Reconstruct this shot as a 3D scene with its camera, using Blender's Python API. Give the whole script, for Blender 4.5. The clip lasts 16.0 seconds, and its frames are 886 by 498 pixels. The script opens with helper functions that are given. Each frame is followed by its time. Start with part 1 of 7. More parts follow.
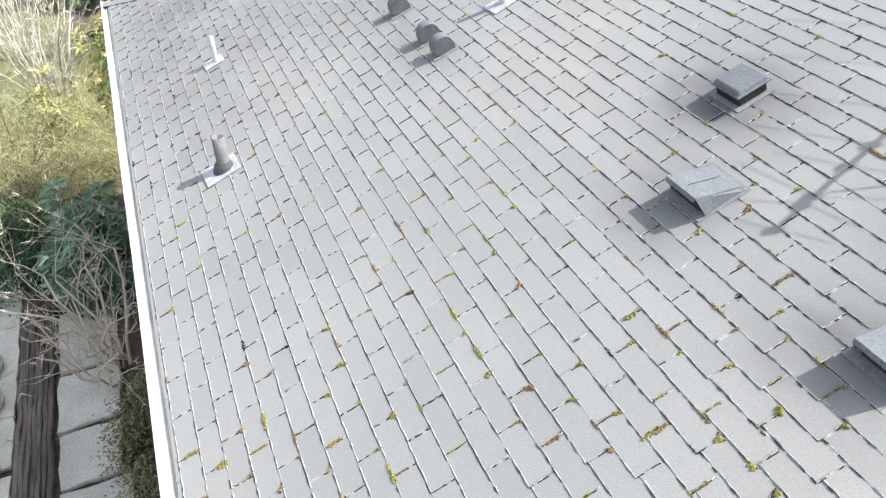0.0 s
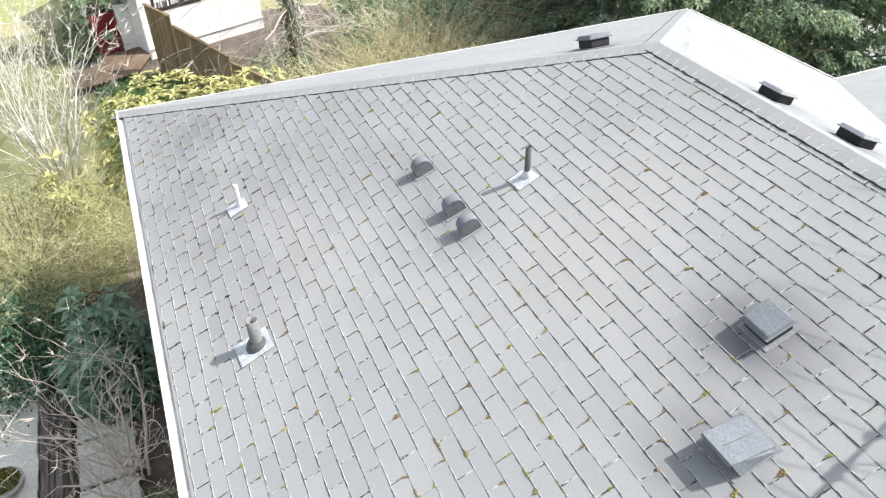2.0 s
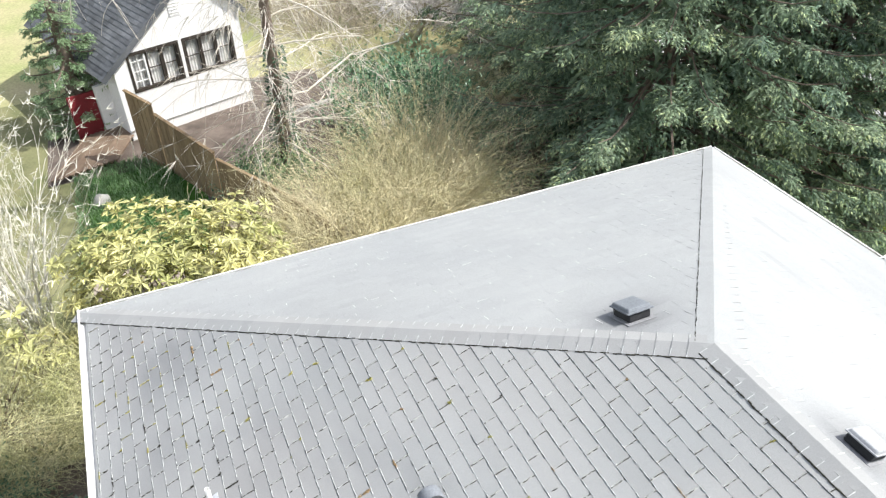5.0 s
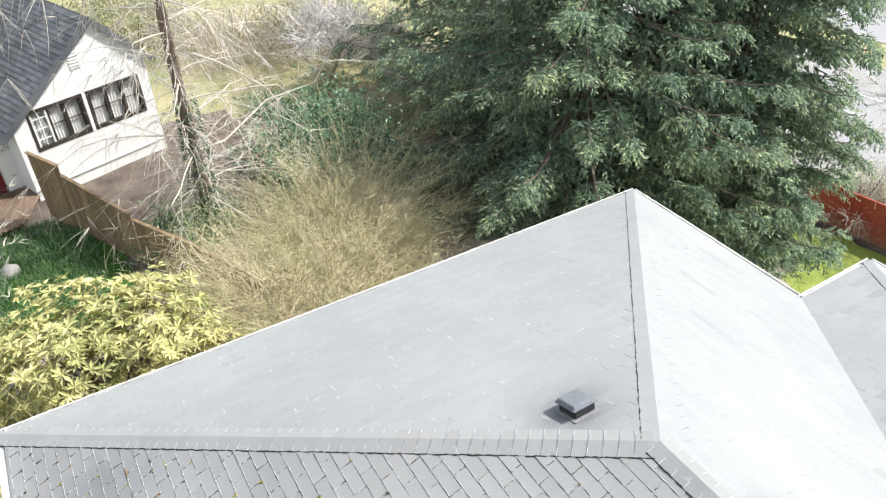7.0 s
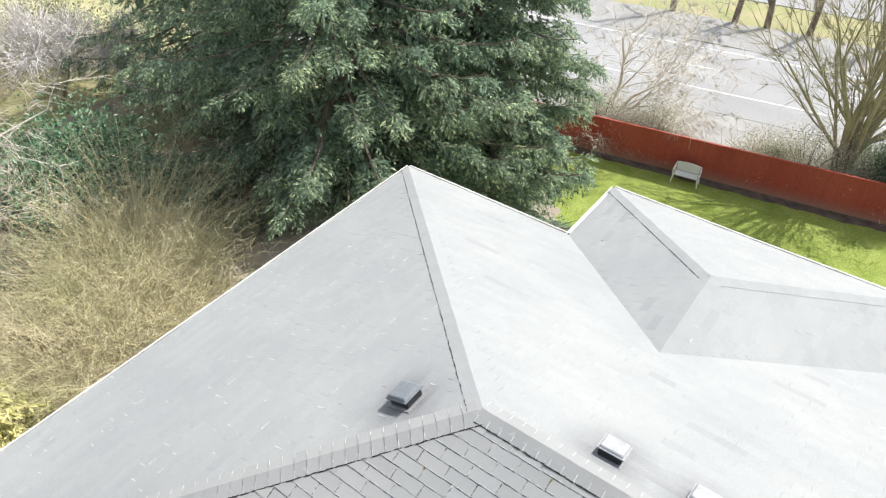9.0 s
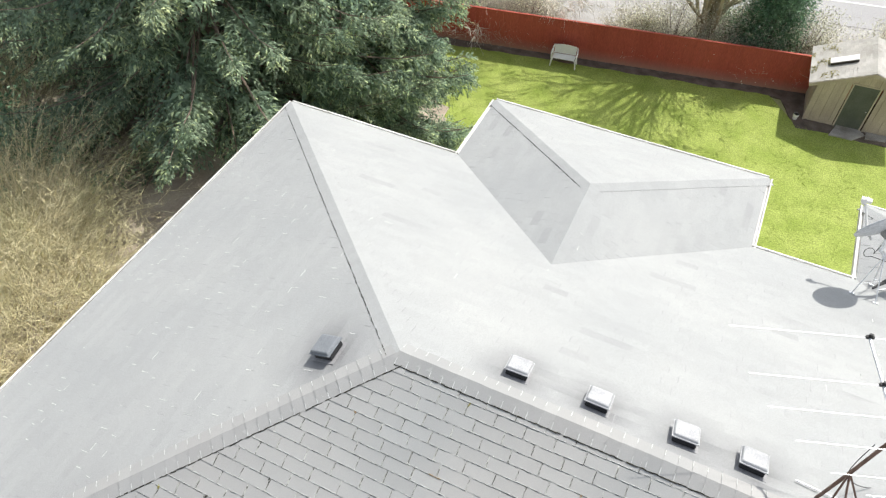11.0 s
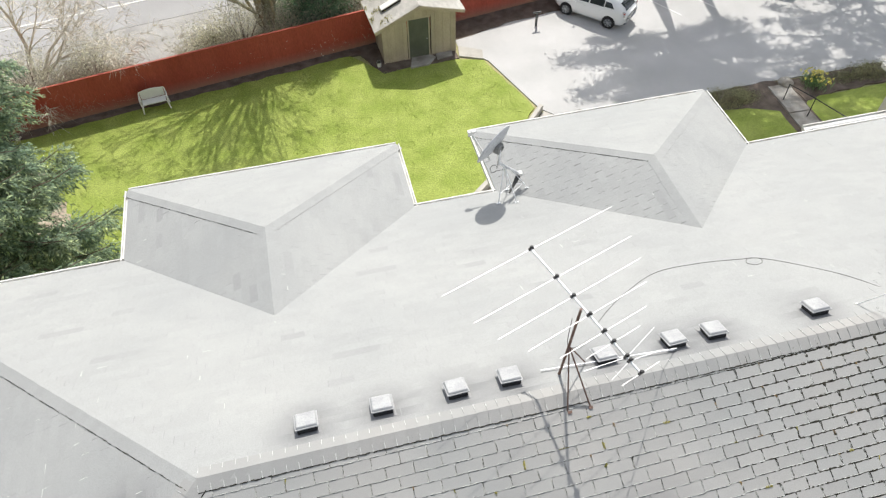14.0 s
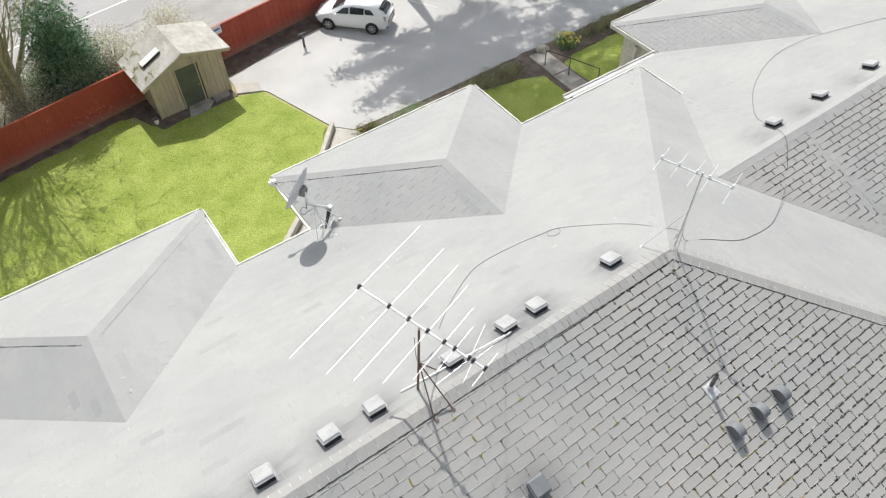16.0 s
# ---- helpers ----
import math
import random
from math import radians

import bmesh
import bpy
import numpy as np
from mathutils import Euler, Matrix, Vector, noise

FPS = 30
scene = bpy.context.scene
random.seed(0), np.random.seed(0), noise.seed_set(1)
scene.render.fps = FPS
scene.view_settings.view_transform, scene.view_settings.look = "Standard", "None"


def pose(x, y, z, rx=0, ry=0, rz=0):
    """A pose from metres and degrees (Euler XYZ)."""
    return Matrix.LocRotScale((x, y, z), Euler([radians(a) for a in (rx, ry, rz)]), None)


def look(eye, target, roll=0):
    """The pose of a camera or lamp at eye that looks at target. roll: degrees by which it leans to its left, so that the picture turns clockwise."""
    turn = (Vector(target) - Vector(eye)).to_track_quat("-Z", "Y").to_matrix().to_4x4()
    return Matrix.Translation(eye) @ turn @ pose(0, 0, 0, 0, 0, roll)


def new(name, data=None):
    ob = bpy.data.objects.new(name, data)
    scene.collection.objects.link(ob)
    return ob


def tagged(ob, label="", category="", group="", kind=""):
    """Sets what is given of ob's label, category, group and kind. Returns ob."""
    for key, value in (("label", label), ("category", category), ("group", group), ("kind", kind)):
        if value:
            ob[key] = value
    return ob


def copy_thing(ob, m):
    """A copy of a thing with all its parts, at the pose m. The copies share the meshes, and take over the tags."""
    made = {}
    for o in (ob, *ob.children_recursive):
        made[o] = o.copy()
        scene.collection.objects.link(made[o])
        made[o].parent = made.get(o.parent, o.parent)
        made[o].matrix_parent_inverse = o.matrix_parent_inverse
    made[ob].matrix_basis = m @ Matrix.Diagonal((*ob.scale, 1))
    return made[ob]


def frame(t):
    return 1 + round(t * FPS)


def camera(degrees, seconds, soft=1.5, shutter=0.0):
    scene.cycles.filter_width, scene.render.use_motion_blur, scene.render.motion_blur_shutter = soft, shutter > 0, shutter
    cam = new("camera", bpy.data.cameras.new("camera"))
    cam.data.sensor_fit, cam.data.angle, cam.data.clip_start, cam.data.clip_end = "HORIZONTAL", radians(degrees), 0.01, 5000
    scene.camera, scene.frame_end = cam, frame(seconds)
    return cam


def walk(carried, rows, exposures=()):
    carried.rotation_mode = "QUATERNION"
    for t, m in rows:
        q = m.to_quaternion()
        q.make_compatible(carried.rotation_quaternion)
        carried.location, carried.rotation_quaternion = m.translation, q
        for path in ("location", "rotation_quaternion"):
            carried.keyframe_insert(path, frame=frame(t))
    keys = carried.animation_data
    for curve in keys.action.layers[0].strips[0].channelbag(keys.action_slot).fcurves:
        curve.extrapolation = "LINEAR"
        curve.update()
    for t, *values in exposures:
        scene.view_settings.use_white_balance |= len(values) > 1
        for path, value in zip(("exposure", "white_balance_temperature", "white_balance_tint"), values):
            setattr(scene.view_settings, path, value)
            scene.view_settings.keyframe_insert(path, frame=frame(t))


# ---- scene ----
cam = camera(64.7, 16.0, 1.28)
PATH = [
    (0, (2.798, 1.292, 14.212), (1.353, 1.903, 12.97), -0.3),
    (0.5, (2.698, 1.235, 14.496), (1.257, 1.854, 13.255), -0.4),
    (1, (2.517, 1.217, 14.803), (1.077, 1.841, 13.563), -0.4),
    (1.5, (2.27, 1.247, 15.121), (0.832, 1.878, 13.883), -0.3),
    (2, (1.981, 1.327, 15.439), (0.542, 1.961, 14.203), -0.3),
    (2.5, (1.661, 1.452, 15.775), (0.221, 2.091, 14.544), -0.2),
    (3, (1.351, 1.612, 16.08), (-0.089, 2.254, 14.85), -0.1),
    (3.5, (0.949, 1.759, 16.286), (-0.491, 2.404, 15.057), -0.1),
    (4, (0.474, 1.916, 16.473), (-0.966, 2.564, 15.245), -0.0),
    (6.5, (-1.018, 2.457, 17.368), (-2.436, 3.181, 16.157), 0.1),
    (7, (-0.968, 2.446, 17.51), (-2.323, 3.283, 16.3), -0.0),
    (7.5, (-0.949, 2.447, 17.633), (-2.205, 3.428, 16.425), -0.1),
    (8, (-0.933, 2.409, 17.797), (-2.068, 3.532, 16.592), -0.0),
    (8.5, (-0.946, 2.404, 17.938), (-1.962, 3.601, 16.7), -0.0),
    (9, (-0.977, 2.42, 18.119), (-1.897, 3.641, 16.83), -0.1),
    (11.5, (-1.033, 2.532, 19.023), (-1.449, 3.749, 17.492), -0.4),
    (12, (-1.115, 2.477, 19.167), (-1.337, 3.742, 17.634), -0.8),
    (12.5, (-1.196, 2.468, 19.291), (-1.261, 3.751, 17.758), -0.9),
    (13, (-1.199, 2.55, 19.463), (-1.134, 3.835, 17.931), -1.1),
    (13.5, (-1.233, 2.552, 19.613), (-1.06, 3.825, 18.08), -1.3),
    (14, (-1.21, 2.495, 19.741), (-0.926, 3.749, 18.209), -1.3),
    (14.5, (-1.173, 2.426, 19.883), (-0.768, 3.646, 18.351), -1.3),
    (15, (-1.152, 2.396, 20.036), (-0.631, 3.572, 18.504), -1.4),
    (15.5, (-1.154, 2.4, 20.198), (-0.527, 3.523, 18.666), -1.6),
    (16, (-1.111, 2.425, 20.348), (-0.395, 3.494, 18.818), -1.7),
]
walk(cam, [(t, look(eye, target, roll)) for t, eye, target, roll in PATH],
     [(0.0, 1.12, 6200, 10), (4.0, 1.1, 6200, 10), (9.0, 0.93, 6280, 9.5), (12.5, 0.82, 6450, 9.5), (16.0, 0.64, 6480, 9.5)])

# ---- sky, sun ----
SUN_AZ, SUN_EL = 17.5, 51.0  # azimuth from +y towards +x, elevation
world = bpy.data.worlds.new("sky")
scene.world = world
world.use_nodes = True
wn = world.node_tree
wn.nodes.clear()
sky = wn.nodes.new("ShaderNodeTexSky")
sky.sky_type, sky.sun_disc = "NISHITA", False
sky.sun_elevation, sky.sun_rotation = radians(SUN_EL), radians(SUN_AZ)
sky.dust_density = 2.0
bg = wn.nodes.new("ShaderNodeBackground")
bg.inputs["Strength"].default_value = 0.126
wo = wn.nodes.new("ShaderNodeOutputWorld")
hue = wn.nodes.new("ShaderNodeHueSaturation")
hue.inputs["Saturation"].default_value = 0.4  # thin bright haze
wn.links.new(sky.outputs[0], hue.inputs["Color"])
wn.links.new(hue.outputs[0], bg.inputs["Color"])
wn.links.new(bg.outputs[0], wo.inputs["Surface"])
sun = new("sun", bpy.data.lights.new("sun", "SUN"))
sun.data.energy, sun.data.angle, sun.data.color = 3.05, radians(0.5), (1.0, 0.955, 0.89)
to_sun = Vector((math.sin(radians(SUN_AZ)) * math.cos(radians(SUN_EL)), math.cos(radians(SUN_AZ)) * math.cos(radians(SUN_EL)), math.sin(radians(SUN_EL))))
sun.matrix_world = look(to_sun * 60, (0, 0, 0))


# ---- materials ----
def mat(name, c1, c2, scale=1.2, fine=40.0, rough=0.85, metal=0.0, bump=0.25, rnd="", amount=0.18, spec=0.3, stretch=(1, 1, 1), c3=None, dirt_halo=None, edge=0.5, grain=0.22):
    """Two colours mixed by coarse noise, darkened and raised by fine noise; rnd: island or object gives each piece its own tone."""
    m = bpy.data.materials.new(name)
    m.use_nodes = True
    nt = m.node_tree
    nodes, link = nt.nodes, nt.links.new
    b = nodes["Principled BSDF"]
    geo = nodes.new("ShaderNodeNewGeometry")
    mp = nodes.new("ShaderNodeMapping")
    mp.inputs["Scale"].default_value = stretch
    link(geo.outputs["Position"], mp.inputs["Vector"])
    n1 = nodes.new("ShaderNodeTexNoise")
    n1.inputs["Scale"].default_value, n1.inputs["Detail"].default_value = scale, 5.0
    n2 = nodes.new("ShaderNodeTexNoise")
    n2.inputs["Scale"].default_value, n2.inputs["Detail"].default_value = fine, 3.0
    link(mp.outputs[0], n1.inputs["Vector"])
    link(mp.outputs[0], n2.inputs["Vector"])
    ramp = nodes.new("ShaderNodeValToRGB")
    ramp.color_ramp.elements[0].position, ramp.color_ramp.elements[1].position = edge - 0.18, edge + 0.18
    ramp.color_ramp.elements[0].color, ramp.color_ramp.elements[1].color = (*c1, 1), (*c2, 1)
    if c3:
        e = ramp.color_ramp.elements.new(edge)
        e.color = (*c3, 1)
    link(n1.outputs["Fac"], ramp.inputs["Fac"])
    fr = nodes.new("ShaderNodeMapRange")
    fr.inputs["From Min"].default_value, fr.inputs["From Max"].default_value = 0.25, 0.75
    fr.inputs["To Min"].default_value, fr.inputs["To Max"].default_value = 1 - grain, 1 + grain
    link(n2.outputs["Fac"], fr.inputs["Value"])
    value = fr.outputs[0]
    if rnd:
        src = nodes.new("ShaderNodeObjectInfo").outputs["Random"] if rnd == "object" else geo.outputs["Random Per Island"]
        rr = nodes.new("ShaderNodeMapRange")
        rr.inputs["To Min"].default_value, rr.inputs["To Max"].default_value = 1 - amount, 1 + amount
        link(src, rr.inputs["Value"])
        mu = nodes.new("ShaderNodeMath")
        mu.operation = "MULTIPLY"
        link(value, mu.inputs[0])
        link(rr.outputs[0], mu.inputs[1])
        value = mu.outputs[0]
    vm = nodes.new("ShaderNodeVectorMath")
    vm.operation = "SCALE"
    link(ramp.outputs["Color"], vm.inputs[0])
    link(value, vm.inputs["Scale"])
    col = vm.outputs[0]
    # the attribute carries real dirt and the shading halos painted round vents
    if dirt_halo:
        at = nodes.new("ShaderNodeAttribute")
        at.attribute_name = "dirt_halo"
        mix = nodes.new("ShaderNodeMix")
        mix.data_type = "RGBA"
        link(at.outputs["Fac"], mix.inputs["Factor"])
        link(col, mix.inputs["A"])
        mix.inputs["B"].default_value = (*dirt_halo, 1)
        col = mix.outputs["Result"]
    link(col, b.inputs["Base Color"])
    b.inputs["Roughness"].default_value, b.inputs["Metallic"].default_value = rough, metal
    b.inputs["Specular IOR Level"].default_value = spec
    if bump:
        bp = nodes.new("ShaderNodeBump")
        bp.inputs["Strength"].default_value, bp.inputs["Distance"].default_value = bump, 0.01
        link(n2.outputs["Fac"], bp.inputs["Height"])
        link(bp.outputs[0], b.inputs["Normal"])
    return m


def leafy(name, c1, c2, amount=0.35, rough=0.6, through_light=0.25):
    """Foliage: each leaf its own tone, a little light passing through."""
    m = mat(name, c1, c2, 0.9, 9.0, rough, bump=0.0, rnd="island", amount=amount, spec=0.35)
    b = m.node_tree.nodes["Principled BSDF"]
    b.inputs["Subsurface Weight"].default_value = 0.0
    tr = m.node_tree.nodes.new("ShaderNodeBsdfTranslucent")
    mix = m.node_tree.nodes.new("ShaderNodeMixShader")
    mix.inputs[0].default_value = through_light
    out = m.node_tree.nodes["Material Output"]
    m.node_tree.links.new(b.inputs["Base Color"].links[0].from_socket, tr.inputs["Color"])
    m.node_tree.links.new(b.outputs[0], mix.inputs[1])
    m.node_tree.links.new(tr.outputs[0], mix.inputs[2])
    m.node_tree.links.new(mix.outputs[0], out.inputs["Surface"])
    return m


G1, G2 = (0.296, 0.302, 0.294), (0.343, 0.336, 0.319)
# dark grey of roof stains and of the halos painted round vents
STAIN_HALO = (0.085, 0.085, 0.095)
M_TAB = mat("shingle_piece", G1, G2, 0.55, 150, 0.92, bump=0.2, rnd="object", amount=0.045, dirt_halo=STAIN_HALO, grain=0.12)
M_FIELD = mat("shingle_field", G1, G2, 0.55, 150, 0.92, bump=0.2, rnd="island", amount=0.045, dirt_halo=STAIN_HALO, grain=0.12)
M_SMOOTH = mat("shingle_sunlit", (0.298, 0.305, 0.300), (0.336, 0.341, 0.331), 0.55, 130, 0.92, bump=0.3, rnd="island", amount=0.028, dirt_halo=STAIN_HALO)
M_EDGE = mat("shingle_edge_lichen", (0.62, 0.63, 0.61), (0.34, 0.34, 0.33), 22, 160, 0.95, bump=0.6, edge=0.5)
M_BUTT = mat("shingle_butt", (0.26, 0.26, 0.25), (0.42, 0.42, 0.405), 25, 120, 0.95, bump=0.5)
M_DIMDECK = mat("shingle_joint", (0.15, 0.15, 0.15), (0.22, 0.22, 0.22), 9, 60, 0.95, bump=0.3)
M_PLAINDECK = mat("shingle_underlay", (0.24, 0.24, 0.245), (0.28, 0.28, 0.28), 2, 60, 0.95, bump=0.2)
M_SLOT = mat("shingle_slot", (0.17, 0.165, 0.15), (0.50, 0.50, 0.47), 16, 90, 0.95, bump=0.4, edge=0.5)
M_LICHEN = mat("pale_lichen", (0.62, 0.63, 0.60), (0.46, 0.47, 0.44), 30, 160, 0.95, bump=0.6)
# vent grey darkened: the shade on the hoods' sides put into the colour
M_SIDEPLATE = mat("vent_side_shade", (0.11, 0.113, 0.118), (0.15, 0.153, 0.157), 8, 60, 0.7)
M_MOSS_SHADE = mat("dark_moss_shade", (0.02, 0.02, 0.016), (0.055, 0.05, 0.036), 12, 90, 0.95, bump=0.8)
M_WHITE = mat("white_painted_metal", (0.68, 0.675, 0.65), (0.45, 0.435, 0.39), 3.2, 30, 0.6, bump=0.15, edge=0.58, grain=0.12)
M_VENT = mat("grey_painted_vent", (0.165, 0.178, 0.19), (0.195, 0.207, 0.22), 6, 70, 0.75, bump=0.08, spec=0.25)
M_VENTLIGHT = mat("galvanised_vent", (0.29, 0.295, 0.30), (0.37, 0.375, 0.375), 6, 70, 0.55, bump=0.08, spec=0.4)
M_VENTDARK = mat("vent_throat", (0.018, 0.018, 0.02), (0.035, 0.035, 0.035), 6, 60, 0.8)
M_PIPE = mat("grey_vent_pipe", (0.17, 0.17, 0.165), (0.26, 0.26, 0.25), 9, 60, 0.6, bump=0.15)
M_PIPEDARK = mat("dark_vent_pipe", (0.07, 0.075, 0.075), (0.12, 0.125, 0.12), 9, 60, 0.55, bump=0.15)
M_LEAD = mat("pale_flashing", (0.62, 0.63, 0.65), (0.48, 0.49, 0.5), 12, 50, 0.45, bump=0.1, metal=0.25)
M_MOSS = leafy("moss_green", (0.23, 0.22, 0.06), (0.36, 0.325, 0.10), 0.4, 0.95, 0.1)
M_MOSSBROWN = leafy("moss_dry", (0.23, 0.15, 0.075), (0.32, 0.23, 0.12), 0.4, 0.95, 0.1)
M_WALL = mat("cream_siding", (0.55, 0.53, 0.47), (0.5, 0.48, 0.42), 0.8, 20, 0.8)
M_COTTAGE = mat("white_stucco", (0.84, 0.83, 0.80), (0.78, 0.77, 0.74), 1.5, 60, 0.85, bump=0.3)
M_SLATE = mat("dark_shingle", (0.09, 0.095, 0.10), (0.14, 0.145, 0.15), 0.8, 90, 0.9, rnd="island", amount=0.3)
M_DARKFRAME = mat("dark_brown_frame", (0.035, 0.028, 0.022), (0.06, 0.05, 0.04), 4, 40, 0.6)
M_CURTAIN = mat("pale_curtain", (0.80, 0.79, 0.76), (0.66, 0.65, 0.62), 5, 30, 0.9, stretch=(6, 6, 1))
M_REDDOOR = mat("red_door_paint", (0.20, 0.022, 0.028), (0.16, 0.02, 0.024), 3, 40, 0.5)
M_DECK = mat("deck_timber", (0.16, 0.11, 0.075), (0.22, 0.16, 0.11), 3, 40, 0.85, rnd="object", amount=0.2)
M_BROWNFENCE = mat("weathered_fence_timber", (0.213, 0.144, 0.081), (0.300, 0.219, 0.125), 2, 30, 0.9, rnd="object", amount=0.2, stretch=(1, 1, 0.25))
M_REDFENCE = mat("red_stained_boards", (0.335, 0.066, 0.044), (0.395, 0.090, 0.06), 0.6, 30, 0.75, rnd="object", amount=0.05, stretch=(1, 1, 0.2), dirt_halo=(0.34, 0.22, 0.17))
M_LAWN = mat("mown_lawn", (0.205, 0.265, 0.045), (0.285, 0.335, 0.08), 0.9, 20, 0.9, bump=0.8, edge=0.5, grain=0.45)
M_ROUGHGRASS = mat("rough_grass", (0.38, 0.33, 0.19), (0.27, 0.29, 0.12), 0.5, 12, 0.95, bump=0.9)
M_BLADE = leafy("lawn_blades", (0.20, 0.285, 0.045), (0.35, 0.405, 0.10), 0.3, 0.8, 0.3)
M_GREENGRASS = mat("shaded_grass", (0.035, 0.10, 0.012), (0.06, 0.14, 0.02), 1.0, 16, 0.9, bump=0.9)
M_OLIVEGROUND = mat("damp_olive_grass", (0.13, 0.14, 0.06), (0.23, 0.22, 0.11), 1.1, 18, 0.95, bump=1.0)
M_SOIL = mat("bark_mulch", (0.09, 0.072, 0.058), (0.17, 0.135, 0.11), 2.5, 35, 0.95, bump=1.0)
M_LITTER = mat("leaf_litter", (0.25, 0.205, 0.16), (0.42, 0.36, 0.28), 1.0, 26, 0.95, bump=1.0)
M_LOT = mat("pale_asphalt", (0.40, 0.397, 0.387), (0.49, 0.485, 0.475), 0.35, 45, 0.9, bump=0.25)
M_SHOULDER = mat("pale_gravel_shoulder", (0.28, 0.272, 0.258), (0.37, 0.36, 0.345), 0.8, 60, 0.95, bump=0.5)
M_YOUNG = leafy("fresh_green_needles", (0.19, 0.28, 0.14), (0.31, 0.40, 0.22), 0.4, 0.7, 0.35)
M_ROAD = mat("road_asphalt", (0.285, 0.28, 0.276), (0.36, 0.355, 0.35), 0.3, 45, 0.85, bump=0.2, stretch=(0.3, 1, 1))
M_LINE = mat("road_paint", (0.75, 0.75, 0.72), (0.6, 0.6, 0.57), 4, 40, 0.7)
M_CONCRETE = mat("concrete", (0.36, 0.34, 0.30), (0.46, 0.44, 0.40), 1.2, 50, 0.9, bump=0.3)
M_PATHSTONE = mat("worn_path_stone", (0.22, 0.20, 0.17), (0.42, 0.40, 0.36), 1.8, 50, 0.95, bump=0.5)
M_STONE = mat("patio_slab_stone", (0.56, 0.545, 0.47), (0.74, 0.725, 0.645), 1.6, 45, 0.9, bump=0.4, rnd="object", amount=0.12)
M_TIMBER = mat("dark_old_timber", (0.07, 0.06, 0.05), (0.25, 0.215, 0.185), 7.0, 60, 0.9, bump=1.0, stretch=(0.15, 1.5, 1))
M_BARK = mat("brown_bark", (0.14, 0.105, 0.08), (0.24, 0.19, 0.15), 4, 40, 0.95, bump=1.0, stretch=(1, 1, 0.3))
M_PALEBARK = mat("pale_bare_twigs", (0.56, 0.51, 0.42), (0.72, 0.665, 0.58), 3, 30, 0.9, bump=0.3)
M_GREYBARK = mat("grey_mossy_bark", (0.30, 0.27, 0.16), (0.46, 0.42, 0.28), 2, 30, 0.9, bump=0.6)
M_STRAW = mat("straw_stems", (0.65, 0.575, 0.375), (0.48, 0.45, 0.25), 0.7, 20, 0.9, bump=0.0, rnd="island", amount=0.35)
M_STRAWGREEN = mat("olive_straw_stems", (0.58, 0.53, 0.31), (0.42, 0.43, 0.20), 0.9, 20, 0.9, bump=0.0, rnd="island", amount=0.35)
M_BRAMBLE = mat("bramble_stems", (0.46, 0.42, 0.31), (0.66, 0.62, 0.50), 1.2, 20, 0.9, bump=0.0, rnd="island", amount=0.35)
M_BROWNSTEM = mat("brown_bramble_stems", (0.30, 0.25, 0.19), (0.56, 0.50, 0.41), 1.2, 20, 0.9, bump=0.0, rnd="island", amount=0.4)
M_NEEDLE = leafy("dark_needles", (0.175, 0.255, 0.175), (0.265, 0.33, 0.205), 0.45, 0.75, 0.4)
M_NEEDLETIP = leafy("pale_needle_tips", (0.36, 0.46, 0.26), (0.52, 0.58, 0.31), 0.35, 0.75, 0.4)
M_RHODO = leafy("yellow_green_leaves", (0.36, 0.38, 0.15), (0.64, 0.60, 0.28), 0.5)
M_RHODODARK = leafy("dark_glossy_leaves", (0.13, 0.23, 0.15), (0.27, 0.38, 0.26), 0.45, 0.35)
M_IVY = leafy("ivy_leaves", (0.06, 0.13, 0.075), (0.11, 0.20, 0.11), 0.5, 0.4)
M_SHRUB = leafy("green_shrub_leaves", (0.14, 0.25, 0.11), (0.26, 0.38, 0.18), 0.45, 0.4)
M_LAUREL = leafy("dark_laurel_leaves", (0.11, 0.21, 0.12), (0.20, 0.32, 0.18), 0.5, 0.35)
M_OLIVE = leafy("olive_leaves", (0.22, 0.23, 0.12), (0.36, 0.35, 0.20), 0.45, 0.6)
M_LICHENBARK = mat("lichened_pale_bark", (0.55, 0.52, 0.43), (0.74, 0.71, 0.61), 5, 40, 0.9, bump=0.4)
M_TANBARK = mat("tan_crooked_bark", (0.58, 0.49, 0.39), (0.74, 0.67, 0.56), 5, 40, 0.9, bump=0.4)
M_GREYTWIG = mat("greyish_budding_twigs", (0.56, 0.52, 0.49), (0.68, 0.64, 0.61), 1.5, 20, 0.9, bump=0.0, rnd="island", amount=0.25)
# glossy leaves: the sky's glint on them is put into a pale colour
M_GLINTLEAF = leafy("pale_glint_leaves", (0.44, 0.43, 0.31), (0.72, 0.70, 0.56), 0.5, 0.5)
M_SUCC = leafy("succulent_leaves", (0.10, 0.13, 0.02), (0.22, 0.2, 0.04), 0.4, 0.6)
M_PETAL = leafy("yellow_petals", (0.8, 0.65, 0.05), (0.75, 0.7, 0.25), 0.2)
M_SHEDWALL = mat("khaki_board", (0.40, 0.345, 0.265), (0.465, 0.405, 0.315), 1.5, 30, 0.8, rnd="object", amount=0.06)
M_SHEDDOOR = mat("grey_green_door", (0.085, 0.095, 0.075), (0.11, 0.12, 0.095), 2, 30, 0.7)
M_SHEDROOF = mat("shed_shingle", (0.36, 0.345, 0.31), (0.45, 0.435, 0.40), 1.2, 70, 0.9, rnd="island", amount=0.12)
M_PLASTIC = mat("white_plastic", (0.72, 0.71, 0.68), (0.66, 0.65, 0.62), 2, 20, 0.5, bump=0.05, grain=0.04)
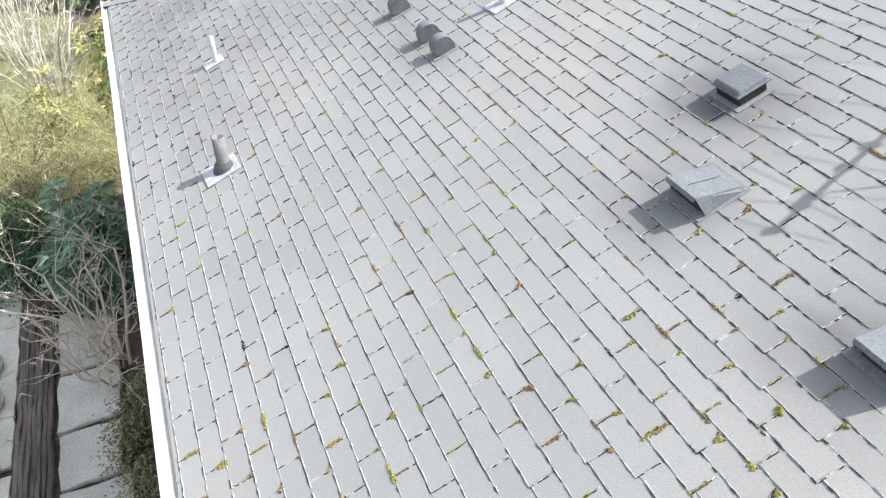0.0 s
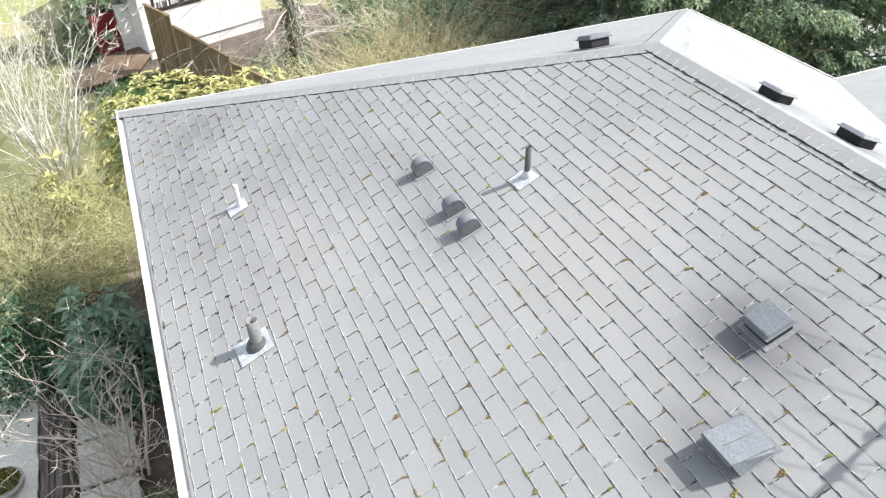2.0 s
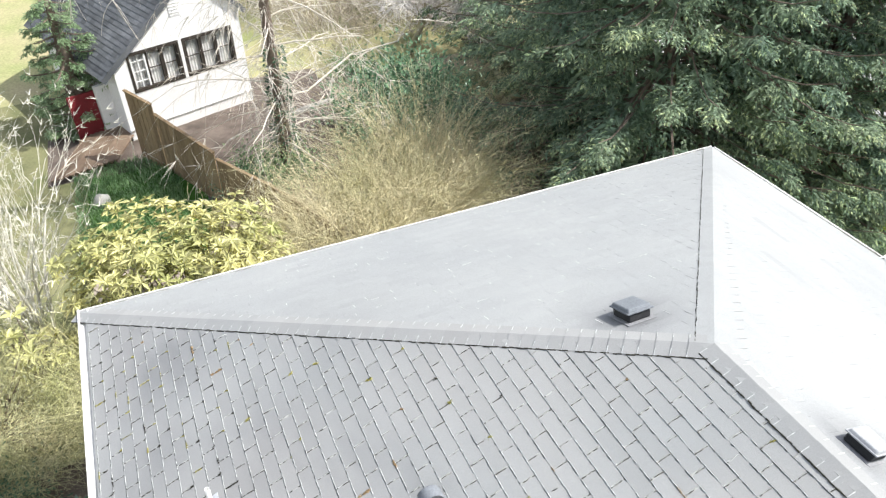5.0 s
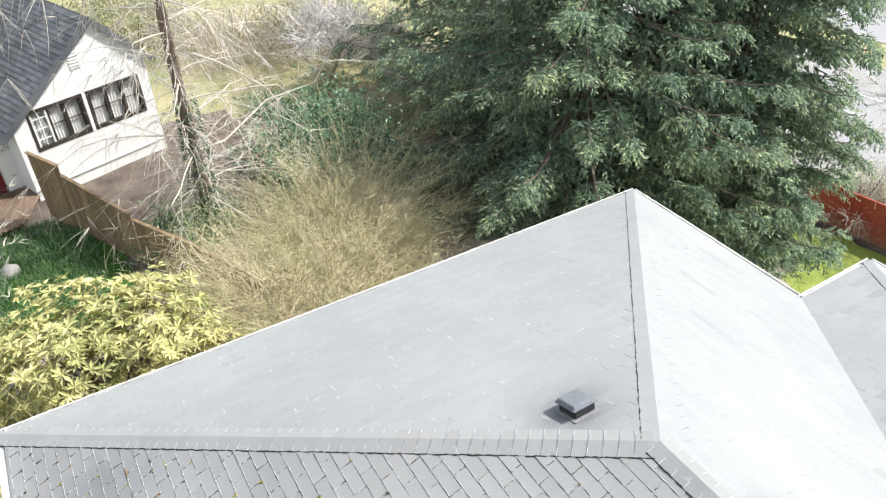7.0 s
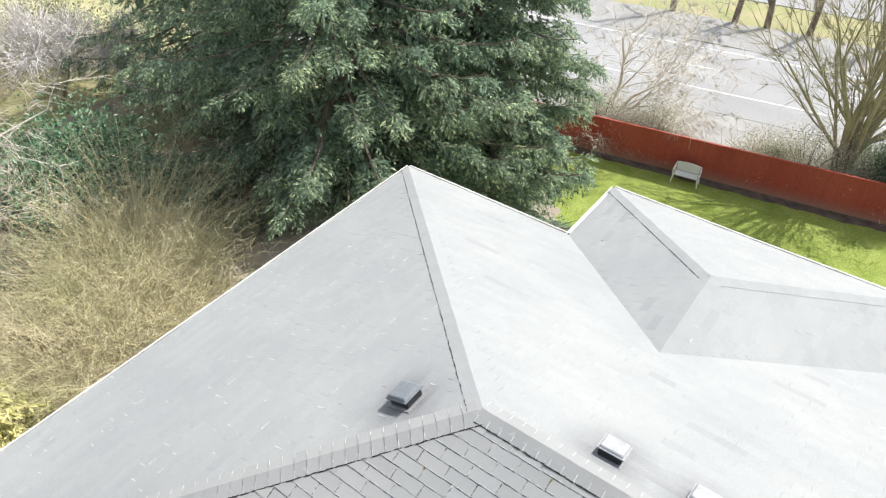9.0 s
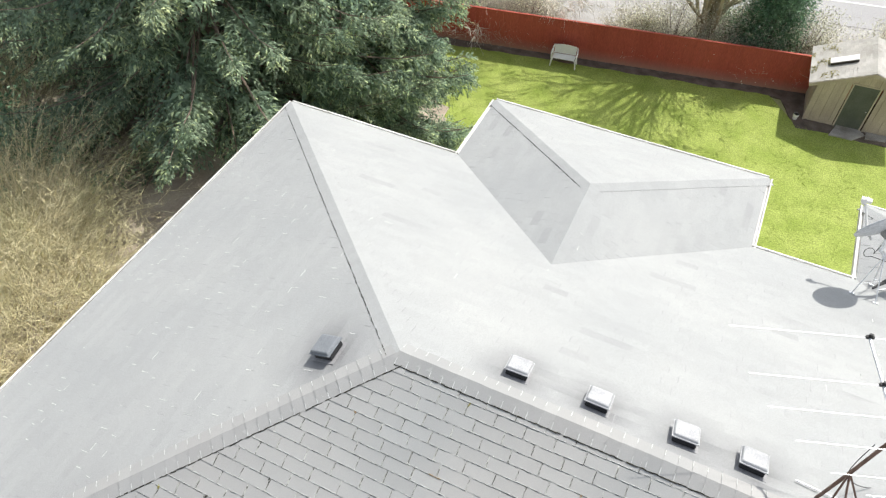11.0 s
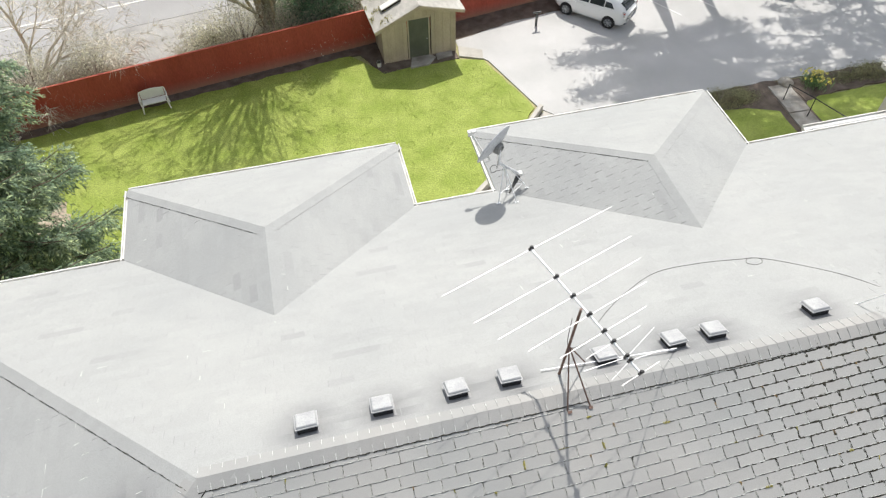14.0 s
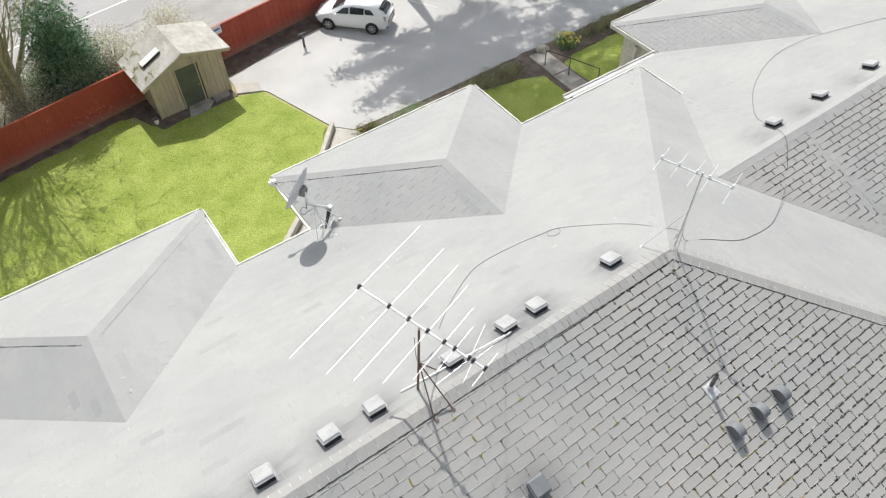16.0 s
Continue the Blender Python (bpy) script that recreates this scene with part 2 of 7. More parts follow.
M_CARPAINT = mat("white_car_paint", (0.80, 0.81, 0.82), (0.79, 0.80, 0.81), 1, 5, 0.25, bump=0.0, spec=0.6, grain=0.01)
M_GLASSDARK = mat("tinted_glass", (0.02, 0.024, 0.028), (0.03, 0.034, 0.038), 1, 5, 0.08, bump=0.0, spec=0.8)
M_TYRE = mat("tyre_rubber", (0.02, 0.02, 0.02), (0.03, 0.03, 0.03), 5, 40, 0.85)
M_RIM = mat("alloy_rim", (0.55, 0.56, 0.57), (0.45, 0.46, 0.47), 5, 40, 0.35, metal=0.7)
M_LAMPCLEAR = mat("clear_lamp_lens", (0.5, 0.5, 0.5), (0.65, 0.62, 0.6), 14, 30, 0.12, bump=0.0, spec=0.7)
M_LAMPRED = mat("tail_lamp_lens", (0.35, 0.03, 0.03), (0.5, 0.25, 0.22), 12, 30, 0.2)
M_BLUE = mat("blue_print", (0.08, 0.14, 0.42), (0.1, 0.17, 0.48), 5, 40, 0.6, bump=0.0)
M_ALU = mat("aluminium_tube", (0.75, 0.76, 0.77), (0.66, 0.67, 0.68), 6, 30, 0.4, metal=0.35, bump=0.0)
M_BLACK = mat("black_plastic", (0.025, 0.025, 0.025), (0.04, 0.04, 0.04), 6, 30, 0.6)
M_RUST = mat("rusty_mast", (0.13, 0.08, 0.062), (0.22, 0.15, 0.12), 10, 60, 0.85)
M_MASTPALE = mat("galvanised_mast", (0.58, 0.575, 0.53), (0.70, 0.69, 0.64), 8, 40, 0.55, metal=0.2)
M_DISH = mat("grey_dish", (0.46, 0.47, 0.48), (0.54, 0.55, 0.56), 3, 30, 0.5, bump=0.05)
M_CABLE = mat("dark_cable", (0.05, 0.05, 0.05), (0.12, 0.12, 0.12), 9, 30, 0.7, bump=0.0)


# ---- mesh helpers ----
class Mesh:
    """Gathers corners and faces, then makes one object."""

    def __init__(self):
        self.v, self.f, self.m, self.d = [], [], [], []

    def add(self, verts, faces, m=0, d=None):
        n = len(self.v)
        self.v += [tuple(p) for p in verts]
        self.d += d if d else [0.0] * len(verts)
        for f in faces:
            self.f.append([n + i for i in f])
            self.m.append(m)

    def box(self, x, y, z, sx, sy, sz, m=0, turn=None):
        """A box, its middle at x, y, z; turn: a matrix applied round the middle."""
        c = [Vector((a * sx / 2, b * sy / 2, e * sz / 2)) for a in (-1, 1) for b in (-1, 1) for e in (-1, 1)]
        if turn:
            c = [turn @ p for p in c]
        self.add([p + Vector((x, y, z)) for p in c], [(0, 1, 3, 2), (4, 6, 7, 5), (0, 4, 5, 1), (2, 3, 7, 6), (0, 2, 6, 4), (1, 5, 7, 3)], m)

    def bar(self, a, b, w, h, m=0):
        """A square bar from a to b, w wide and h high."""
        a, b = Vector(a), Vector(b)
        t = (b - a).normalized()
        side = t.cross((0, 0, 1))
        side = (side if side.length > 1e-4 else Vector((1, 0, 0))).normalized()
        up = side.cross(t)
        c = [p + side * (i * w / 2) + up * (j * h / 2) for p in (a, b) for i, j in ((-1, -1), (1, -1), (1, 1), (-1, 1))]
        self.add(c, [(0, 1, 2, 3), (7, 6, 5, 4), (0, 4, 5, 1), (1, 5, 6, 2), (2, 6, 7, 3), (3, 7, 4, 0)], m)

    def tube(self, pts, radii, n=6, m=0, caps=True):
        """A round tube along points; radii: one or one a point."""
        pts = [Vector(p) for p in pts]
        radii = radii if isinstance(radii, (list, tuple)) else [radii] * len(pts)
        rings = []
        for i, p in enumerate(pts):
            t = (pts[min(i + 1, len(pts) - 1)] - pts[max(i - 1, 0)]).normalized()
            s = t.cross((0.31, 0.17, 0.93))
            s = (s if s.length > 1e-3 else t.cross((1, 0, 0))).normalized()
            u = s.cross(t)
            rings += [p + (s * math.cos(a) + u * math.sin(a)) * radii[i] for a in [2 * math.pi * k / n for k in range(n)]]
        faces = [(i * n + k, i * n + (k + 1) % n, (i + 1) * n + (k + 1) % n, (i + 1) * n + k) for i in range(len(pts) - 1) for k in range(n)]
        if caps:
            faces += [tuple(range(n))[::-1], tuple((len(pts) - 1) * n + k for k in range(n))]
        self.add(rings, faces, m)

    def make(self, name, mats, parent=None, label="", smooth=False, dirt_halo=False):
        me = bpy.data.meshes.new(name)
        me.from_pydata(self.v, [], self.f)
        for mt in mats if isinstance(mats, (list, tuple)) else [mats]:
            me.materials.append(mt)
        me.polygons.foreach_set("material_index", self.m)
        if dirt_halo:
            me.attributes.new("dirt_halo", "FLOAT", "POINT").data.foreach_set("value", self.d)
        if smooth:
            me.polygons.foreach_set("use_smooth", [True] * len(me.polygons))
        me.update()
        ob = new(name, me)
        if parent:
            ob.parent = parent
        if label:
            ob["label"] = label
        return ob


def part(name, bm, material, parent, label="", smooth=False):
    me = bpy.data.meshes.new(name)
    bm.normal_update()
    bm.to_mesh(me)
    bm.free()
    me.materials.append(material)
    if smooth:
        me.polygons.foreach_set("use_smooth", [True] * len(me.polygons))
    ob = new(name, me)
    ob.parent = parent
    if label:
        ob["label"] = label
    return ob


def rounded(sx, sy, sz, r, at=(0, 0, 0), seg=2, taper=1.0):
    """A box with rounded edges standing on at; taper: the size of its top."""
    bm = bmesh.new()
    bmesh.ops.create_cube(bm, size=1)
    for v in bm.verts:
        k = taper if v.co.z > 0 else 1.0
        v.co = Vector((v.co.x * sx * k, v.co.y * sy * k, (v.co.z + 0.5) * sz))
    bmesh.ops.bevel(bm, geom=bm.edges[:], offset=r, segments=seg, affect="EDGES", profile=0.6)
    bmesh.ops.translate(bm, verts=bm.verts, vec=at)
    return bm


def thing(name, label, category, at=None, group="", kind=""):
    """An empty at the base of a thing, to hold its parts."""
    ob = tagged(new(name), label, category, group, kind)
    ob.empty_display_size = 0.2
    if at is not None:
        ob.matrix_basis = at
    return ob


# ---- the ground ----
def smooth_step(a, b, x):
    k = min(1.0, max(0.0, (x - a) / (b - a)))
    return k * k * (3 - 2 * k)


def ground_z(x, y):
    """High garden to the south and west, the low yard and the road to the north."""
    high = 7.25 - 1.05 * smooth_step(-9.0, -17.5, x) if x < -9 else 7.25
    k = smooth_step(-8.5, -13.0, x) if x < -8.5 else 0.0
    y0, y1 = 2.0 + 11.5 * k, 10.0 + 17.5 * k
    return high * (1 - smooth_step(y0, y1, y)) - (0.0 if y < 48 else 0.0)


def sheet(name, corners, z, m, label, category, kind="structure", cell=1.0, lift=0.0, wobble=0.0):
    """A level piece of ground with an uneven edge; corners: its outline in plan."""
    pts = []
    for i, a in enumerate(corners):
        b = corners[(i + 1) % len(corners)]
        n = max(1, int(math.dist(a, b) / cell))
        for k in range(n):
            x, y = a[0] + (b[0] - a[0]) * k / n, a[1] + (b[1] - a[1]) * k / n
            pts.append((x + random.uniform(-wobble, wobble), y + random.uniform(-wobble, wobble)))
    g = Mesh()
    n = len(pts)
    g.add([(x, y, z) for x, y in pts] + [(x, y, z - 0.12) for x, y in pts], [tuple(range(n))] + [(i, n + i, n + (i + 1) % n, (i + 1) % n) for i in range(n)])
    return tagged(g.make(name, m), label, category, kind=kind)


g = Mesh()
xs = [-1500, -700, -300, -150, -90, -60] + [-45 + 1.0 * i for i in range(91)] + [60, 90, 150, 300, 700, 1500]
ys = [-1500, -700, -300, -150, -90, -50, -30, -20] + [-14 + 1.0 * i for i in range(65)] + [60, 90, 150, 300, 700, 1500]
for y in ys:
    for x in xs:
        g.v.append((x, y, ground_z(x, y) + (0.10 * noise.noise((x * 0.45, y * 0.45, 0)) if x < -9.0 and y < 26 else 0.0)))
        g.d.append(0.0)
for j in range(len(ys) - 1):
    for i in range(len(xs) - 1):
        a = j * len(xs) + i
        cx, cy = (xs[i] + xs[i + 1]) / 2, (ys[j] + ys[j + 1]) / 2
        g.f.append([a, a + 1, a + len(xs) + 1, a + len(xs)])
        soil = cx < -8 and cy < 27
        green = -21 < cx < -15.0 and -0.4 < cy < 2.6
        mulch = (-24.6 < cx < -16.5 and 2.6 < cy < 8.5) or (-23 < cx < -20 and -1 < cy < 2.6) or (cx > -9 and cy < 15)
        g.m.append(2 if mulch else 1 if green else 4 if soil and cx > -26 and cy < 0.4 else 3 if soil and cx > -24 else 0)
tagged(g.make("ground", [M_ROUGHGRASS, M_GREENGRASS, M_SOIL, M_LITTER, M_OLIVEGROUND], smooth=True), "rough grass, mulch and leaf litter on falling ground", "ground", kind="structure")

sheet("lawn", [(-20, 13.5), (3.2, 13.5), (4.0, 20.4), (8.3, 25.5), (7.1, 29.5), (5.9, 29.9), (2.2, 29.9), (0.9, 31.6), (-14.5, 29.0), (-22, 27.6)], 0.06, M_LAWN, "bright green mown lawn inside the red fence", "lawn", cell=0.5, wobble=0.05)
sheet("soil_bed", [(-22, 27.7), (-14.5, 28.9), (1.5, 31.5), (2.3, 29.7), (6.0, 29.9), (6.1, 31.4), (8.6, 32.1), (20, 33.85), (22, 35.6), (1.5, 32.4), (-22, 28.4)], 0.065, M_SOIL, "dark bare soil strip along the red fence", "soil bed", cell=0.5, wobble=0.08)
sheet("parking_lot", [(6.2, 30.9), (7.3, 29.4), (8.5, 25.4), (9.2, 24.6), (13.5, 24.5), (18.8, 24.6), (25.5, 24.5), (60, 26), (60, 40), (20, 33.9), (8.6, 32.2), (6.2, 31.5)], 0.05, M_LOT, "pale sunlit asphalt parking lot", "parking lot", cell=2.0)
sheet("road", [(-120, 22), (-30, 33.6), (60, 47.8), (130, 59.0), (129, 67.6), (58, 56.3), (-32, 41.9), (-122, 30.3)], 0.045, M_ROAD, "grey two-lane asphalt road beyond the fence", "road", cell=4.0)
sheet("road_shoulder", [(-60, 38.4), (-32, 41.9), (58, 56.3), (58, 59.5), (-32, 46.3), (-60, 42.8)], 0.05, M_SHOULDER, "grey-brown gravelly verge on the far side of the road", "verge", cell=2.0, wobble=0.2)
sheet("far_lot", [(-60, 47.5), (-30, 51.0), (58, 64.5), (58, 90), (-60, 78)], 0.05, M_ROAD, "pale paved area past the far verge", "pavement", cell=4.0)


def stripe(name, a, b, w, z=0.058, m=M_LINE):
    g = Mesh()
    d = Vector((b[0] - a[0], b[1] - a[1], 0)).normalized()
    n = Vector((-d.y, d.x, 0)) * w / 2
    A, B = Vector((*a, z)), Vector((*b, z))
    g.add([A - n, B - n, B + n, A + n] + [p - Vector((0, 0, 0.01)) for p in (A - n, B - n, B + n, A + n)], [(0, 1, 2, 3), (0, 4, 5, 1), (1, 5, 6, 2), (2, 6, 7, 3), (3, 7, 4, 0)])
    return tagged(g.make(name, m), "worn white painted line on asphalt", "road marking", kind="structure")


def road_y(x, k):
    """A line along the road; k: 0 at its near edge, 1 at its far edge."""
    return 33.6 + 0.16 * (x + 30) + k * 8.3


stripe("road_line", (-40, road_y(-40, 0.28)), (40, road_y(40, 0.28)), 0.12)
stripe("road_line", (-40, road_y(-40, 0.94)), (40, road_y(40, 0.94)), 0.14)
for i in range(10):
    stripe("lane_dash", (-37.5 + 8 * i, road_y(-37.5 + 8 * i, 0.61)), (-34.7 + 8 * i, road_y(-34.7 + 8 * i, 0.61)), 0.11)
for x, y in ((16.3, 32.2), (18.3, 32.4)):
    stripe("bay_line", (x, y + 1.2), (x + 1.5, y - 1.6), 0.06, 0.058)

# ---- the building ----
XW, XE, YS, YN, YR, ZE, P1 = -8.14, 10.0, 0.73, 10.855, 5.80, 10.836, 0.4
ZR = ZE + P1 * (YR - YS)
RW, RE = XW + (YR - YS), XE - (YR - YS)
YN2, YS2, YR2, ZE2, P2, XE2 = 11.6, 2.3, 6.95, 10.15, 0.344, 27.0
ZR2 = ZE2 + P2 * (YN2 - YR2)
XV = XE - (ZR2 - ZE) / P1

house = thing("house", "long grey-shingled hip-roofed building with white gutters", "house")

# box vents and the like: x, y on the slope
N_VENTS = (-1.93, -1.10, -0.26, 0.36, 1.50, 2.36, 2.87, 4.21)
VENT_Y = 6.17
# dark halos round vents are shading put into colour; the rest are stains
STAINS_HALOS = [(x, VENT_Y - 0.02, 0.42, 0.75) for x in N_VENTS] + [(-3.84, 5.62, 0.5, 0.8), (-0.08, 4.38, 0.5, 1.0), (0.36, 3.66, 0.42, 0.7), (1.55, 3.68, 0.42, 0.7), (1.47, 4.38, 0.4, 0.7), (-3.3, 3.35, 0.3, 0.35), (-2.62, 3.3, 0.3, 0.35), (-2.3, 3.3, 0.3, 0.35)]
STAINS_HALOS += [(-4.6, 2.3, 1.2, 0.34), (-3.0, 1.45, 0.5, 0.3), (-5.6, 3.4, 1.4, 0.2), (-6.4, 1.6, 0.9, 0.5), (-5.2, 1.35, 0.7, 0.4), (-4.2, 1.45, 0.8, 0.36), (-3.3, 1.7, 0.6, 0.3), (-3.9, 3.0, 0.7, 0.28), (-7.3, 1.3, 0.5, 0.35)]
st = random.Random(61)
STAINS_HALOS += [(st.uniform(-4.5, 3.5), st.uniform(7.2, 10.2), st.uniform(0.07, 0.16), st.uniform(0.08, 0.2)) for _ in range(34)]
STAINS_HALOS += [(9.3, 7.25, 0.45, 0.5), (10.6, 7.25, 0.45, 0.5), (12.2, 7.25, 0.45, 0.5)]


def dirt_halo_at(p):
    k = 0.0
    for x, y, r, s in STAINS_HALOS:
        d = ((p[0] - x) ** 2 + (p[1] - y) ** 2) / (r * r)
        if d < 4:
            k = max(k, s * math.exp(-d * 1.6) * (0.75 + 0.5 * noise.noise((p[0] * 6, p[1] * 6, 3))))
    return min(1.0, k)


def clip(poly, outline):
    """The part of a flat polygon inside a convex outline that runs anticlockwise."""
    for i, a in enumerate(outline):
        b = outline[(i + 1) % len(outline)]
        out = []
        for j, p in enumerate(poly):
            q = poly[(j + 1) % len(poly)]
            sp = (b[0] - a[0]) * (p[1] - a[1]) - (b[1] - a[1]) * (p[0] - a[0])
            sq = (b[0] - a[0]) * (q[1] - a[1]) - (b[1] - a[1]) * (q[0] - a[0])
            if sp >= 0:
                out.append(p)
            if (sp > 0 > sq) or (sp < 0 < sq):
                k = sp / (sp - sq)
                out.append((p[0] + (q[0] - p[0]) * k, p[1] + (q[1] - p[1]) * k))
        poly = out
        if len(poly) < 3:
            return []
    return poly


TAB, COURSE = 0.2985, 0.1274
PIECES = {}


def tab_mesh(k):
    """One full shingle tab: a wedge with a lichened lower edge."""
    if k not in PIECES:
        g = Mesh()
        h, w, u = 0.0028 + 0.0006 * (k % 3), TAB - 0.008 - 0.002 * (k % 2), 0.004 * ((k * 7) % 5 - 2) / 2
        a, b, e, v1 = -w / 2 + u, w / 2 + u, 0.0015 + 0.0008 * (k % 3), COURSE
        g.add([(a, 0, h), (b, 0, h), (b, e, h * 0.93), (a, e, h * 0.93), (b, v1, 0.001), (a, v1, 0.001), (a, 0, 0), (b, 0, 0), (b, v1, -0.004), (a, v1, -0.004)], [(3, 2, 4, 5)])
        for f, m in (((0, 1, 2, 3), 1), ((6, 7, 1, 0), 3), ((6, 0, 3, 5, 9), 2), ((7, 8, 4, 2, 1), 2)):
            g.f.append(list(f))
            g.m.append(m)
        PIECES[k] = g
    return PIECES[k]


SINGLES = []
SOUTH_CELLS = []


def course_v(j, u):
    """Height of the lower edge of course j of the south slope; the eastern half was laid a little off the western one."""
    west = 0.030 + 0.1332 * j
    east = 4.812 + 0.126 * (max(j, 29) - 36) - 0.127 * max(0, 29 - j) + 0.008 * (u - 8.0)
    k = 1.0 if j > 32 else smooth_step(9.2, 11.2, u)
    return west + (east - west) * k


def slot_u(n, j):
    """Place of slot n along course j of the south slope."""
    west, east = 0.310 * n + 0.0925, 0.2967 * (n + 2) - 0.102
    k = 1.0 if n >= 30 else smooth_step(30, 35, j)
    return west + (east - west) * k


def cells(flat, phase, south):
    """The tabs of a slope: course, left and right slot, lower and upper edge. Each course is stepped on by 0.58 of a tab."""
    us, vs = [p[0] for p in flat], [p[1] for p in flat]
    out = []
    for j in range(int(min(vs) / COURSE) - 2, int(max(vs) / COURSE) + 2):
        off = phase + random.uniform(-0.008, 0.008)
        step = (0.58 * j) % 1.0
        drift = random.uniform(-0.004, 0.004)
        for i in range(int((min(us) - 1) / TAB) - 2, int((max(us) + 1) / TAB) + 3):
            if south:
                n = i + 0.58 * j - math.floor(0.58 * j)
                a, b = slot_u(n, j) + drift, slot_u(n + 1, j) + drift
                um = (a + b) / 2
                out.append((j, a, b, course_v(j, um), course_v(j + 1, um)))
            else:
                a = (i + step) * TAB + off
                out.append((j, a, a + TAB, j * COURSE, (j + 1) * COURSE))
    return out


def moss_shade_lines(roof, flat, tabs, reach):
    """Thin ragged moss and lichen in the joints: below the tabs' lower edges and in the slots between tabs. The dark
    strips also stand for shade.
    """
    rng = random.Random(17)
    g, pale = Mesh(), Mesh()
    us = [p[0] for p in flat]

    def inside(u, v):
        return all((b[0] - a[0]) * (v - a[1]) - (b[1] - a[1]) * (u - a[0]) > 0.02 for a, b in zip(flat, flat[1:] + flat[:1]))

    def strip(g, u0, v0, du, dv, n, lo, hi, z, gap, base=0.001, wave=0.0014):
        """A ragged run of n short raised pieces from u0, v0."""
        pu, pv, pw = u0, v0, rng.uniform(lo, hi)
        for i in range(n):
            qu, qv, qw = u0 + du * (i + 1) / n, v0 + dv * (i + 1) / n, rng.uniform(lo, hi)
            wob = rng.uniform(-wave, wave)
            qu, qv = (qu, qv + wob) if du else (qu + wob, qv)
            if rng.random() > gap:
                a, b = (1, 0) if du else (0, 1)
                top = z + rng.uniform(0, 0.003)
                k = len(g.v)
                g.v += [(pu - b * pw, pv - a * pw, base), (qu - b * qw, qv - a * qw, base), (pu, pv, top), (qu, qv, top), (pu + b * pw, pv + a * pw, base), (qu + b * qw, qv + a * qw, base)]
                g.d += [0.0] * 6
                g.f += [[k, k + 1, k + 3, k + 2], [k + 2, k + 3, k + 5, k + 4]]
                g.m += [0, 0]
            pu, pv, pw = qu, qv, qw

    for j, u0, u1, v0, v1 in tabs:
        if u0 > min(us) + reach and reach < 50 or not inside(u0, v0) or not inside(u1, v1):
            continue
        w, h = u1 - u0, v1 - v0
        lush = 0.5 + 0.9 * noise.noise((u0 * 0.5, v0 * 0.5, 1.7))
        # dark strips widen eastwards: shade under the tab edges put into their colour
        east = smooth_step(9.6, 11.4, u0) if reach > 50 else 1.0
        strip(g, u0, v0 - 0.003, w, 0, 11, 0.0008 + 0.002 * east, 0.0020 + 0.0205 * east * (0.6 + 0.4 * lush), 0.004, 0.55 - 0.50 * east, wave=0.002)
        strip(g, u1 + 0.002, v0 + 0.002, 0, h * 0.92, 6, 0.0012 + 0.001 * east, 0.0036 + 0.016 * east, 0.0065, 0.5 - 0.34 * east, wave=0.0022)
        strip(pale, u0, v0 + 0.0025, w, 0, 10, 0.0012, 0.0036, 0.0058, 0.32 + 0.08 * east, 0.0035, wave=0.0026)
        strip(pale, u1 - 0.004, v0, 0, h * 0.95, 6, 0.0012, 0.0034 + 0.005 * east, 0.006, 0.26, 0.0025, wave=0.003)
    pale.make("lichen_edges", M_LICHEN, roof, "pale lichen along the tab edges")["kind"] = "stuff"
    g.make("moss_shade_joints", M_MOSS_SHADE, roof, "dark ragged moss and added shade in the joints")["kind"] = "stuff"


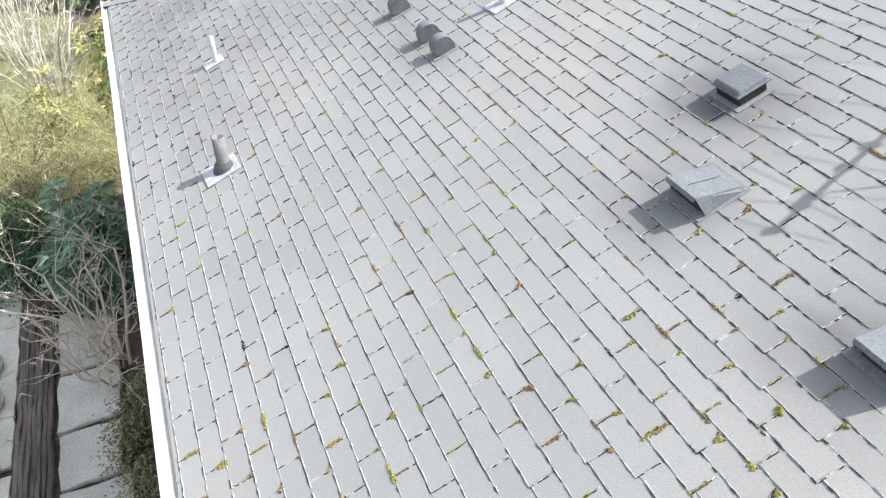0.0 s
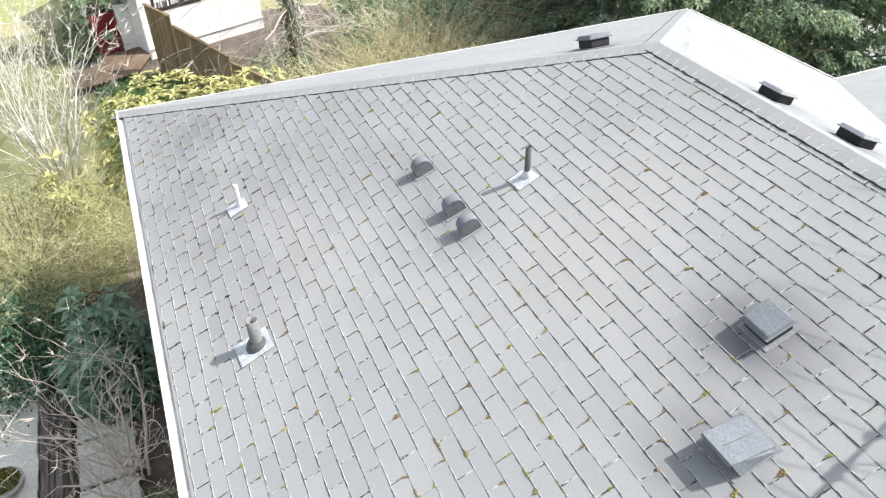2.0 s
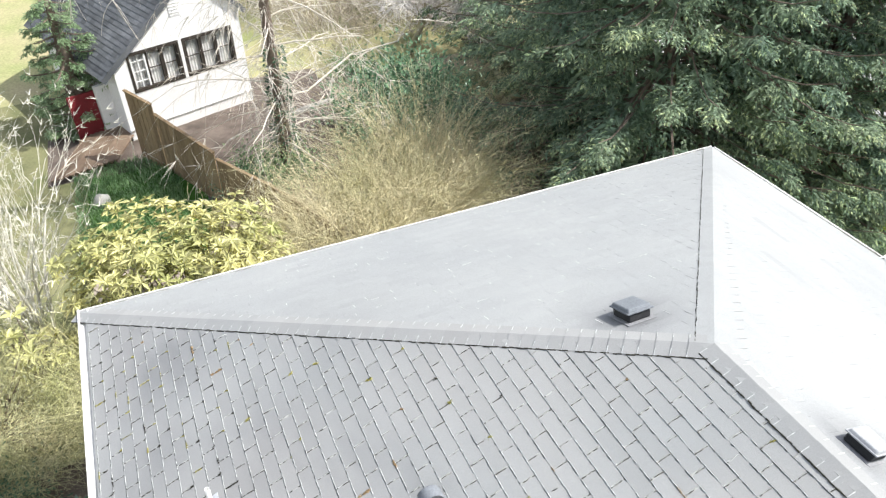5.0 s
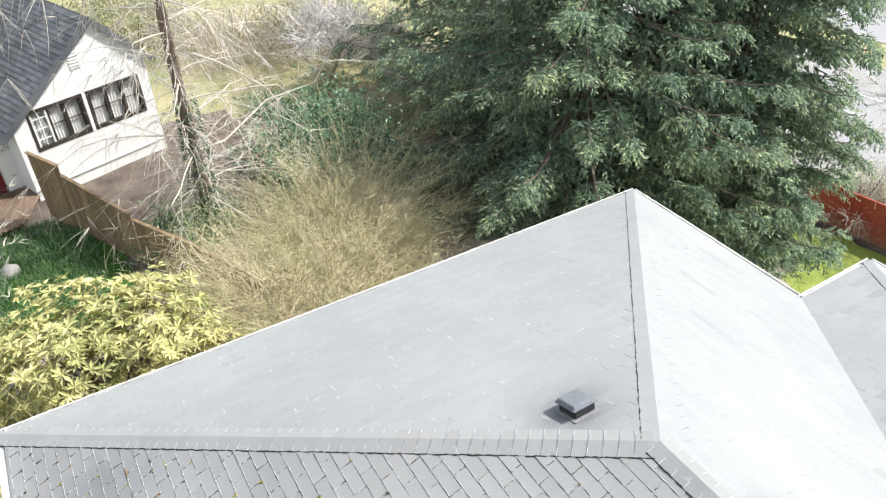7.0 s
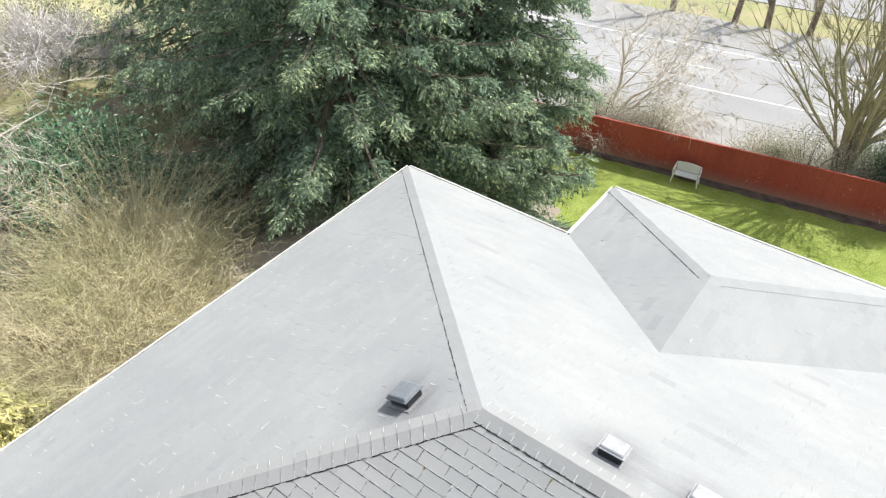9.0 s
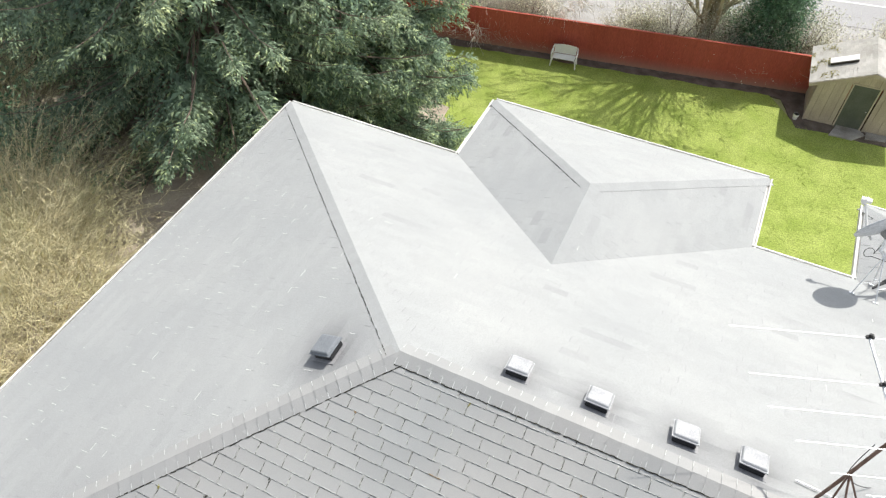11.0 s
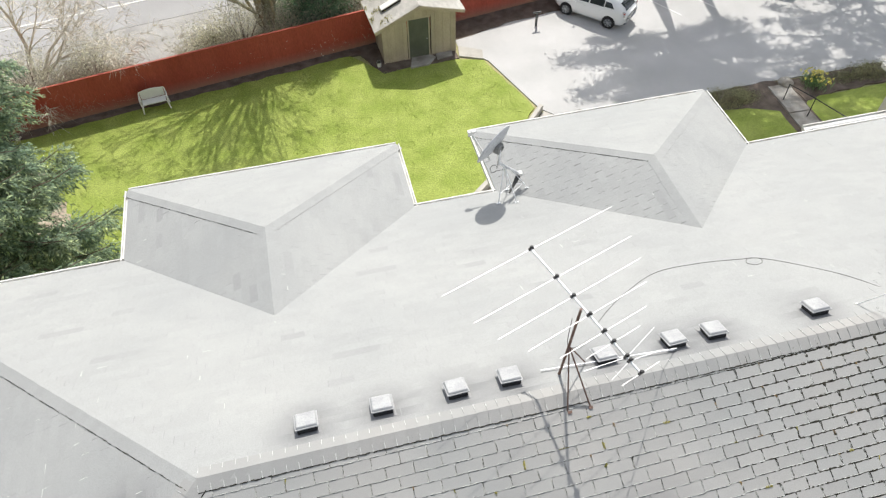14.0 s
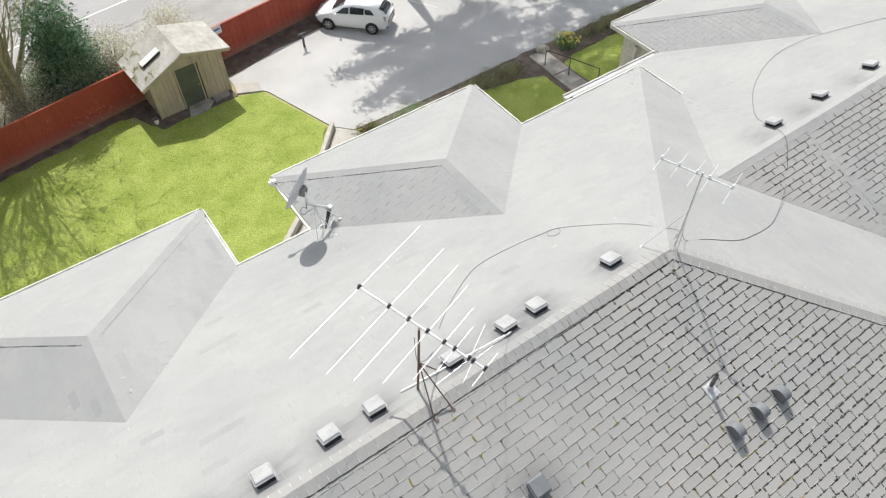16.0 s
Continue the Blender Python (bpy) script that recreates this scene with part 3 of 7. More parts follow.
def slope(name, corners, label, phase=0.0, pick=None, strip=True, along=None, marks=(0.0, 0.0)):
    """A roof plane with a deck and courses of tabs. corners: eave first, anticlockwise from above; pick: plan test for tabs made one by one; marks: share of darker tabs, of slots with pale grit."""
    c = [Vector(p) for p in corners]
    ex = Vector(along) if along else (c[1] - c[0]).normalized()
    nz = (c[1] - c[0]).cross(c[2] - c[0]).normalized()
    ey = nz.cross(ex)
    flat = [((p - c[0]).dot(ex), (p - c[0]).dot(ey)) for p in c]
    m = Matrix((ex, ey, nz)).transposed().to_4x4()
    m.translation = c[0]
    deck = Mesh()
    n = len(c)
    deck.add([(*p, 0) for p in flat] + [(*p, -0.14) for p in flat], [tuple(range(n)), tuple(range(2 * n - 1, n - 1, -1))] + [(i, n + i, n + (i + 1) % n, (i + 1) % n) for i in range(n)])
    roof = deck.make(name, M_SLOT if strip is True else M_DIMDECK if strip else M_PLAINDECK, house, label)
    roof.matrix_basis = m
    g, grit = Mesh(), Mesh()
    singles = []
    tabs = cells(flat, phase, name == "roof_slope_south")
    if name == "roof_slope_south":
        SOUTH_CELLS.extend((m, q) for q in tabs)
    flat_k = 0.55 if strip is True else 0.6 if strip else 0.4
    wide_k = 1.0 if strip else 1.03
    dark, dark_left = 0.0, 0
    for j, u0, u1, v0, v1 in tabs:
        w = 0.0045
        rect = [(u0 + w, v0), (u1 - w, v0), (u1 - w, v1), (u0 + w, v1)]
        got = clip(rect, flat)
        if not got:
            continue
        u, v = (u0 + u1) / 2, v0
        spot = m @ Vector((u, (v0 + v1) / 2, 0))
        full = len(got) == 4 and all(abs(p[0] - q[0]) + abs(p[1] - q[1]) < 1e-5 for p, q in zip(sorted(got), sorted(rect)))
        if full:
            k = random.randrange(6)
            sx, sy = (u1 - u0) / TAB, (v1 - v0) / COURSE
            if pick and pick(spot):
                singles.append((k, u, v, sx, sy))
                continue
            t = tab_mesh(k)
            if dark_left:
                dark_left -= 1
            elif random.random() < marks[0]:
                dark, dark_left = random.uniform(0.04, 0.15), random.choice((0, 0, 1))
            else:
                dark = 0.0
            lift, su = random.uniform(0, 0.003), random.uniform(-0.003, 0.003)
            vv = [(x * wide_k * sx + u + su * (1 if strip else 0), y * sy + v, z * flat_k + (lift * flat_k if y < 0.05 and z > 0.001 else 0)) for x, y, z in t.v]
            base = len(g.v)
            g.v += vv
            g.d += [max(dark, dirt_halo_at(m @ Vector(p))) for p in vv]
            g.f += [[base + q for q in f] for f in t.f]
            g.m += t.m if strip is True else [0 if q == 1 else q for q in t.m] if strip else [0] * len(t.m)
            if marks[1] and random.random() < marks[1] * (0.4 + 1.6 * max(0.0, 0.5 + noise.noise((u * 0.7, v * 0.7, 4.0)))):
                du, ln = random.uniform(-0.002, 0.002), random.uniform(0.3, 0.95) * (v1 - v0)
                ww = random.uniform(0.002, 0.005)
                grit.add([(u1 - ww, v0, 0.003), (u1 + ww, v0, 0.003), (u1 + ww * 0.6 + du, v0 + ln, 0.004), (u1 - ww * 0.6 + du, v0 + ln, 0.004), (u1, v0, 0.0048), (u1 + du, v0 + ln, 0.0048)], [(0, 4, 5, 3), (4, 1, 2, 5), (0, 1, 4), (2, 3, 5)])
                if random.random() < 0.2:
                    grit.add([(u0, v0 - 0.004, 0.003), (u0 + ln, v0 - 0.004, 0.003), (u0 + ln, v0 + 0.003, 0.003), (u0, v0 + 0.003, 0.003), (u0, v0, 0.0048), (u0 + ln, v0, 0.0048)], [(0, 1, 5, 4), (4, 5, 2, 3), (1, 2, 5), (3, 0, 4)])
        else:
            k = len(got)
            hh = 0.007 if strip is True else 0.003
            top = [(x, y, hh - (hh - 0.001) * (y - v) / COURSE) for x, y in got]
            g.add(top + [(x, y, -0.002) for x, y in got], [tuple(range(k))], 0, [dirt_halo_at(m @ Vector(p)) for p in top] * 2)
            for q in range(k):
                g.f.append([len(g.v) - 2 * k + q, len(g.v) - k + q, len(g.v) - k + (q + 1) % k, len(g.v) - 2 * k + (q + 1) % k])
                g.m.append(2)
    if grit.f:
        grit.make("pale_grit", M_LICHEN, roof, "pale grit in the slots")["kind"] = "stuff"
    field = g.make("shingle_field", [M_FIELD if strip is True else M_SMOOTH, M_EDGE, M_SLOT if strip is True else M_DIMDECK, M_BUTT], roof, dirt_halo=True)
    field["kind"] = "stuff"
    if strip is True:
        moss_shade_lines(roof, flat, tabs, 8.0 if "low" in name else 99.0)
    random.shuffle(singles)
    SINGLES.append((roof, m, singles))
    return roof


def caps(a, b, s1, s2, name="ridge_cap", single=False, wide=0.145, parent=None, mossy=None):
    """Cap shingles folded over a hip or ridge from a up to b; s1, s2: the ways down the two planes, across the line."""
    a, b = Vector(a), Vector(b)
    d = (b - a).normalized()
    s1, s2 = Vector(s1).normalized(), Vector(s2).normalized()
    up = Vector((0, 0, 1))
    up = (up - d * up.dot(d)).normalized()
    L, e, h = COURSE, 0.006, 0.011 if single else 0.0055
    p = [d * 0 + up * h, d * e + up * h * 0.95, d * (L + 0.01) + up * 0.005]
    one = Mesh()
    vv, ff, mm = [], [], []
    for s in (s1, s2):
        n = len(vv)
        rows = []
        for q in p:
            rows += [q, q + s * wide * 0.5, q + s * wide]
        vv += rows + [rows[0] - up * h, rows[1] - up * h, rows[2] - up * h]
        sides = [(0, 1, 4, 3), (1, 2, 5, 4), (3, 4, 7, 6), (4, 5, 8, 7), (9, 10, 1, 0), (10, 11, 2, 1), (11, 8, 5, 2)]
        for f, k in zip(sides, (0, 1, 0, 0, 3, 3, 2) if single else (0, 0, 0, 0, 0, 0, 0)):
            ff.append([n + i for i in (f if s is s1 else f[::-1])])
            mm.append(k)
    count = int((b - a).length / COURSE)
    if single or mossy:
        edge = Mesh()
        rng = random.Random(23)
        lean = d.cross(s1).normalized()
        lean = lean if lean.z > 0 else -lean
        p0 = a + s1 * wide + up * 0.004
        steps = int((b - a).length / 0.035)
        for i in range(steps):
            if rng.random() < (0.12 if single else 0.3):
                continue
            q = p0 + d * (0.035 * i) + s1 * rng.uniform(-0.004, 0.004)
            k = 1.0 if single else 0.7
            w0, w1, hh = rng.uniform(0.003, 0.009) * k, rng.uniform(0.003, 0.009) * k, rng.uniform(0.004, 0.009) * k
            e2 = q + d * 0.038
            edge.add([q - s1 * w0, e2 - s1 * w1, e2 + s1 * w1, q + s1 * w0, q - s1 * w0 * 0.5 + lean * hh, e2 - s1 * w1 * 0.5 + lean * hh, e2 + s1 * w1 * 0.5 + lean * hh, q + s1 * w0 * 0.5 + lean * hh], [(4, 5, 6, 7), (0, 1, 5, 4), (1, 2, 6, 5), (2, 3, 7, 6), (3, 0, 4, 7)])
        edge.make("cap_moss", M_MOSS_SHADE, parent or house, "dark ragged moss below the caps")["kind"] = "stuff"
    if single:
        one.v, one.f, one.m, one.d = [tuple(v) for v in vv], ff, mm, [0.10] * len(vv)
        first = one.make(name, [M_TAB, M_EDGE, M_SLOT, M_PLAINDECK], parent or house, dirt_halo=True)
        for i in range(count):
            ob = first if i == 0 else new(name, first.data)
            ob.parent = parent or house
            ob.matrix_basis = Matrix.Translation(a + d * (i * L)) @ pose(0, 0, 0, 0, 0, random.uniform(-1.2, 1.2))
        return
    for i in range(count):
        n = len(one.v)
        j = Vector((random.uniform(-0.004, 0.004), random.uniform(-0.004, 0.004), 0))
        one.v += [tuple(v + a + d * (i * L) + j) for v in vv]
        one.f += [[n + k for k in f] for f in ff]
        one.m += mm
        one.d += [0.0] * len(vv)
    one.make(name + "_run", [M_SMOOTH], parent or house, dirt_halo=True)["kind"] = "stuff"


NEAR = lambda p: -1.35 < p.x < 1.0 and 1.9 < p.y < 3.25
south = slope("roof_slope_south", [(XW + 0.08, YS + 0.08, ZE + 0.032), (XE - 0.08, YS + 0.08, ZE + 0.032), (RE, YR, ZR), (RW, YR, ZR)], "weathered grey three-tab shingle slope with mossy joints", 0.06, NEAR)
north = slope("roof_slope_north", [(XE, YN, ZE), (XW, YN, ZE), (RW, YR, ZR), (RE, YR, ZR)], "sunlit pale grey shingle slope", 0.1, strip=False, marks=(0.011, 0.012))
west = slope("roof_hip_west", [(XW, YN, ZE), (XW, YS, ZE), (RW, YR, ZR)], "pale grey shingled hip end", 0.02, strip=False, marks=(0.003, 0.2))
east = slope("roof_hip_east", [(XE, YS, ZE), (XE, YN, ZE), (RE, YR, ZR)], "pale grey shingled hip end", 0.02, strip=False)
lower = "pale grey shingle slope of the lower wing"
YA, YB = YR2 - (ZR2 - ZE) / P2, YR2 + (ZR2 - ZE) / P2
slope("roof_slope_south_low", [(XE, YS2, ZE2), (XE2, YS2, ZE2), (XE2, YR2, ZR2), (XE, YR2, ZR2)], lower, 0.1)
slope("roof_slope_south_low", [(XE, YA, ZE), (XE, YR2, ZR2), (XV, YR2, ZR2)], lower, 0.1, along=(1, 0, 0))
slope("roof_slope_north_low", [(XE2, YN2, ZE2), (XE, YN2, ZE2), (XE, YR2, ZR2), (XE2, YR2, ZR2)], lower, 0.0, strip=False)
slope("roof_slope_north_low", [(XE, YB, ZE), (XV, YR2, ZR2), (XE, YR2, ZR2)], lower, 0.0, strip=False, along=(-1, 0, 0))
slope("roof_slope_north_low", [(XE, YN2, ZE2), (8.72, YN2, ZE2), (8.72, 10.3, ZE2 + P2 * (YN2 - 10.3)), (XE, 10.3, ZE2 + P2 * (YN2 - 10.3))], lower, 0.0, strip=False)


def wing(x0, x1, yo, ye, ze, p):
    """A short hipped wing on the north side."""
    xm, r = (x0 + x1) / 2, (x1 - x0) / 2
    zr, ya, yb = ze + p * r, yo - r, ye - r
    lab = "small grey shingled hip of a projecting wing"
    slope("wing_slope", [(x0, yo, ze), (x0, ye, ze), (xm, yb, zr), (xm, ya, zr)], lab, 0.03, strip="dim" if x0 > 0 else False, marks=(0.03, 0.05))
    slope("wing_slope", [(x1, ye, ze), (x1, yo, ze), (xm, ya, zr), (xm, yb, zr)], lab, 0.08, strip=False, marks=(0.03, 0.03))
    slope("wing_slope", [(x1, yo, ze), (x0, yo, ze), (xm, ya, zr)], lab, 0.11, strip=False)
    k = 1 / math.sqrt(2)
    caps((x0, yo, ze), (xm, ya, zr), (-1, -1, -p), (1, 1, -p), mossy=True)
    caps((x1, yo, ze), (xm, ya, zr), (1, -1, -p), (-1, 1, -p))
    caps((xm, ya, zr), (xm, yb, zr), (-1, 0, -p), (1, 0, -p))


WINGS = ((-4.73, 0.19, 12.54, YN, ZE, P1), (1.68, 6.59, 12.54, YN, ZE, P1), (11.62, 16.6, 13.22, YN2, ZE2, P2))
for w in WINGS:
    wing(*w)
caps((RW, YR, ZR), (RE, YR, ZR), (0, -1, -P1), (0, 1, -P1), single=True)
caps((XW, YS, ZE), (RW, YR, ZR), (1, -1, -P1), (-1, 1, -P1), single=True)
caps((XW, YN, ZE), (RW, YR, ZR), (-1, -1, -P1), (1, 1, -P1), mossy=True)
caps((XE, YS, ZE), (RE, YR, ZR), (-1, -1, -P1), (1, 1, -P1), single=True)
caps((XE, YN, ZE), (RE, YR, ZR), (-1, 1, -P1), (1, -1, -P1))
caps((XE2, YR2, ZR2), (XV, YR2, ZR2), (0, -1, -P2), (0, 1, -P2))


def gutter(a, b, out, label="white metal gutter", wide=0.10):
    """A white channel hung along an eave from a to b; out: the way outwards."""
    a, b, out = Vector(a), Vector(b), Vector(out)
    up = Vector((0, 0, 1))
    prof = [(-0.02, 0.0), (-0.02, -0.115), (wide * 0.75, -0.115), (wide, -0.03), (wide, 0.004), (wide - 0.022, 0.004), (wide - 0.022, -0.03), (0.0, -0.035), (0.0, 0.0)]
    g = Mesh()
    n = len(prof)
    runs = max(1, int((b - a).length / 1.0))
    for i in range(runs + 1):
        p = a + (b - a) * i / runs + up * random.uniform(-0.004, 0.004) + out * random.uniform(-0.004, 0.004)
        g.v += [tuple(p + out * x + up * z) for x, z in prof]
        g.d += [0.0] * n
    for i in range(runs):
        for k in range(n):
            g.f.append([i * n + k, i * n + (k + 1) % n, (i + 1) * n + (k + 1) % n, (i + 1) * n + k])
            g.m.append(0)
    g.f += [list(range(n))[::-1], [runs * n + k for k in range(n)]]
    g.m += [0, 0]
    return g.make("gutter", M_WHITE, house, label)


gutter((XW - 0.03, YS + 0.10, ZE + 0.03), (XE + 0.1, YS + 0.10, ZE + 0.03), (0, -1, 0), wide=0.108)
gutter((XW, YN + 0.02, ZE), (XW, YS - 0.02, ZE), (-1, 0, 0), wide=0.05)
gutter((XE, YS, ZE), (XE, YN, ZE), (1, 0, 0), wide=0.07)
edges = [XW]
for x0, x1, yo, ye, ze, p in WINGS[:2]:
    edges += [x0, x1]
    gutter((x1, yo, ze), (x0, yo, ze), (0, 1, 0), wide=0.06)
    gutter((x0, yo, ze), (x0, ye, ze), (-1, 0, 0), wide=0.06)
    gutter((x1, ye, ze), (x1, yo, ze), (1, 0, 0), wide=0.06)
edges += [XE]
for i in range(0, 6, 2):
    gutter((edges[i + 1], YN, ZE), (edges[i], YN, ZE), (0, 1, 0), wide=0.06)
x0, x1, yo, ye, ze, p = WINGS[2]
gutter((x1, yo, ze), (x0, yo, ze), (0, 1, 0), wide=0.07)
gutter((x0, yo, ze), (x0, ye, ze), (-1, 0, 0), wide=0.07)
gutter((x0, YN2, ZE2), (8.6, YN2, ZE2), (0, 1, 0), wide=0.14)
gutter((XE2, YN2, ZE2), (x1, YN2, ZE2), (0, 1, 0), wide=0.07)

# plain outer walls down to the ground
def outer_wall(a, b, top, label="plain cream outer wall"):
    g = Mesh()
    d = (Vector((*b, 0)) - Vector((*a, 0))).normalized()
    n = Vector((-d.y, d.x, 0)) * 0.2
    e = Vector((*b, 0)) - d * 0.006
    s = Vector((*a, 0)) + d * 0.006
    c = [s, e, e + n, s + n]
    g.add([p + Vector((0, 0, z)) for z in (-0.4, top) for p in c], [(3, 2, 1, 0), (4, 5, 6, 7), (0, 1, 5, 4), (1, 2, 6, 5), (2, 3, 7, 6), (3, 0, 4, 7)])
    g.make("wall", M_WALL, house, label)


I = 0.5
outline = [(XW + I, YS + I), (XE - I, YS + I), (XE - I, YN - I), (6.59 - I, YN - I), (6.59 - I, 12.54 - I), (1.68 + I, 12.54 - I), (1.68 + I, YN - I), (0.19 - I, YN - I), (0.19 - I, 12.54 - I), (-4.73 + I, 12.54 - I), (-4.73 + I, YN - I), (XW + I, YN - I)]
for i, a in enumerate(outline):
    outer_wall(a, outline[(i + 1) % len(outline)], ZE - 0.02)
outline = [(XE - I + 0.02, YS2 + I), (XE2 - I, YS2 + I), (XE2 - I, YN2 - I), (16.6 - I, YN2 - I), (16.6 - I, 13.22 - I), (11.62 + I, 13.22 - I), (11.62 + I, YN2 - I), (XE - I + 0.02, YN2 - I)]
for i, a in enumerate(outline[:-1]):
    outer_wall(a, outline[i + 1], ZE2 - 0.02)


# ---- things on the roof ----
def on_south(x, y):
    m = pose(x, y, ZE + P1 * (y - YS), math.degrees(math.atan(P1)))
    return m


def on_north(x, y, p=P1, ye=YN, ze=ZE):
    return pose(x, y, ze + p * (ye - y), 0, 0, 180) @ pose(0, 0, 0, math.degrees(math.atan(p)))


def on_west(x, y):
    return pose(x, y, ZE + P1 * (x - XW), 0, 0, -90) @ pose(0, 0, 0, math.degrees(math.atan(P1)))


def box_vent(m, label):
    """A low square roof vent: flange, dark throat and a domed hood; origin on the roof, y up the slope."""
    v = thing("box_vent", label, "roof vent", group="box vents on the roof")
    part("flange", rounded(0.30, 0.31, 0.006, 0.002, (0, 0, 0.005), 1), M_PLAINDECK, v)
    part("throat", rounded(0.235, 0.235, 0.095, 0.012, (0, 0, 0.01), 1), M_VENTDARK, v, "dark louvred throat")
    bm = rounded(0.262, 0.262, 0.042, 0.016, (0, 0, 0.1), 3, 0.88)
    hood = part("hood", bm, m, v, smooth=False)
    part("rim", rounded(0.275, 0.275, 0.014, 0.005, (0, 0, 0.096), 2), m, hood)
    return v


def place(proto, spots):
    for i, m in enumerate(spots):
        if i:
            copy_thing(proto, m)
    proto.matrix_basis = spots[0]


spots = [on_north(x, VENT_Y) for x in N_VENTS]
spots += [on_north(x, 7.36, P2, YN2, ZE2) for x in (9.8, 11.2, 12.85)]
place(box_vent(M_VENTLIGHT, "low pale galvanised box vent below the ridge"), [m @ pose(0, 0, 0, 0, 0, random.uniform(-3, 3)) @ Matrix.Diagonal((0.93, 0.93, 0.85, 1)) for m in spots])
spots = [m @ Matrix.Diagonal((k, k, k, 1)) for m, k in ((on_west(-3.84, 5.64), 1.0), (on_south(-0.07, 4.46), 0.87), (on_south(1.45, 4.44), 0.87))]
place(box_vent(M_VENT, "low grey metal box vent with a domed square hood"), spots)


def slant_vent():
    """A slant-backed vent: the sheet rises down the slope to an open mouth."""
    v = thing("slant_vent", "grey sheet-metal slant-back roof vent open down the slope", "roof vent", group="slant vents on the roof")
    part("flange", rounded(0.31, 0.34, 0.005, 0.002, (0, 0.01, 0.005), 1), M_PLAINDECK, v)
    g = Mesh()
    w, t = 0.118, 0.006
    lo, hi, y0, y1 = 0.03, 0.145, 0.15, -0.135
    for o in (0, t):
        g.v += [(-w + o, y0 - o, lo - o), (w - o, y0 - o, lo - o), (w - o, y1, hi - o), (-w + o, y1, hi - o), (-w - 0.03 + o, y0, 0.01), (w + 0.03 - o, y0, 0.01), (w + 0.03 - o, y1 + 0.03, 0.012), (-w - 0.03 + o, y1 + 0.03, 0.012), (w - o, y1 - 0.012, hi - 0.022 - o), (-w + o, y1 - 0.012, hi - 0.022 - o)]
    g.d = [0.0] * 20
    for f in ((0, 1, 2, 3), (1, 5, 6, 2), (0, 3, 7, 4), (0, 4, 5, 1), (3, 2, 8, 9)):
        g.f += [list(f), [10 + i for i in f[::-1]]]
        g.m += [0, 0]
    for a, b in ((6, 2), (2, 8), (8, 9), (9, 3), (3, 7)):
        g.f.append([a, b, 10 + b, 10 + a])
        g.m.append(0)
    g.make("hood", M_VENT, v)
    part("throat", rounded(0.22, 0.12, 0.06, 0.01, (0, -0.05, 0.008), 1), M_VENTDARK, v, "dark screened throat")
    g = Mesh()
    g.box(0, 0.01, 0.092, 0.004, 0.2, 0.004, 0, pose(0, 0, 0, -22).to_3x3())
    g.make("seam", M_VENT, v)
    return v


place(slant_vent(), [on_south(0.43, 3.84), on_south(1.72, 3.80)])


def hooded_vent():
    """A goose-neck vent: a barrel hood over a mouth that looks down the slope."""
    v = thing("hooded_vent", "small grey round-topped exhaust vent hood", "roof vent", group="round hooded vents")
    part("flange", rounded(0.18, 0.26, 0.006, 0.002, (0, 0.0, 0.006), 1), M_PLAINDECK, v)
    w, r = 0.06, 0.088
    prof = [(0.12, 0.006)] + [(0.012 + r * 1.15 * math.cos(a), 0.085 + r * math.sin(a)) for a in [math.pi * (0.04 + 0.9 * k / 10) for k in range(11)]] + [(-0.095, 0.04)]
    g = Mesh()
    for x in (-w, w):
        g.v += [(x, y, z) for y, z in prof]
    n = len(prof)
    g.d = [0.0] * (2 * n)
    for i in range(n - 1):
        g.f.append([i, n + i, n + i + 1, i + 1])
        g.m.append(0)
    g.make("hood", M_VENT, v, smooth=True)
    for x, s in ((-w, 1), (w, -1)):
        gg = Mesh()
        pts = prof + [(-0.045, 0.012)]
        gg.add([(x - 0.002, y, z) for y, z in pts] + [(x + 0.002, y, z) for y, z in pts], [tuple(range(len(pts))), tuple(range(2 * len(pts) - 1, len(pts) - 1, -1))] + [(i, (i + 1) % len(pts), len(pts) + (i + 1) % len(pts), len(pts) + i) for i in range(len(pts))])
        gg.make("side_plate", M_SIDEPLATE, v)
    part("mouth", rounded(0.10, 0.05, 0.05, 0.008, (0, -0.05, 0.008), 1), M_VENTDARK, v, "dark screened mouth")
    return v


place(hooded_vent(), [on_south(x, 3.44) @ Matrix.Scale(0.86, 4) for x in (-3.27, -2.56, -2.26)] + [on_south(x, 3.61) for x in (4.04, 4.5, 4.92)])


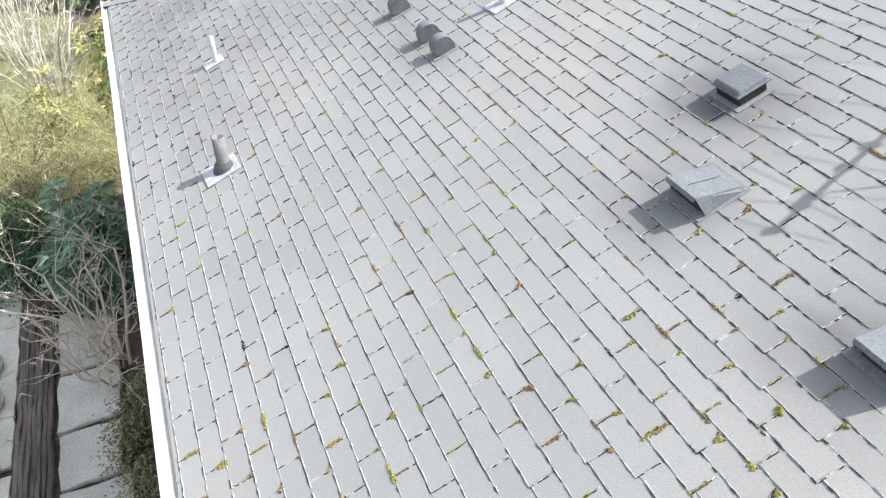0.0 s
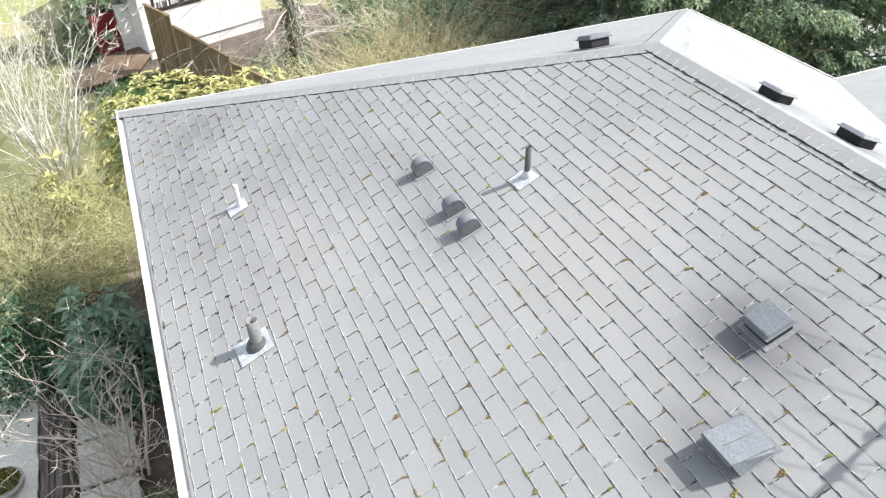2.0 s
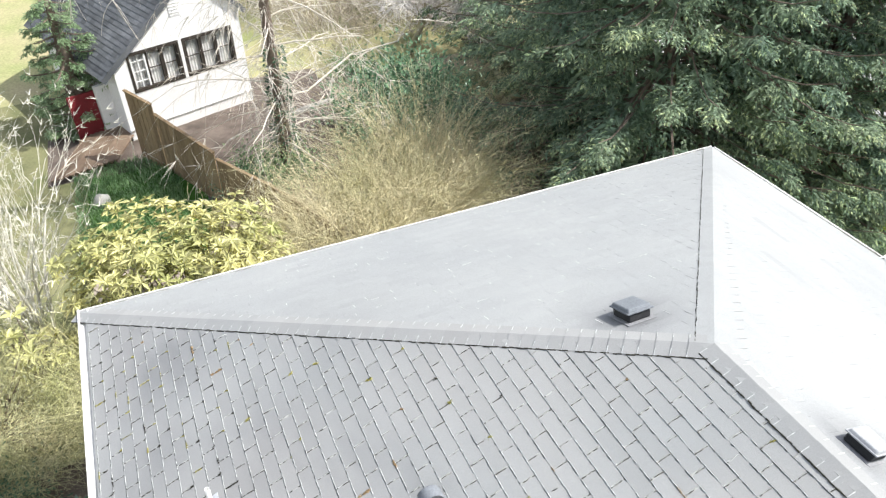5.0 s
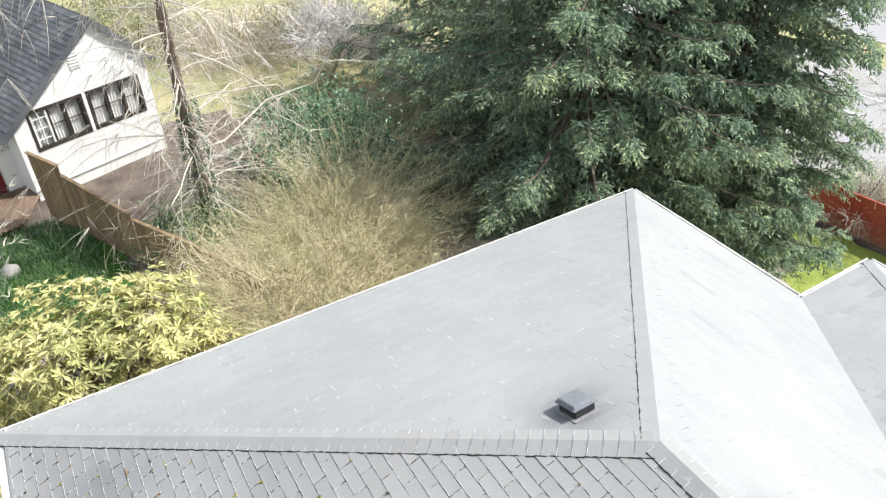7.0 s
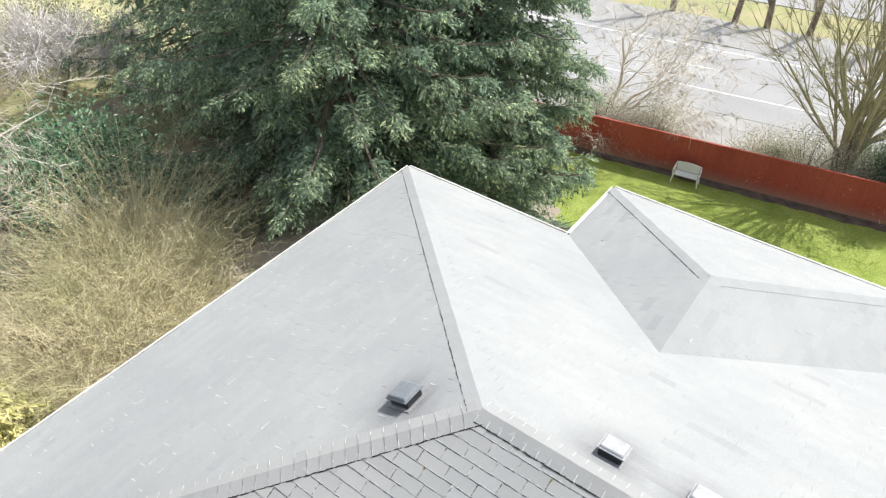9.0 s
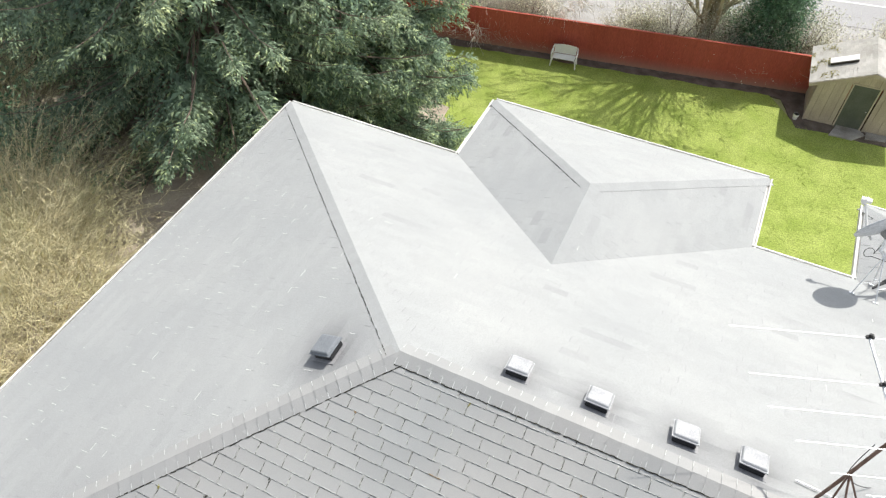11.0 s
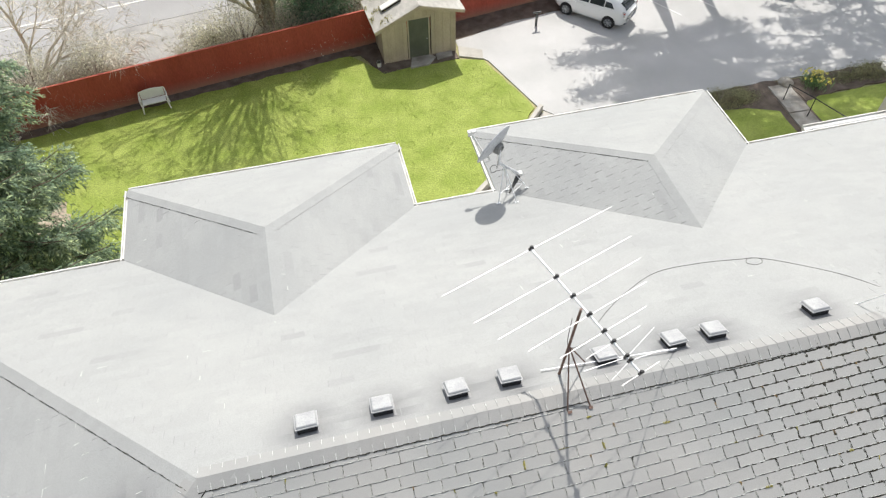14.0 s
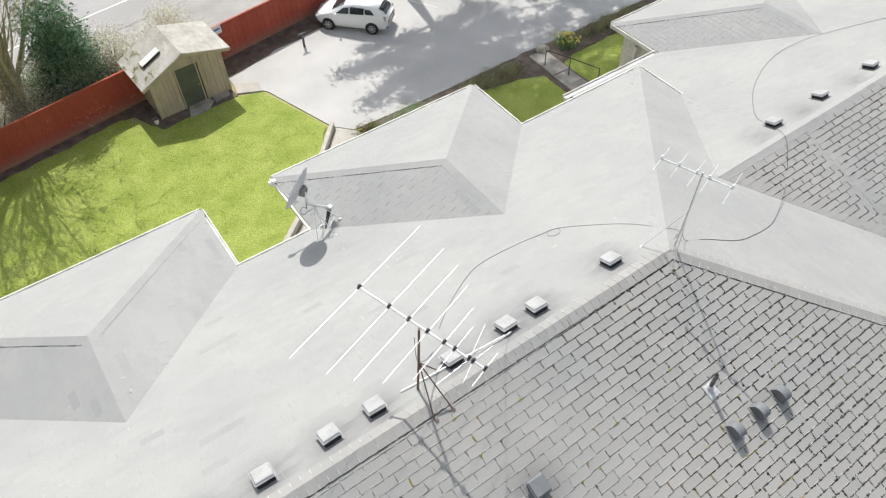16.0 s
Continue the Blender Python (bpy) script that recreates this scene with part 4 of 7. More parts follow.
def vent_pipe(x, y, r, h, m, label, plate=0.26):
    """An upright pipe through a flashing plate."""
    base = on_south(x, y)
    v = thing("vent_pipe", label, "vent pipe", Matrix.Translation(base.translation), group="vent pipes")
    tilt = base.to_3x3().to_4x4()
    f = part("flashing", rounded(plate, plate * 1.15, 0.007, 0.003, (0, 0, 0.008), 1), M_LEAD, v, "pale metal flashing plate")
    f.matrix_basis = tilt @ pose(0, -0.03, 0, 0, 0, 4)
    g = Mesh()
    g.tube([(0, 0, -0.02), (0, 0, 0.045), (0, 0, 0.075)], [r * 1.9, r * 1.5, r * 1.08], 16)
    g.make("collar", M_LEAD if r < 0.04 else M_PIPEDARK, v)
    g = Mesh()
    n = 18
    ring = [(math.cos(2 * math.pi * k / n), math.sin(2 * math.pi * k / n)) for k in range(n)]
    for rr, z in ((r, 0.0), (r, h), (r * 0.82, h), (r * 0.82, h - 0.12)):
        g.v += [(rr * a, rr * b, z) for a, b in ring]
    g.d = [0.0] * len(g.v)
    for i in range(3):
        for k in range(n):
            g.f.append([i * n + k, i * n + (k + 1) % n, (i + 1) * n + (k + 1) % n, (i + 1) * n + k])
            g.m.append(0)
    g.f.append([3 * n + k for k in range(n)])
    g.m.append(1)
    g.make("pipe", [m, M_VENTDARK], v, smooth=True)


vent_pipe(-2.43, 1.56, 0.052, 0.30, M_PIPE, "stout grey vent pipe in a pale flashing", 0.27)
vent_pipe(-4.40, 1.82, 0.021, 0.27, M_WHITE, "thin white vent pipe in a pale flashing", 0.19)
vent_pipe(-2.44, 4.07, 0.026, 0.31, M_PIPEDARK, "thin dark vent pipe in a pale flashing", 0.19)
vent_pipe(4.13, 4.16, 0.028, 0.34, M_PIPEDARK, "thin dark vent pipe in a pale flashing", 0.17)


def yagi(name, label, tip, tail, spots, across, mast, feet, braces, m_mast, r_boom=0.013):
    """A television aerial: boom with cross rods, a mast and its stays."""
    a = thing(name, label, "antenna", Matrix.Translation(mast[0]))
    inv = Matrix.Translation(-Vector(mast[0]))
    tip, tail, across = Vector(tip), Vector(tail), Vector(across).normalized()
    g = Mesh()
    g.tube([tip, tail], r_boom, 8)
    boom = g.make("boom", M_ALU, a)
    boom.data.transform(inv)
    for s, half, bend in spots:
        c = tip.lerp(tail, s)
        g = Mesh()
        fwd = (tail - tip).normalized()
        g.tube([c - across * half + fwd * bend, c - across * half * 0.05, c + across * half * 0.05, c + across * half + fwd * bend], 0.0031, 6)
        rod = g.make("rod", M_ALU, a)
        rod.data.transform(inv)
        g = Mesh()
        g.box(*(c + Vector((0, 0, 0.012))), *((0.062, 0.024, 0.026) if m_mast is M_RUST else (0.05, 0.025, 0.025)), 0, Matrix.Rotation(math.atan2(across.y, across.x), 3, "Z"))
        g.box(*(c + Vector((0, 0, 0.034))), 0.03, 0.02, 0.03, 0)
        cl = g.make("clamp", M_BLACK if m_mast is M_RUST else M_ALU, a, "black plastic clamp" if m_mast is M_RUST else "")
        cl.data.transform(inv)
    g = Mesh()
    g.tube(mast, 0.016 if m_mast is M_RUST else 0.012, 8)
    mm = g.make("mast", m_mast, a)
    mm.data.transform(inv)
    for p, q, r in braces:
        g = Mesh()
        g.tube([p, q], r, 6)
        bb = g.make("brace", m_mast if 0.008 < r < 0.011 else M_ALU, a)
        bb.data.transform(inv)
    for p in feet:
        g = Mesh()
        g.box(*p, *((0.045, 0.03, 0.01) if m_mast is M_RUST else (0.04, 0.03, 0.01)), 0, pose(0, 0, 0, -math.degrees(math.atan(P1)) if p[1] > YR else math.degrees(math.atan(P1))).to_3x3())
        ff = g.make("foot", m_mast, a)
        ff.data.transform(inv)
    return a


def zn(y):
    return ZE + P1 * (YN - y)


def zs(y):
    return ZE + P1 * (y - YS)


foot1 = (0.92, 6.1, zn(6.1))
yagi("tv_antenna", "large aluminium television antenna on a rusty roof mast", (0.745, 6.91, 14.06), (1.31, 5.31, 13.92),
     [(0.0, 1.12, 0), (0.25, 1.02, 0), (0.41, 0.92, 0), (0.56, 0.76, 0), (0.69, 0.55, 0), (0.77, 0.34, 0), (0.88, 0.45, -0.10), (0.91, 0.28, 0.06), (1.0, 0.24, 0)],
     (0.946, 0.325, 0), [foot1, (0.95, 6.08, 13.3), (1.0, 6.09, 14.0)],
     [foot1, (1.10, 5.60, zs(5.60) + 0.01), (0.86, 5.60, zs(5.60) + 0.01), (1.3, 6.18, zn(6.18))],
     [((0.955, 6.08, 13.35), (1.28, 6.18, zn(6.18)), 0.009), ((0.955, 6.08, 13.35), (1.10, 5.60, zs(5.60)), 0.009), ((0.955, 6.08, 13.35), (0.84, 5.62, zs(5.62)), 0.009), ((0.74, 6.2, zn(6.2) + 0.03), (2.32, 6.05, zn(6.05) + 0.05), 0.0075), ((1.22, 5.5, 13.95), (2.3, 6.05, zn(6.05) + 0.03), 0.005)], M_RUST)
yagi("small_tv_antenna", "small five-rod television antenna on a pale mast", (4.816, 6.264, 14.28), (5.115, 5.391, 14.28),
     [(0.0, 0.25, 0), (0.25, 0.27, 0), (0.5, 0.28, 0), (0.68, 0.29, 0), (1.0, 0.32, 0)], (0.946, 0.325, 0),
     [(5.02, 5.80, ZR + 0.02), (5.0, 5.77, 13.6), (4.985, 5.755, 14.33)],
     [(5.02, 5.80, ZR + 0.03), (4.77, 5.58, zs(5.58) + 0.01), (4.75, 6.13, zn(6.13) + 0.01)],
     [((5.0, 5.77, 13.62), (4.77, 5.58, zs(5.58)), 0.007), ((5.0, 5.77, 13.62), (4.75, 6.13, zn(6.13)), 0.007)], M_MASTPALE, 0.011)


def dish():
    """A satellite dish on a small tripod at the edge of a wing."""
    base = Vector((1.86, 10.32, zn(10.32)))
    d = thing("satellite_dish", "grey oval satellite dish on a small roof tripod", "satellite dish", Matrix.Translation(base))
    c = Vector((1.575, 10.75, 12.03)) - base
    n = Vector((-0.56, 0.70, 0.34)).normalized()
    side = n.cross((0, 0, 1)).normalized()
    up = side.cross(n)
    R, rings, seg = 0.41, 6, 32
    g = Mesh()
    for o in (0.0, -0.008):
        for i in range(rings + 1):
            r = R * i / rings
            for k in range(seg):
                a = 2 * math.pi * k / seg
                g.v.append(tuple(c + side * (r * math.cos(a)) + up * (r * 0.92 * math.sin(a)) + n * (0.40 * r * r + o - 0.03)))
    g.d = [0.0] * len(g.v)
    off = (rings + 1) * seg
    for i in range(rings):
        for k in range(seg):
            q = [i * seg + k, i * seg + (k + 1) % seg, (i + 1) * seg + (k + 1) % seg, (i + 1) * seg + k]
            g.f += [q, [off + j for j in q[::-1]]]
            g.m += [0, 0]
    for k in range(seg):
        a, b = rings * seg + k, rings * seg + (k + 1) % seg
        g.f.append([a, b, off + b, off + a])
        g.m.append(0)
    g.make("reflector", M_DISH, d, smooth=True)
    back = c - n * 0.10
    low = c - up * R * 0.88
    head = low + n * 0.46 + up * 0.20
    g = Mesh()
    g.tube([low - n * 0.04, low + n * 0.10 + up * 0.01, head], 0.017, 8)
    arm = g.make("feed_arm", M_PLASTIC, d)
    g = Mesh()
    g.tube([head - up * 0.04, head + up * 0.07], [0.04, 0.032], 12)
    g.box(*(head + up * 0.03), 0.13, 0.06, 0.05)
    g.make("receiver_head", M_PLASTIC, arm, "pale receiver head")
    g = Mesh()
    g.box(*(back + n * 0.03), 0.14, 0.10, 0.15, 0, Matrix.Rotation(math.atan2(side.y, side.x), 3, "Z"))
    g.tube([back + side * 0.08, back - side * 0.08], 0.028, 8)
    g.tube([back - n * 0.03 + side * 0.05 - up * 0.06, back - n * 0.03 + side * 0.05 + up * 0.05], 0.012, 6)
    g.make("bracket", M_PIPE, d)
    neck = back + Vector((0.0, -0.01, -0.30))
    elbow = Vector((2.07, 10.80, 11.22)) - base
    g = Mesh()
    g.tube([back, back - Vector((0, 0, 0.18)), neck, neck.lerp(elbow, 0.5), elbow], 0.026, 10)
    g.make("mast", M_ALU, d)
    part("end_cap", rounded(0.09, 0.09, 0.07, 0.015, tuple(elbow - Vector((0, 0, 0.03)))), M_PLASTIC, d, "white mast end cap")
    feet = [Vector((x, y, (zn(y) if x < 1.68 else max(zn(y), ZE + P1 * (x - 1.68))) + 0.008)) - base for x, y in ((1.57, 10.38), (1.87, 10.30), (1.86, 10.78), (2.16, 10.62))]
    for p in feet:
        g = Mesh()
        g.tube([neck.lerp(elbow, 0.25 if p.x < 0.05 else 0.6), p], 0.008, 6)
        g.make("leg", M_ALU, d)
        g = Mesh()
        g.box(*p, 0.07, 0.05, 0.008, 0, pose(0, 0, 0, -21.8).to_3x3())
        g.make("foot", M_ALU, d)
    for p, q, k in ((feet[0], feet[2], 0.35), (feet[1], feet[3], 0.4), (feet[2], feet[3], 0.3)):
        g = Mesh()
        g.tube([neck.lerp(p, 1 - k * 0.6), elbow.lerp(q, 1 - k)], 0.006, 6)
        g.make("strut", M_ALU, d)
    g = Mesh()
    g.tube([elbow + Vector((-0.03, -0.02, -0.02)), elbow + Vector((-0.10, -0.10, -0.06)), elbow + Vector((-0.20, -0.24, -0.03)), elbow + Vector((-0.30, -0.38, -0.02))], [0.04, 0.036, 0.024, 0.014], 8)
    g.make("cable_boot", M_BLACK, d, "black cable sleeve")
    g = Mesh()
    loop_ = [neck + Vector((-0.10 + 0.06 * math.cos(t), -0.03, -0.08 + 0.09 * math.sin(t))) for t in [k * 0.7 for k in range(9)]]
    g.tube([back - Vector((0, 0, 0.1))] + loop_ + [elbow.lerp(neck, 0.5)], 0.005, 5)
    g.make("cable_loop", M_BLACK, d, "thin black cable")


dish()


def cable(pts, label, r=0.004):
    """A loose cable lying over the roof, through points, drawn as a smooth curve."""
    pts = [Vector(p) for p in pts]
    path = []
    for i in range(len(pts) - 1):
        p0, p1, p2, p3 = pts[max(i - 1, 0)], pts[i], pts[i + 1], pts[min(i + 2, len(pts) - 1)]
        for k in range(8):
            t = k / 8
            path.append(0.5 * ((2 * p1) + (p2 - p0) * t + (2 * p0 - 5 * p1 + 4 * p2 - p3) * t * t + (3 * p1 - p0 - 3 * p2 + p3) * t ** 3))
    path.append(pts[-1])
    g = Mesh()
    g.tube([p + Vector((0, 0, 0.008)) for p in path], r, 5)
    tagged(g.make("cable", M_CABLE, smooth=True), label, "cable", "cables on the roof")


def zl(y):
    return ZE2 + P2 * (YN2 - y)


def ze_(x):
    return ZE + P1 * (XE - x)


loop = [(4.25 + 0.11 * math.cos(a), 7.36 + 0.09 * math.sin(a)) for a in [math.pi * (0.2 + k * 0.4) for k in range(6)]]
cable([(5.0, 5.78, 13.2), (5.12, 5.9, 12.86), (5.36, 6.02, zn(6.02)), (5.07, 6.67, zn(6.67)), (4.6, 7.2, zn(7.2))] + [(x, y, zn(y)) for x, y in loop] + [(x, y, zn(y)) for x, y in ((4.1, 7.47), (3.54, 7.57), (2.89, 7.56), (2.23, 7.21), (1.8, 6.88), (1.4, 6.5))] + [(1.06, 6.28, 13.0), (1.02, 6.25, 13.6)], "thin dark aerial cable lying loose on shingles")
cable([(5.0, 5.78, 13.3), (5.35, 5.85, ze_(5.35) + 0.02), (5.77, 5.77, ze_(5.77)), (6.3, 5.58, ze_(6.3)), (6.75, 5.57, ze_(6.75)), (7.4, 5.65, ze_(7.4)), (8.06, 5.89, ze_(8.06) + 0.02), (8.74, 6.23, ZE2 + P2 * (6.23 - YS2)), (9.13, 6.53, ZE2 + P2 * (6.53 - YS2)), (9.5, 6.95, ZR2 + 0.03), (9.75, 7.5, zl(7.5)), (10.04, 7.92, zl(7.92)), (11.11, 8.68, zl(8.68)), (12.54, 9.22, zl(9.22)), (13.75, 9.15, zl(9.15) + 0.03), (15.6, 8.4, zl(8.4))], "dark aerial cable crossing two roofs")


# moss in the joints of the south slope
def tufts(name, m, chance, seed, label, size=1.0):
    """Moss cushions strung along slots and course joints; chance: how likely a slot at x, y holds one."""
    rng = random.Random(seed)
    g = Mesh()
    for mx, (j, u0, u1, v0, v1) in SOUTH_CELLS:
        p = mx @ Vector((u1, v0, 0))
        if not XW + (p.y - YS) + 0.3 < p.x < XE - (p.y - YS) - 0.3 or not YS + 0.1 < p.y < YR - 0.2:
            continue
        if rng.random() > chance(p.x, p.y) * max(0.0, 0.55 + 1.5 * noise.noise((p.x * 0.9, p.y * 0.9, seed))):
            continue
        h = v1 - v0
        style = rng.random()
        # the whole slot, its upper corner, or a run along the course below
        if style < 0.16:
            a, b = (u1, v0 + h * rng.uniform(0.0, 0.3)), (u1, v0 + h * rng.uniform(0.6, 1.0))
        elif style < 0.85:
            a, b = (u1, v1 - h * rng.uniform(0.1, 0.35)), (u1 + rng.uniform(-0.02, 0.02), v1)
        else:
            a, b = (u1 - rng.uniform(0.02, 0.08), v0), (u1 + rng.uniform(0.0, 0.06), v0)
        length = math.dist(a, b)
        fat = rng.uniform(0.5, 1.25) * (1.15 if 0.3 < style < 0.85 else 1.0)
        for _ in range(int(12 + length * 420)):
            k = rng.random()
            cu, cv = a[0] + (b[0] - a[0]) * k + rng.gauss(0, 0.0042) * fat, a[1] + (b[1] - a[1]) * k + rng.gauss(0, 0.0042) * fat
            r = rng.uniform(0.002, 0.0062) * size * fat
            q, turn = 5, rng.uniform(0, 1.2)
            ring = [Vector((cu + r * math.cos(6.283 * t / q + turn), cv + r * math.sin(6.283 * t / q + turn), 0.002)) for t in range(q)]
            top = Vector((cu + rng.gauss(0, 0.3) * r, cv + rng.gauss(0, 0.3) * r, 0.004 + r * rng.uniform(0.9, 1.8)))
            g.add([mx @ w for w in ring + [top]], [(t, (t + 1) % q, q) for t in range(q)])
    tagged(g.make(name, m, smooth=True), label, "moss", kind="stuff")


def near_start(x, y):
    """Thick round the lower middle of the slope, where it stays damp."""
    return smooth_step(-2.6, 0.4, x) * smooth_step(5.5, 3.0, x) * smooth_step(4.4, 2.8, y)


tufts("moss", M_MOSS, lambda x, y: 0.15 + 0.6 * near_start(x, y), 3, "green and yellow moss cushions in shingle joints", 1.25)
tufts("moss", M_MOSSBROWN, lambda x, y: 0.12 + 0.6 * near_start(x, y), 4, "rust-brown dry moss in shingle joints", 1.25)
tufts("moss", M_MOSS, lambda x, y: 0.6 * smooth_step(-3.0, -5.5, x) * smooth_step(2.8, 1.2, y), 5, "green moss in shingle joints", 0.9)
tufts("moss", M_MOSS_SHADE, lambda x, y: 0.10 + 0.42 * smooth_step(1.5, 3.0, x) + 1.7 * smooth_step(-2.6, -3.6, x) * smooth_step(2.6, 1.6, y), 6, "sparse dark moss in shingle joints", 0.8)
tufts("moss", M_MOSSBROWN, lambda x, y: 0.2 * smooth_step(1.5, 3.0, x), 7, "dry brown moss in shingle joints", 0.8)
VENT_MOSS = ((0.15, 3.78), (0.55, 3.66), (0.62, 3.95), (-0.05, 4.25), (0.2, 4.3), (1.55, 3.55), (4.05, 3.35), (4.5, 3.3), (4.95, 3.3), (4.2, 3.15), (4.7, 3.2), (0.98, 5.55), (-2.5, 3.3), (1.5, 4.2))
tufts("moss", M_MOSS, lambda x, y: 1.5 * (min((x - a) ** 2 + (y - b) ** 2 for a, b in VENT_MOSS) < 0.03), 8, "mossy debris round roof vents", 1.25)


# ---- plants ----
def unit(a):
    return a / np.maximum(np.linalg.norm(a, axis=-1, keepdims=True), 1e-9)


def leaf_mesh(name, P, D, L, W, m, parent=None, label="", fold=0.25, seed=1):
    """Many small leaves: P bases, D directions, L lengths, W widths; each a folded diamond."""
    rng = np.random.default_rng(seed)
    n = len(P)
    D = unit(D)
    S = unit(np.cross(D, rng.normal(size=(n, 3)) * 0.35 + [0, 0, 1.0]))
    U = np.cross(S, D)
    L, W = np.broadcast_to(L, n)[:, None], np.broadcast_to(W, n)[:, None]
    mid = P + D * L * 0.5
    v = np.stack([P, mid + S * W / 2 + U * W * fold, P + D * L - U * W * fold * 0.6, mid - S * W / 2 + U * W * fold], 1).reshape(-1, 3)
    me = bpy.data.meshes.new(name)
    me.from_pydata(v.tolist(), [], np.arange(4 * n).reshape(-1, 4).tolist())
    me.materials.append(m)
    ob = new(name, me)
    ob.parent = parent
    ob["kind"] = "stuff"
    if label:
        ob["label"] = label
    return ob


def stem_mesh(name, A, D, L, bend, W, m, parent=None, seg=4, seed=1, label=""):
    """Many thin stems: from A along D, L long, bending by bend; each a three-sided wand."""
    rng = np.random.default_rng(seed)
    n = len(A)
    D, L = unit(D), np.broadcast_to(L, n)[:, None]
    W = np.broadcast_to(W, n)[:, None]
    S = unit(np.cross(D, rng.normal(size=(n, 3))))
    T = unit(np.cross(D, S))
    rings = []
    for k in range(seg + 1):
        t = k / seg
        c = A + D * L * t + bend * L * t * t
        r = W * (1 - 0.75 * t)
        rings += [c + S * r, c - S * r * 0.5 + T * r * 0.87, c - S * r * 0.5 - T * r * 0.87]
    v = np.stack(rings, 1)
    per = 3 * (seg + 1)
    f = np.array([(3 * k + j, 3 * k + (j + 1) % 3, 3 * k + 3 + (j + 1) % 3, 3 * k + 3 + j) for k in range(seg) for j in range(3)])
    faces = (f[None] + (np.arange(n) * per)[:, None, None]).reshape(-1, 4)
    me = bpy.data.meshes.new(name)
    me.from_pydata(v.reshape(-1, 3).tolist(), [], faces.tolist())
    me.materials.append(m)
    ob = new(name, me)
    ob.parent = parent
    ob["kind"] = "stuff"
    if label:
        ob["label"] = label
    return ob


def plant(name, label, category, x, y, z, group=""):
    return thing(name, label, category, Matrix.Translation((x, y, z)), group)


def thicket(x, y, rx, ry, height, count, seed, m, label, width=0.006, name="bare_shrub", lean=(0, 0)):
    """A dense mound of thin bare arching stems with fine side shoots."""
    z = ground_z(x, y) - 0.1
    ob = plant(name, label, "shrub", x, y, z)
    rng = np.random.default_rng(seed)
    a, r = rng.uniform(0, 6.283, count), np.sqrt(rng.uniform(0, 1, count))
    q = np.stack([rx * r * np.cos(a), ry * r * np.sin(a)], 1)
    A = np.concatenate([q * 0.72, np.array([[ground_z(x + u * 0.72, y + w * 0.72) - z - 0.1] for u, w in q])], 1)
    D = np.concatenate([q / [rx, ry] * 0.55 + rng.normal(0, 0.36, (count, 2)), np.ones((count, 1))], 1)
    lump = np.array([0.75 + 0.5 * noise.noise((u * 0.8 + seed, w * 0.8, 0.3)) for u, w in q])
    L = height * np.sqrt(np.maximum(0.12, 1 - 0.8 * r ** 2)) * lump * rng.uniform(0.75, 1.12, count)
    bend = np.concatenate([q / [rx, ry] * 0.3 + rng.normal(0, 0.28, (count, 2)), -0.22 * np.ones((count, 1))], 1)
    stem_mesh("stem_tangle", A, D, L, bend, width * 0.9, m, ob, 3, seed)
    k = 8 if m in (M_STRAW, M_STRAWGREEN) and height > 2 else 3
    t = rng.uniform(0.3, 1.0, (count, k))
    Du = unit(D)
    P = (A[:, None] + Du[:, None] * (L[:, None] * t)[..., None] + bend[:, None] * (L[:, None] * t * t)[..., None]).reshape(-1, 3)
    D2 = np.repeat(Du, k, 0) * 0.35 + rng.normal(0, 0.75, (count * k, 3))
    D2[:, 2] += 0.05
    stem_mesh("shoot_tangle", P, D2, rng.uniform(0.18, 0.55, count * k) * min(1.0, height / 3), rng.normal(0, 0.42, (count * k, 3)), width * 0.55, m, ob, 2, seed + 1)
    return ob


def rosette_bush(x, y, rx, ry, z0, z1, count, leaf, m, label, seed, name="rhododendron", core=True):
    """A bush of leaf whorls over an uneven dome."""
    ob = plant(name, label, "shrub", x, y, z0)
    rng = np.random.default_rng(seed)
    d = unit(rng.normal(size=(count, 3)))
    d[:, 2] = np.abs(d[:, 2])
    lump = np.array([0.86 + 0.38 * noise.noise((u[0] * 2.3 + seed, u[1] * 2.3, u[2] * 2.3)) for u in d])
    k = lump * rng.uniform(0.72, 1.05, count)
    P = d * np.stack([rx * k, ry * k, (z1 - z0) * k], 1)
    per = 9
    az = rng.uniform(0, 6.283, (count, 1)) + np.arange(per) * 6.283 / per
    axis = unit(d + [0, 0, 0.7] + rng.normal(0, 0.25, (count, 3)))
    s = unit(np.cross(axis, [0.3, 0.5, 0.81]))
    u = np.cross(axis, s)
    out = s[:, None] * np.cos(az)[..., None] + u[:, None] * np.sin(az)[..., None]
    D = (out + axis[:, None] * rng.uniform(-0.35, 0.55, (count, per, 1))).reshape(-1, 3)
    leaf_mesh("foliage", np.repeat(P, per, 0), D, rng.uniform(0.7, 1.2, count * per) * leaf, rng.uniform(0.26, 0.36, count * per) * leaf, m, ob, seed=seed)
    g = Mesh()
    for i in range(0, count, max(1, count // 60)):
        g.tube([(P[i][0] * 0.1, P[i][1] * 0.1, -0.1), (P[i][0] * 0.55, P[i][1] * 0.55, P[i][2] * 0.45), tuple(P[i])], [0.03, 0.018, 0.006], 5, caps=False)
    g.make("branchwork", M_BARK, ob)["kind"] = "stuff"
    return ob


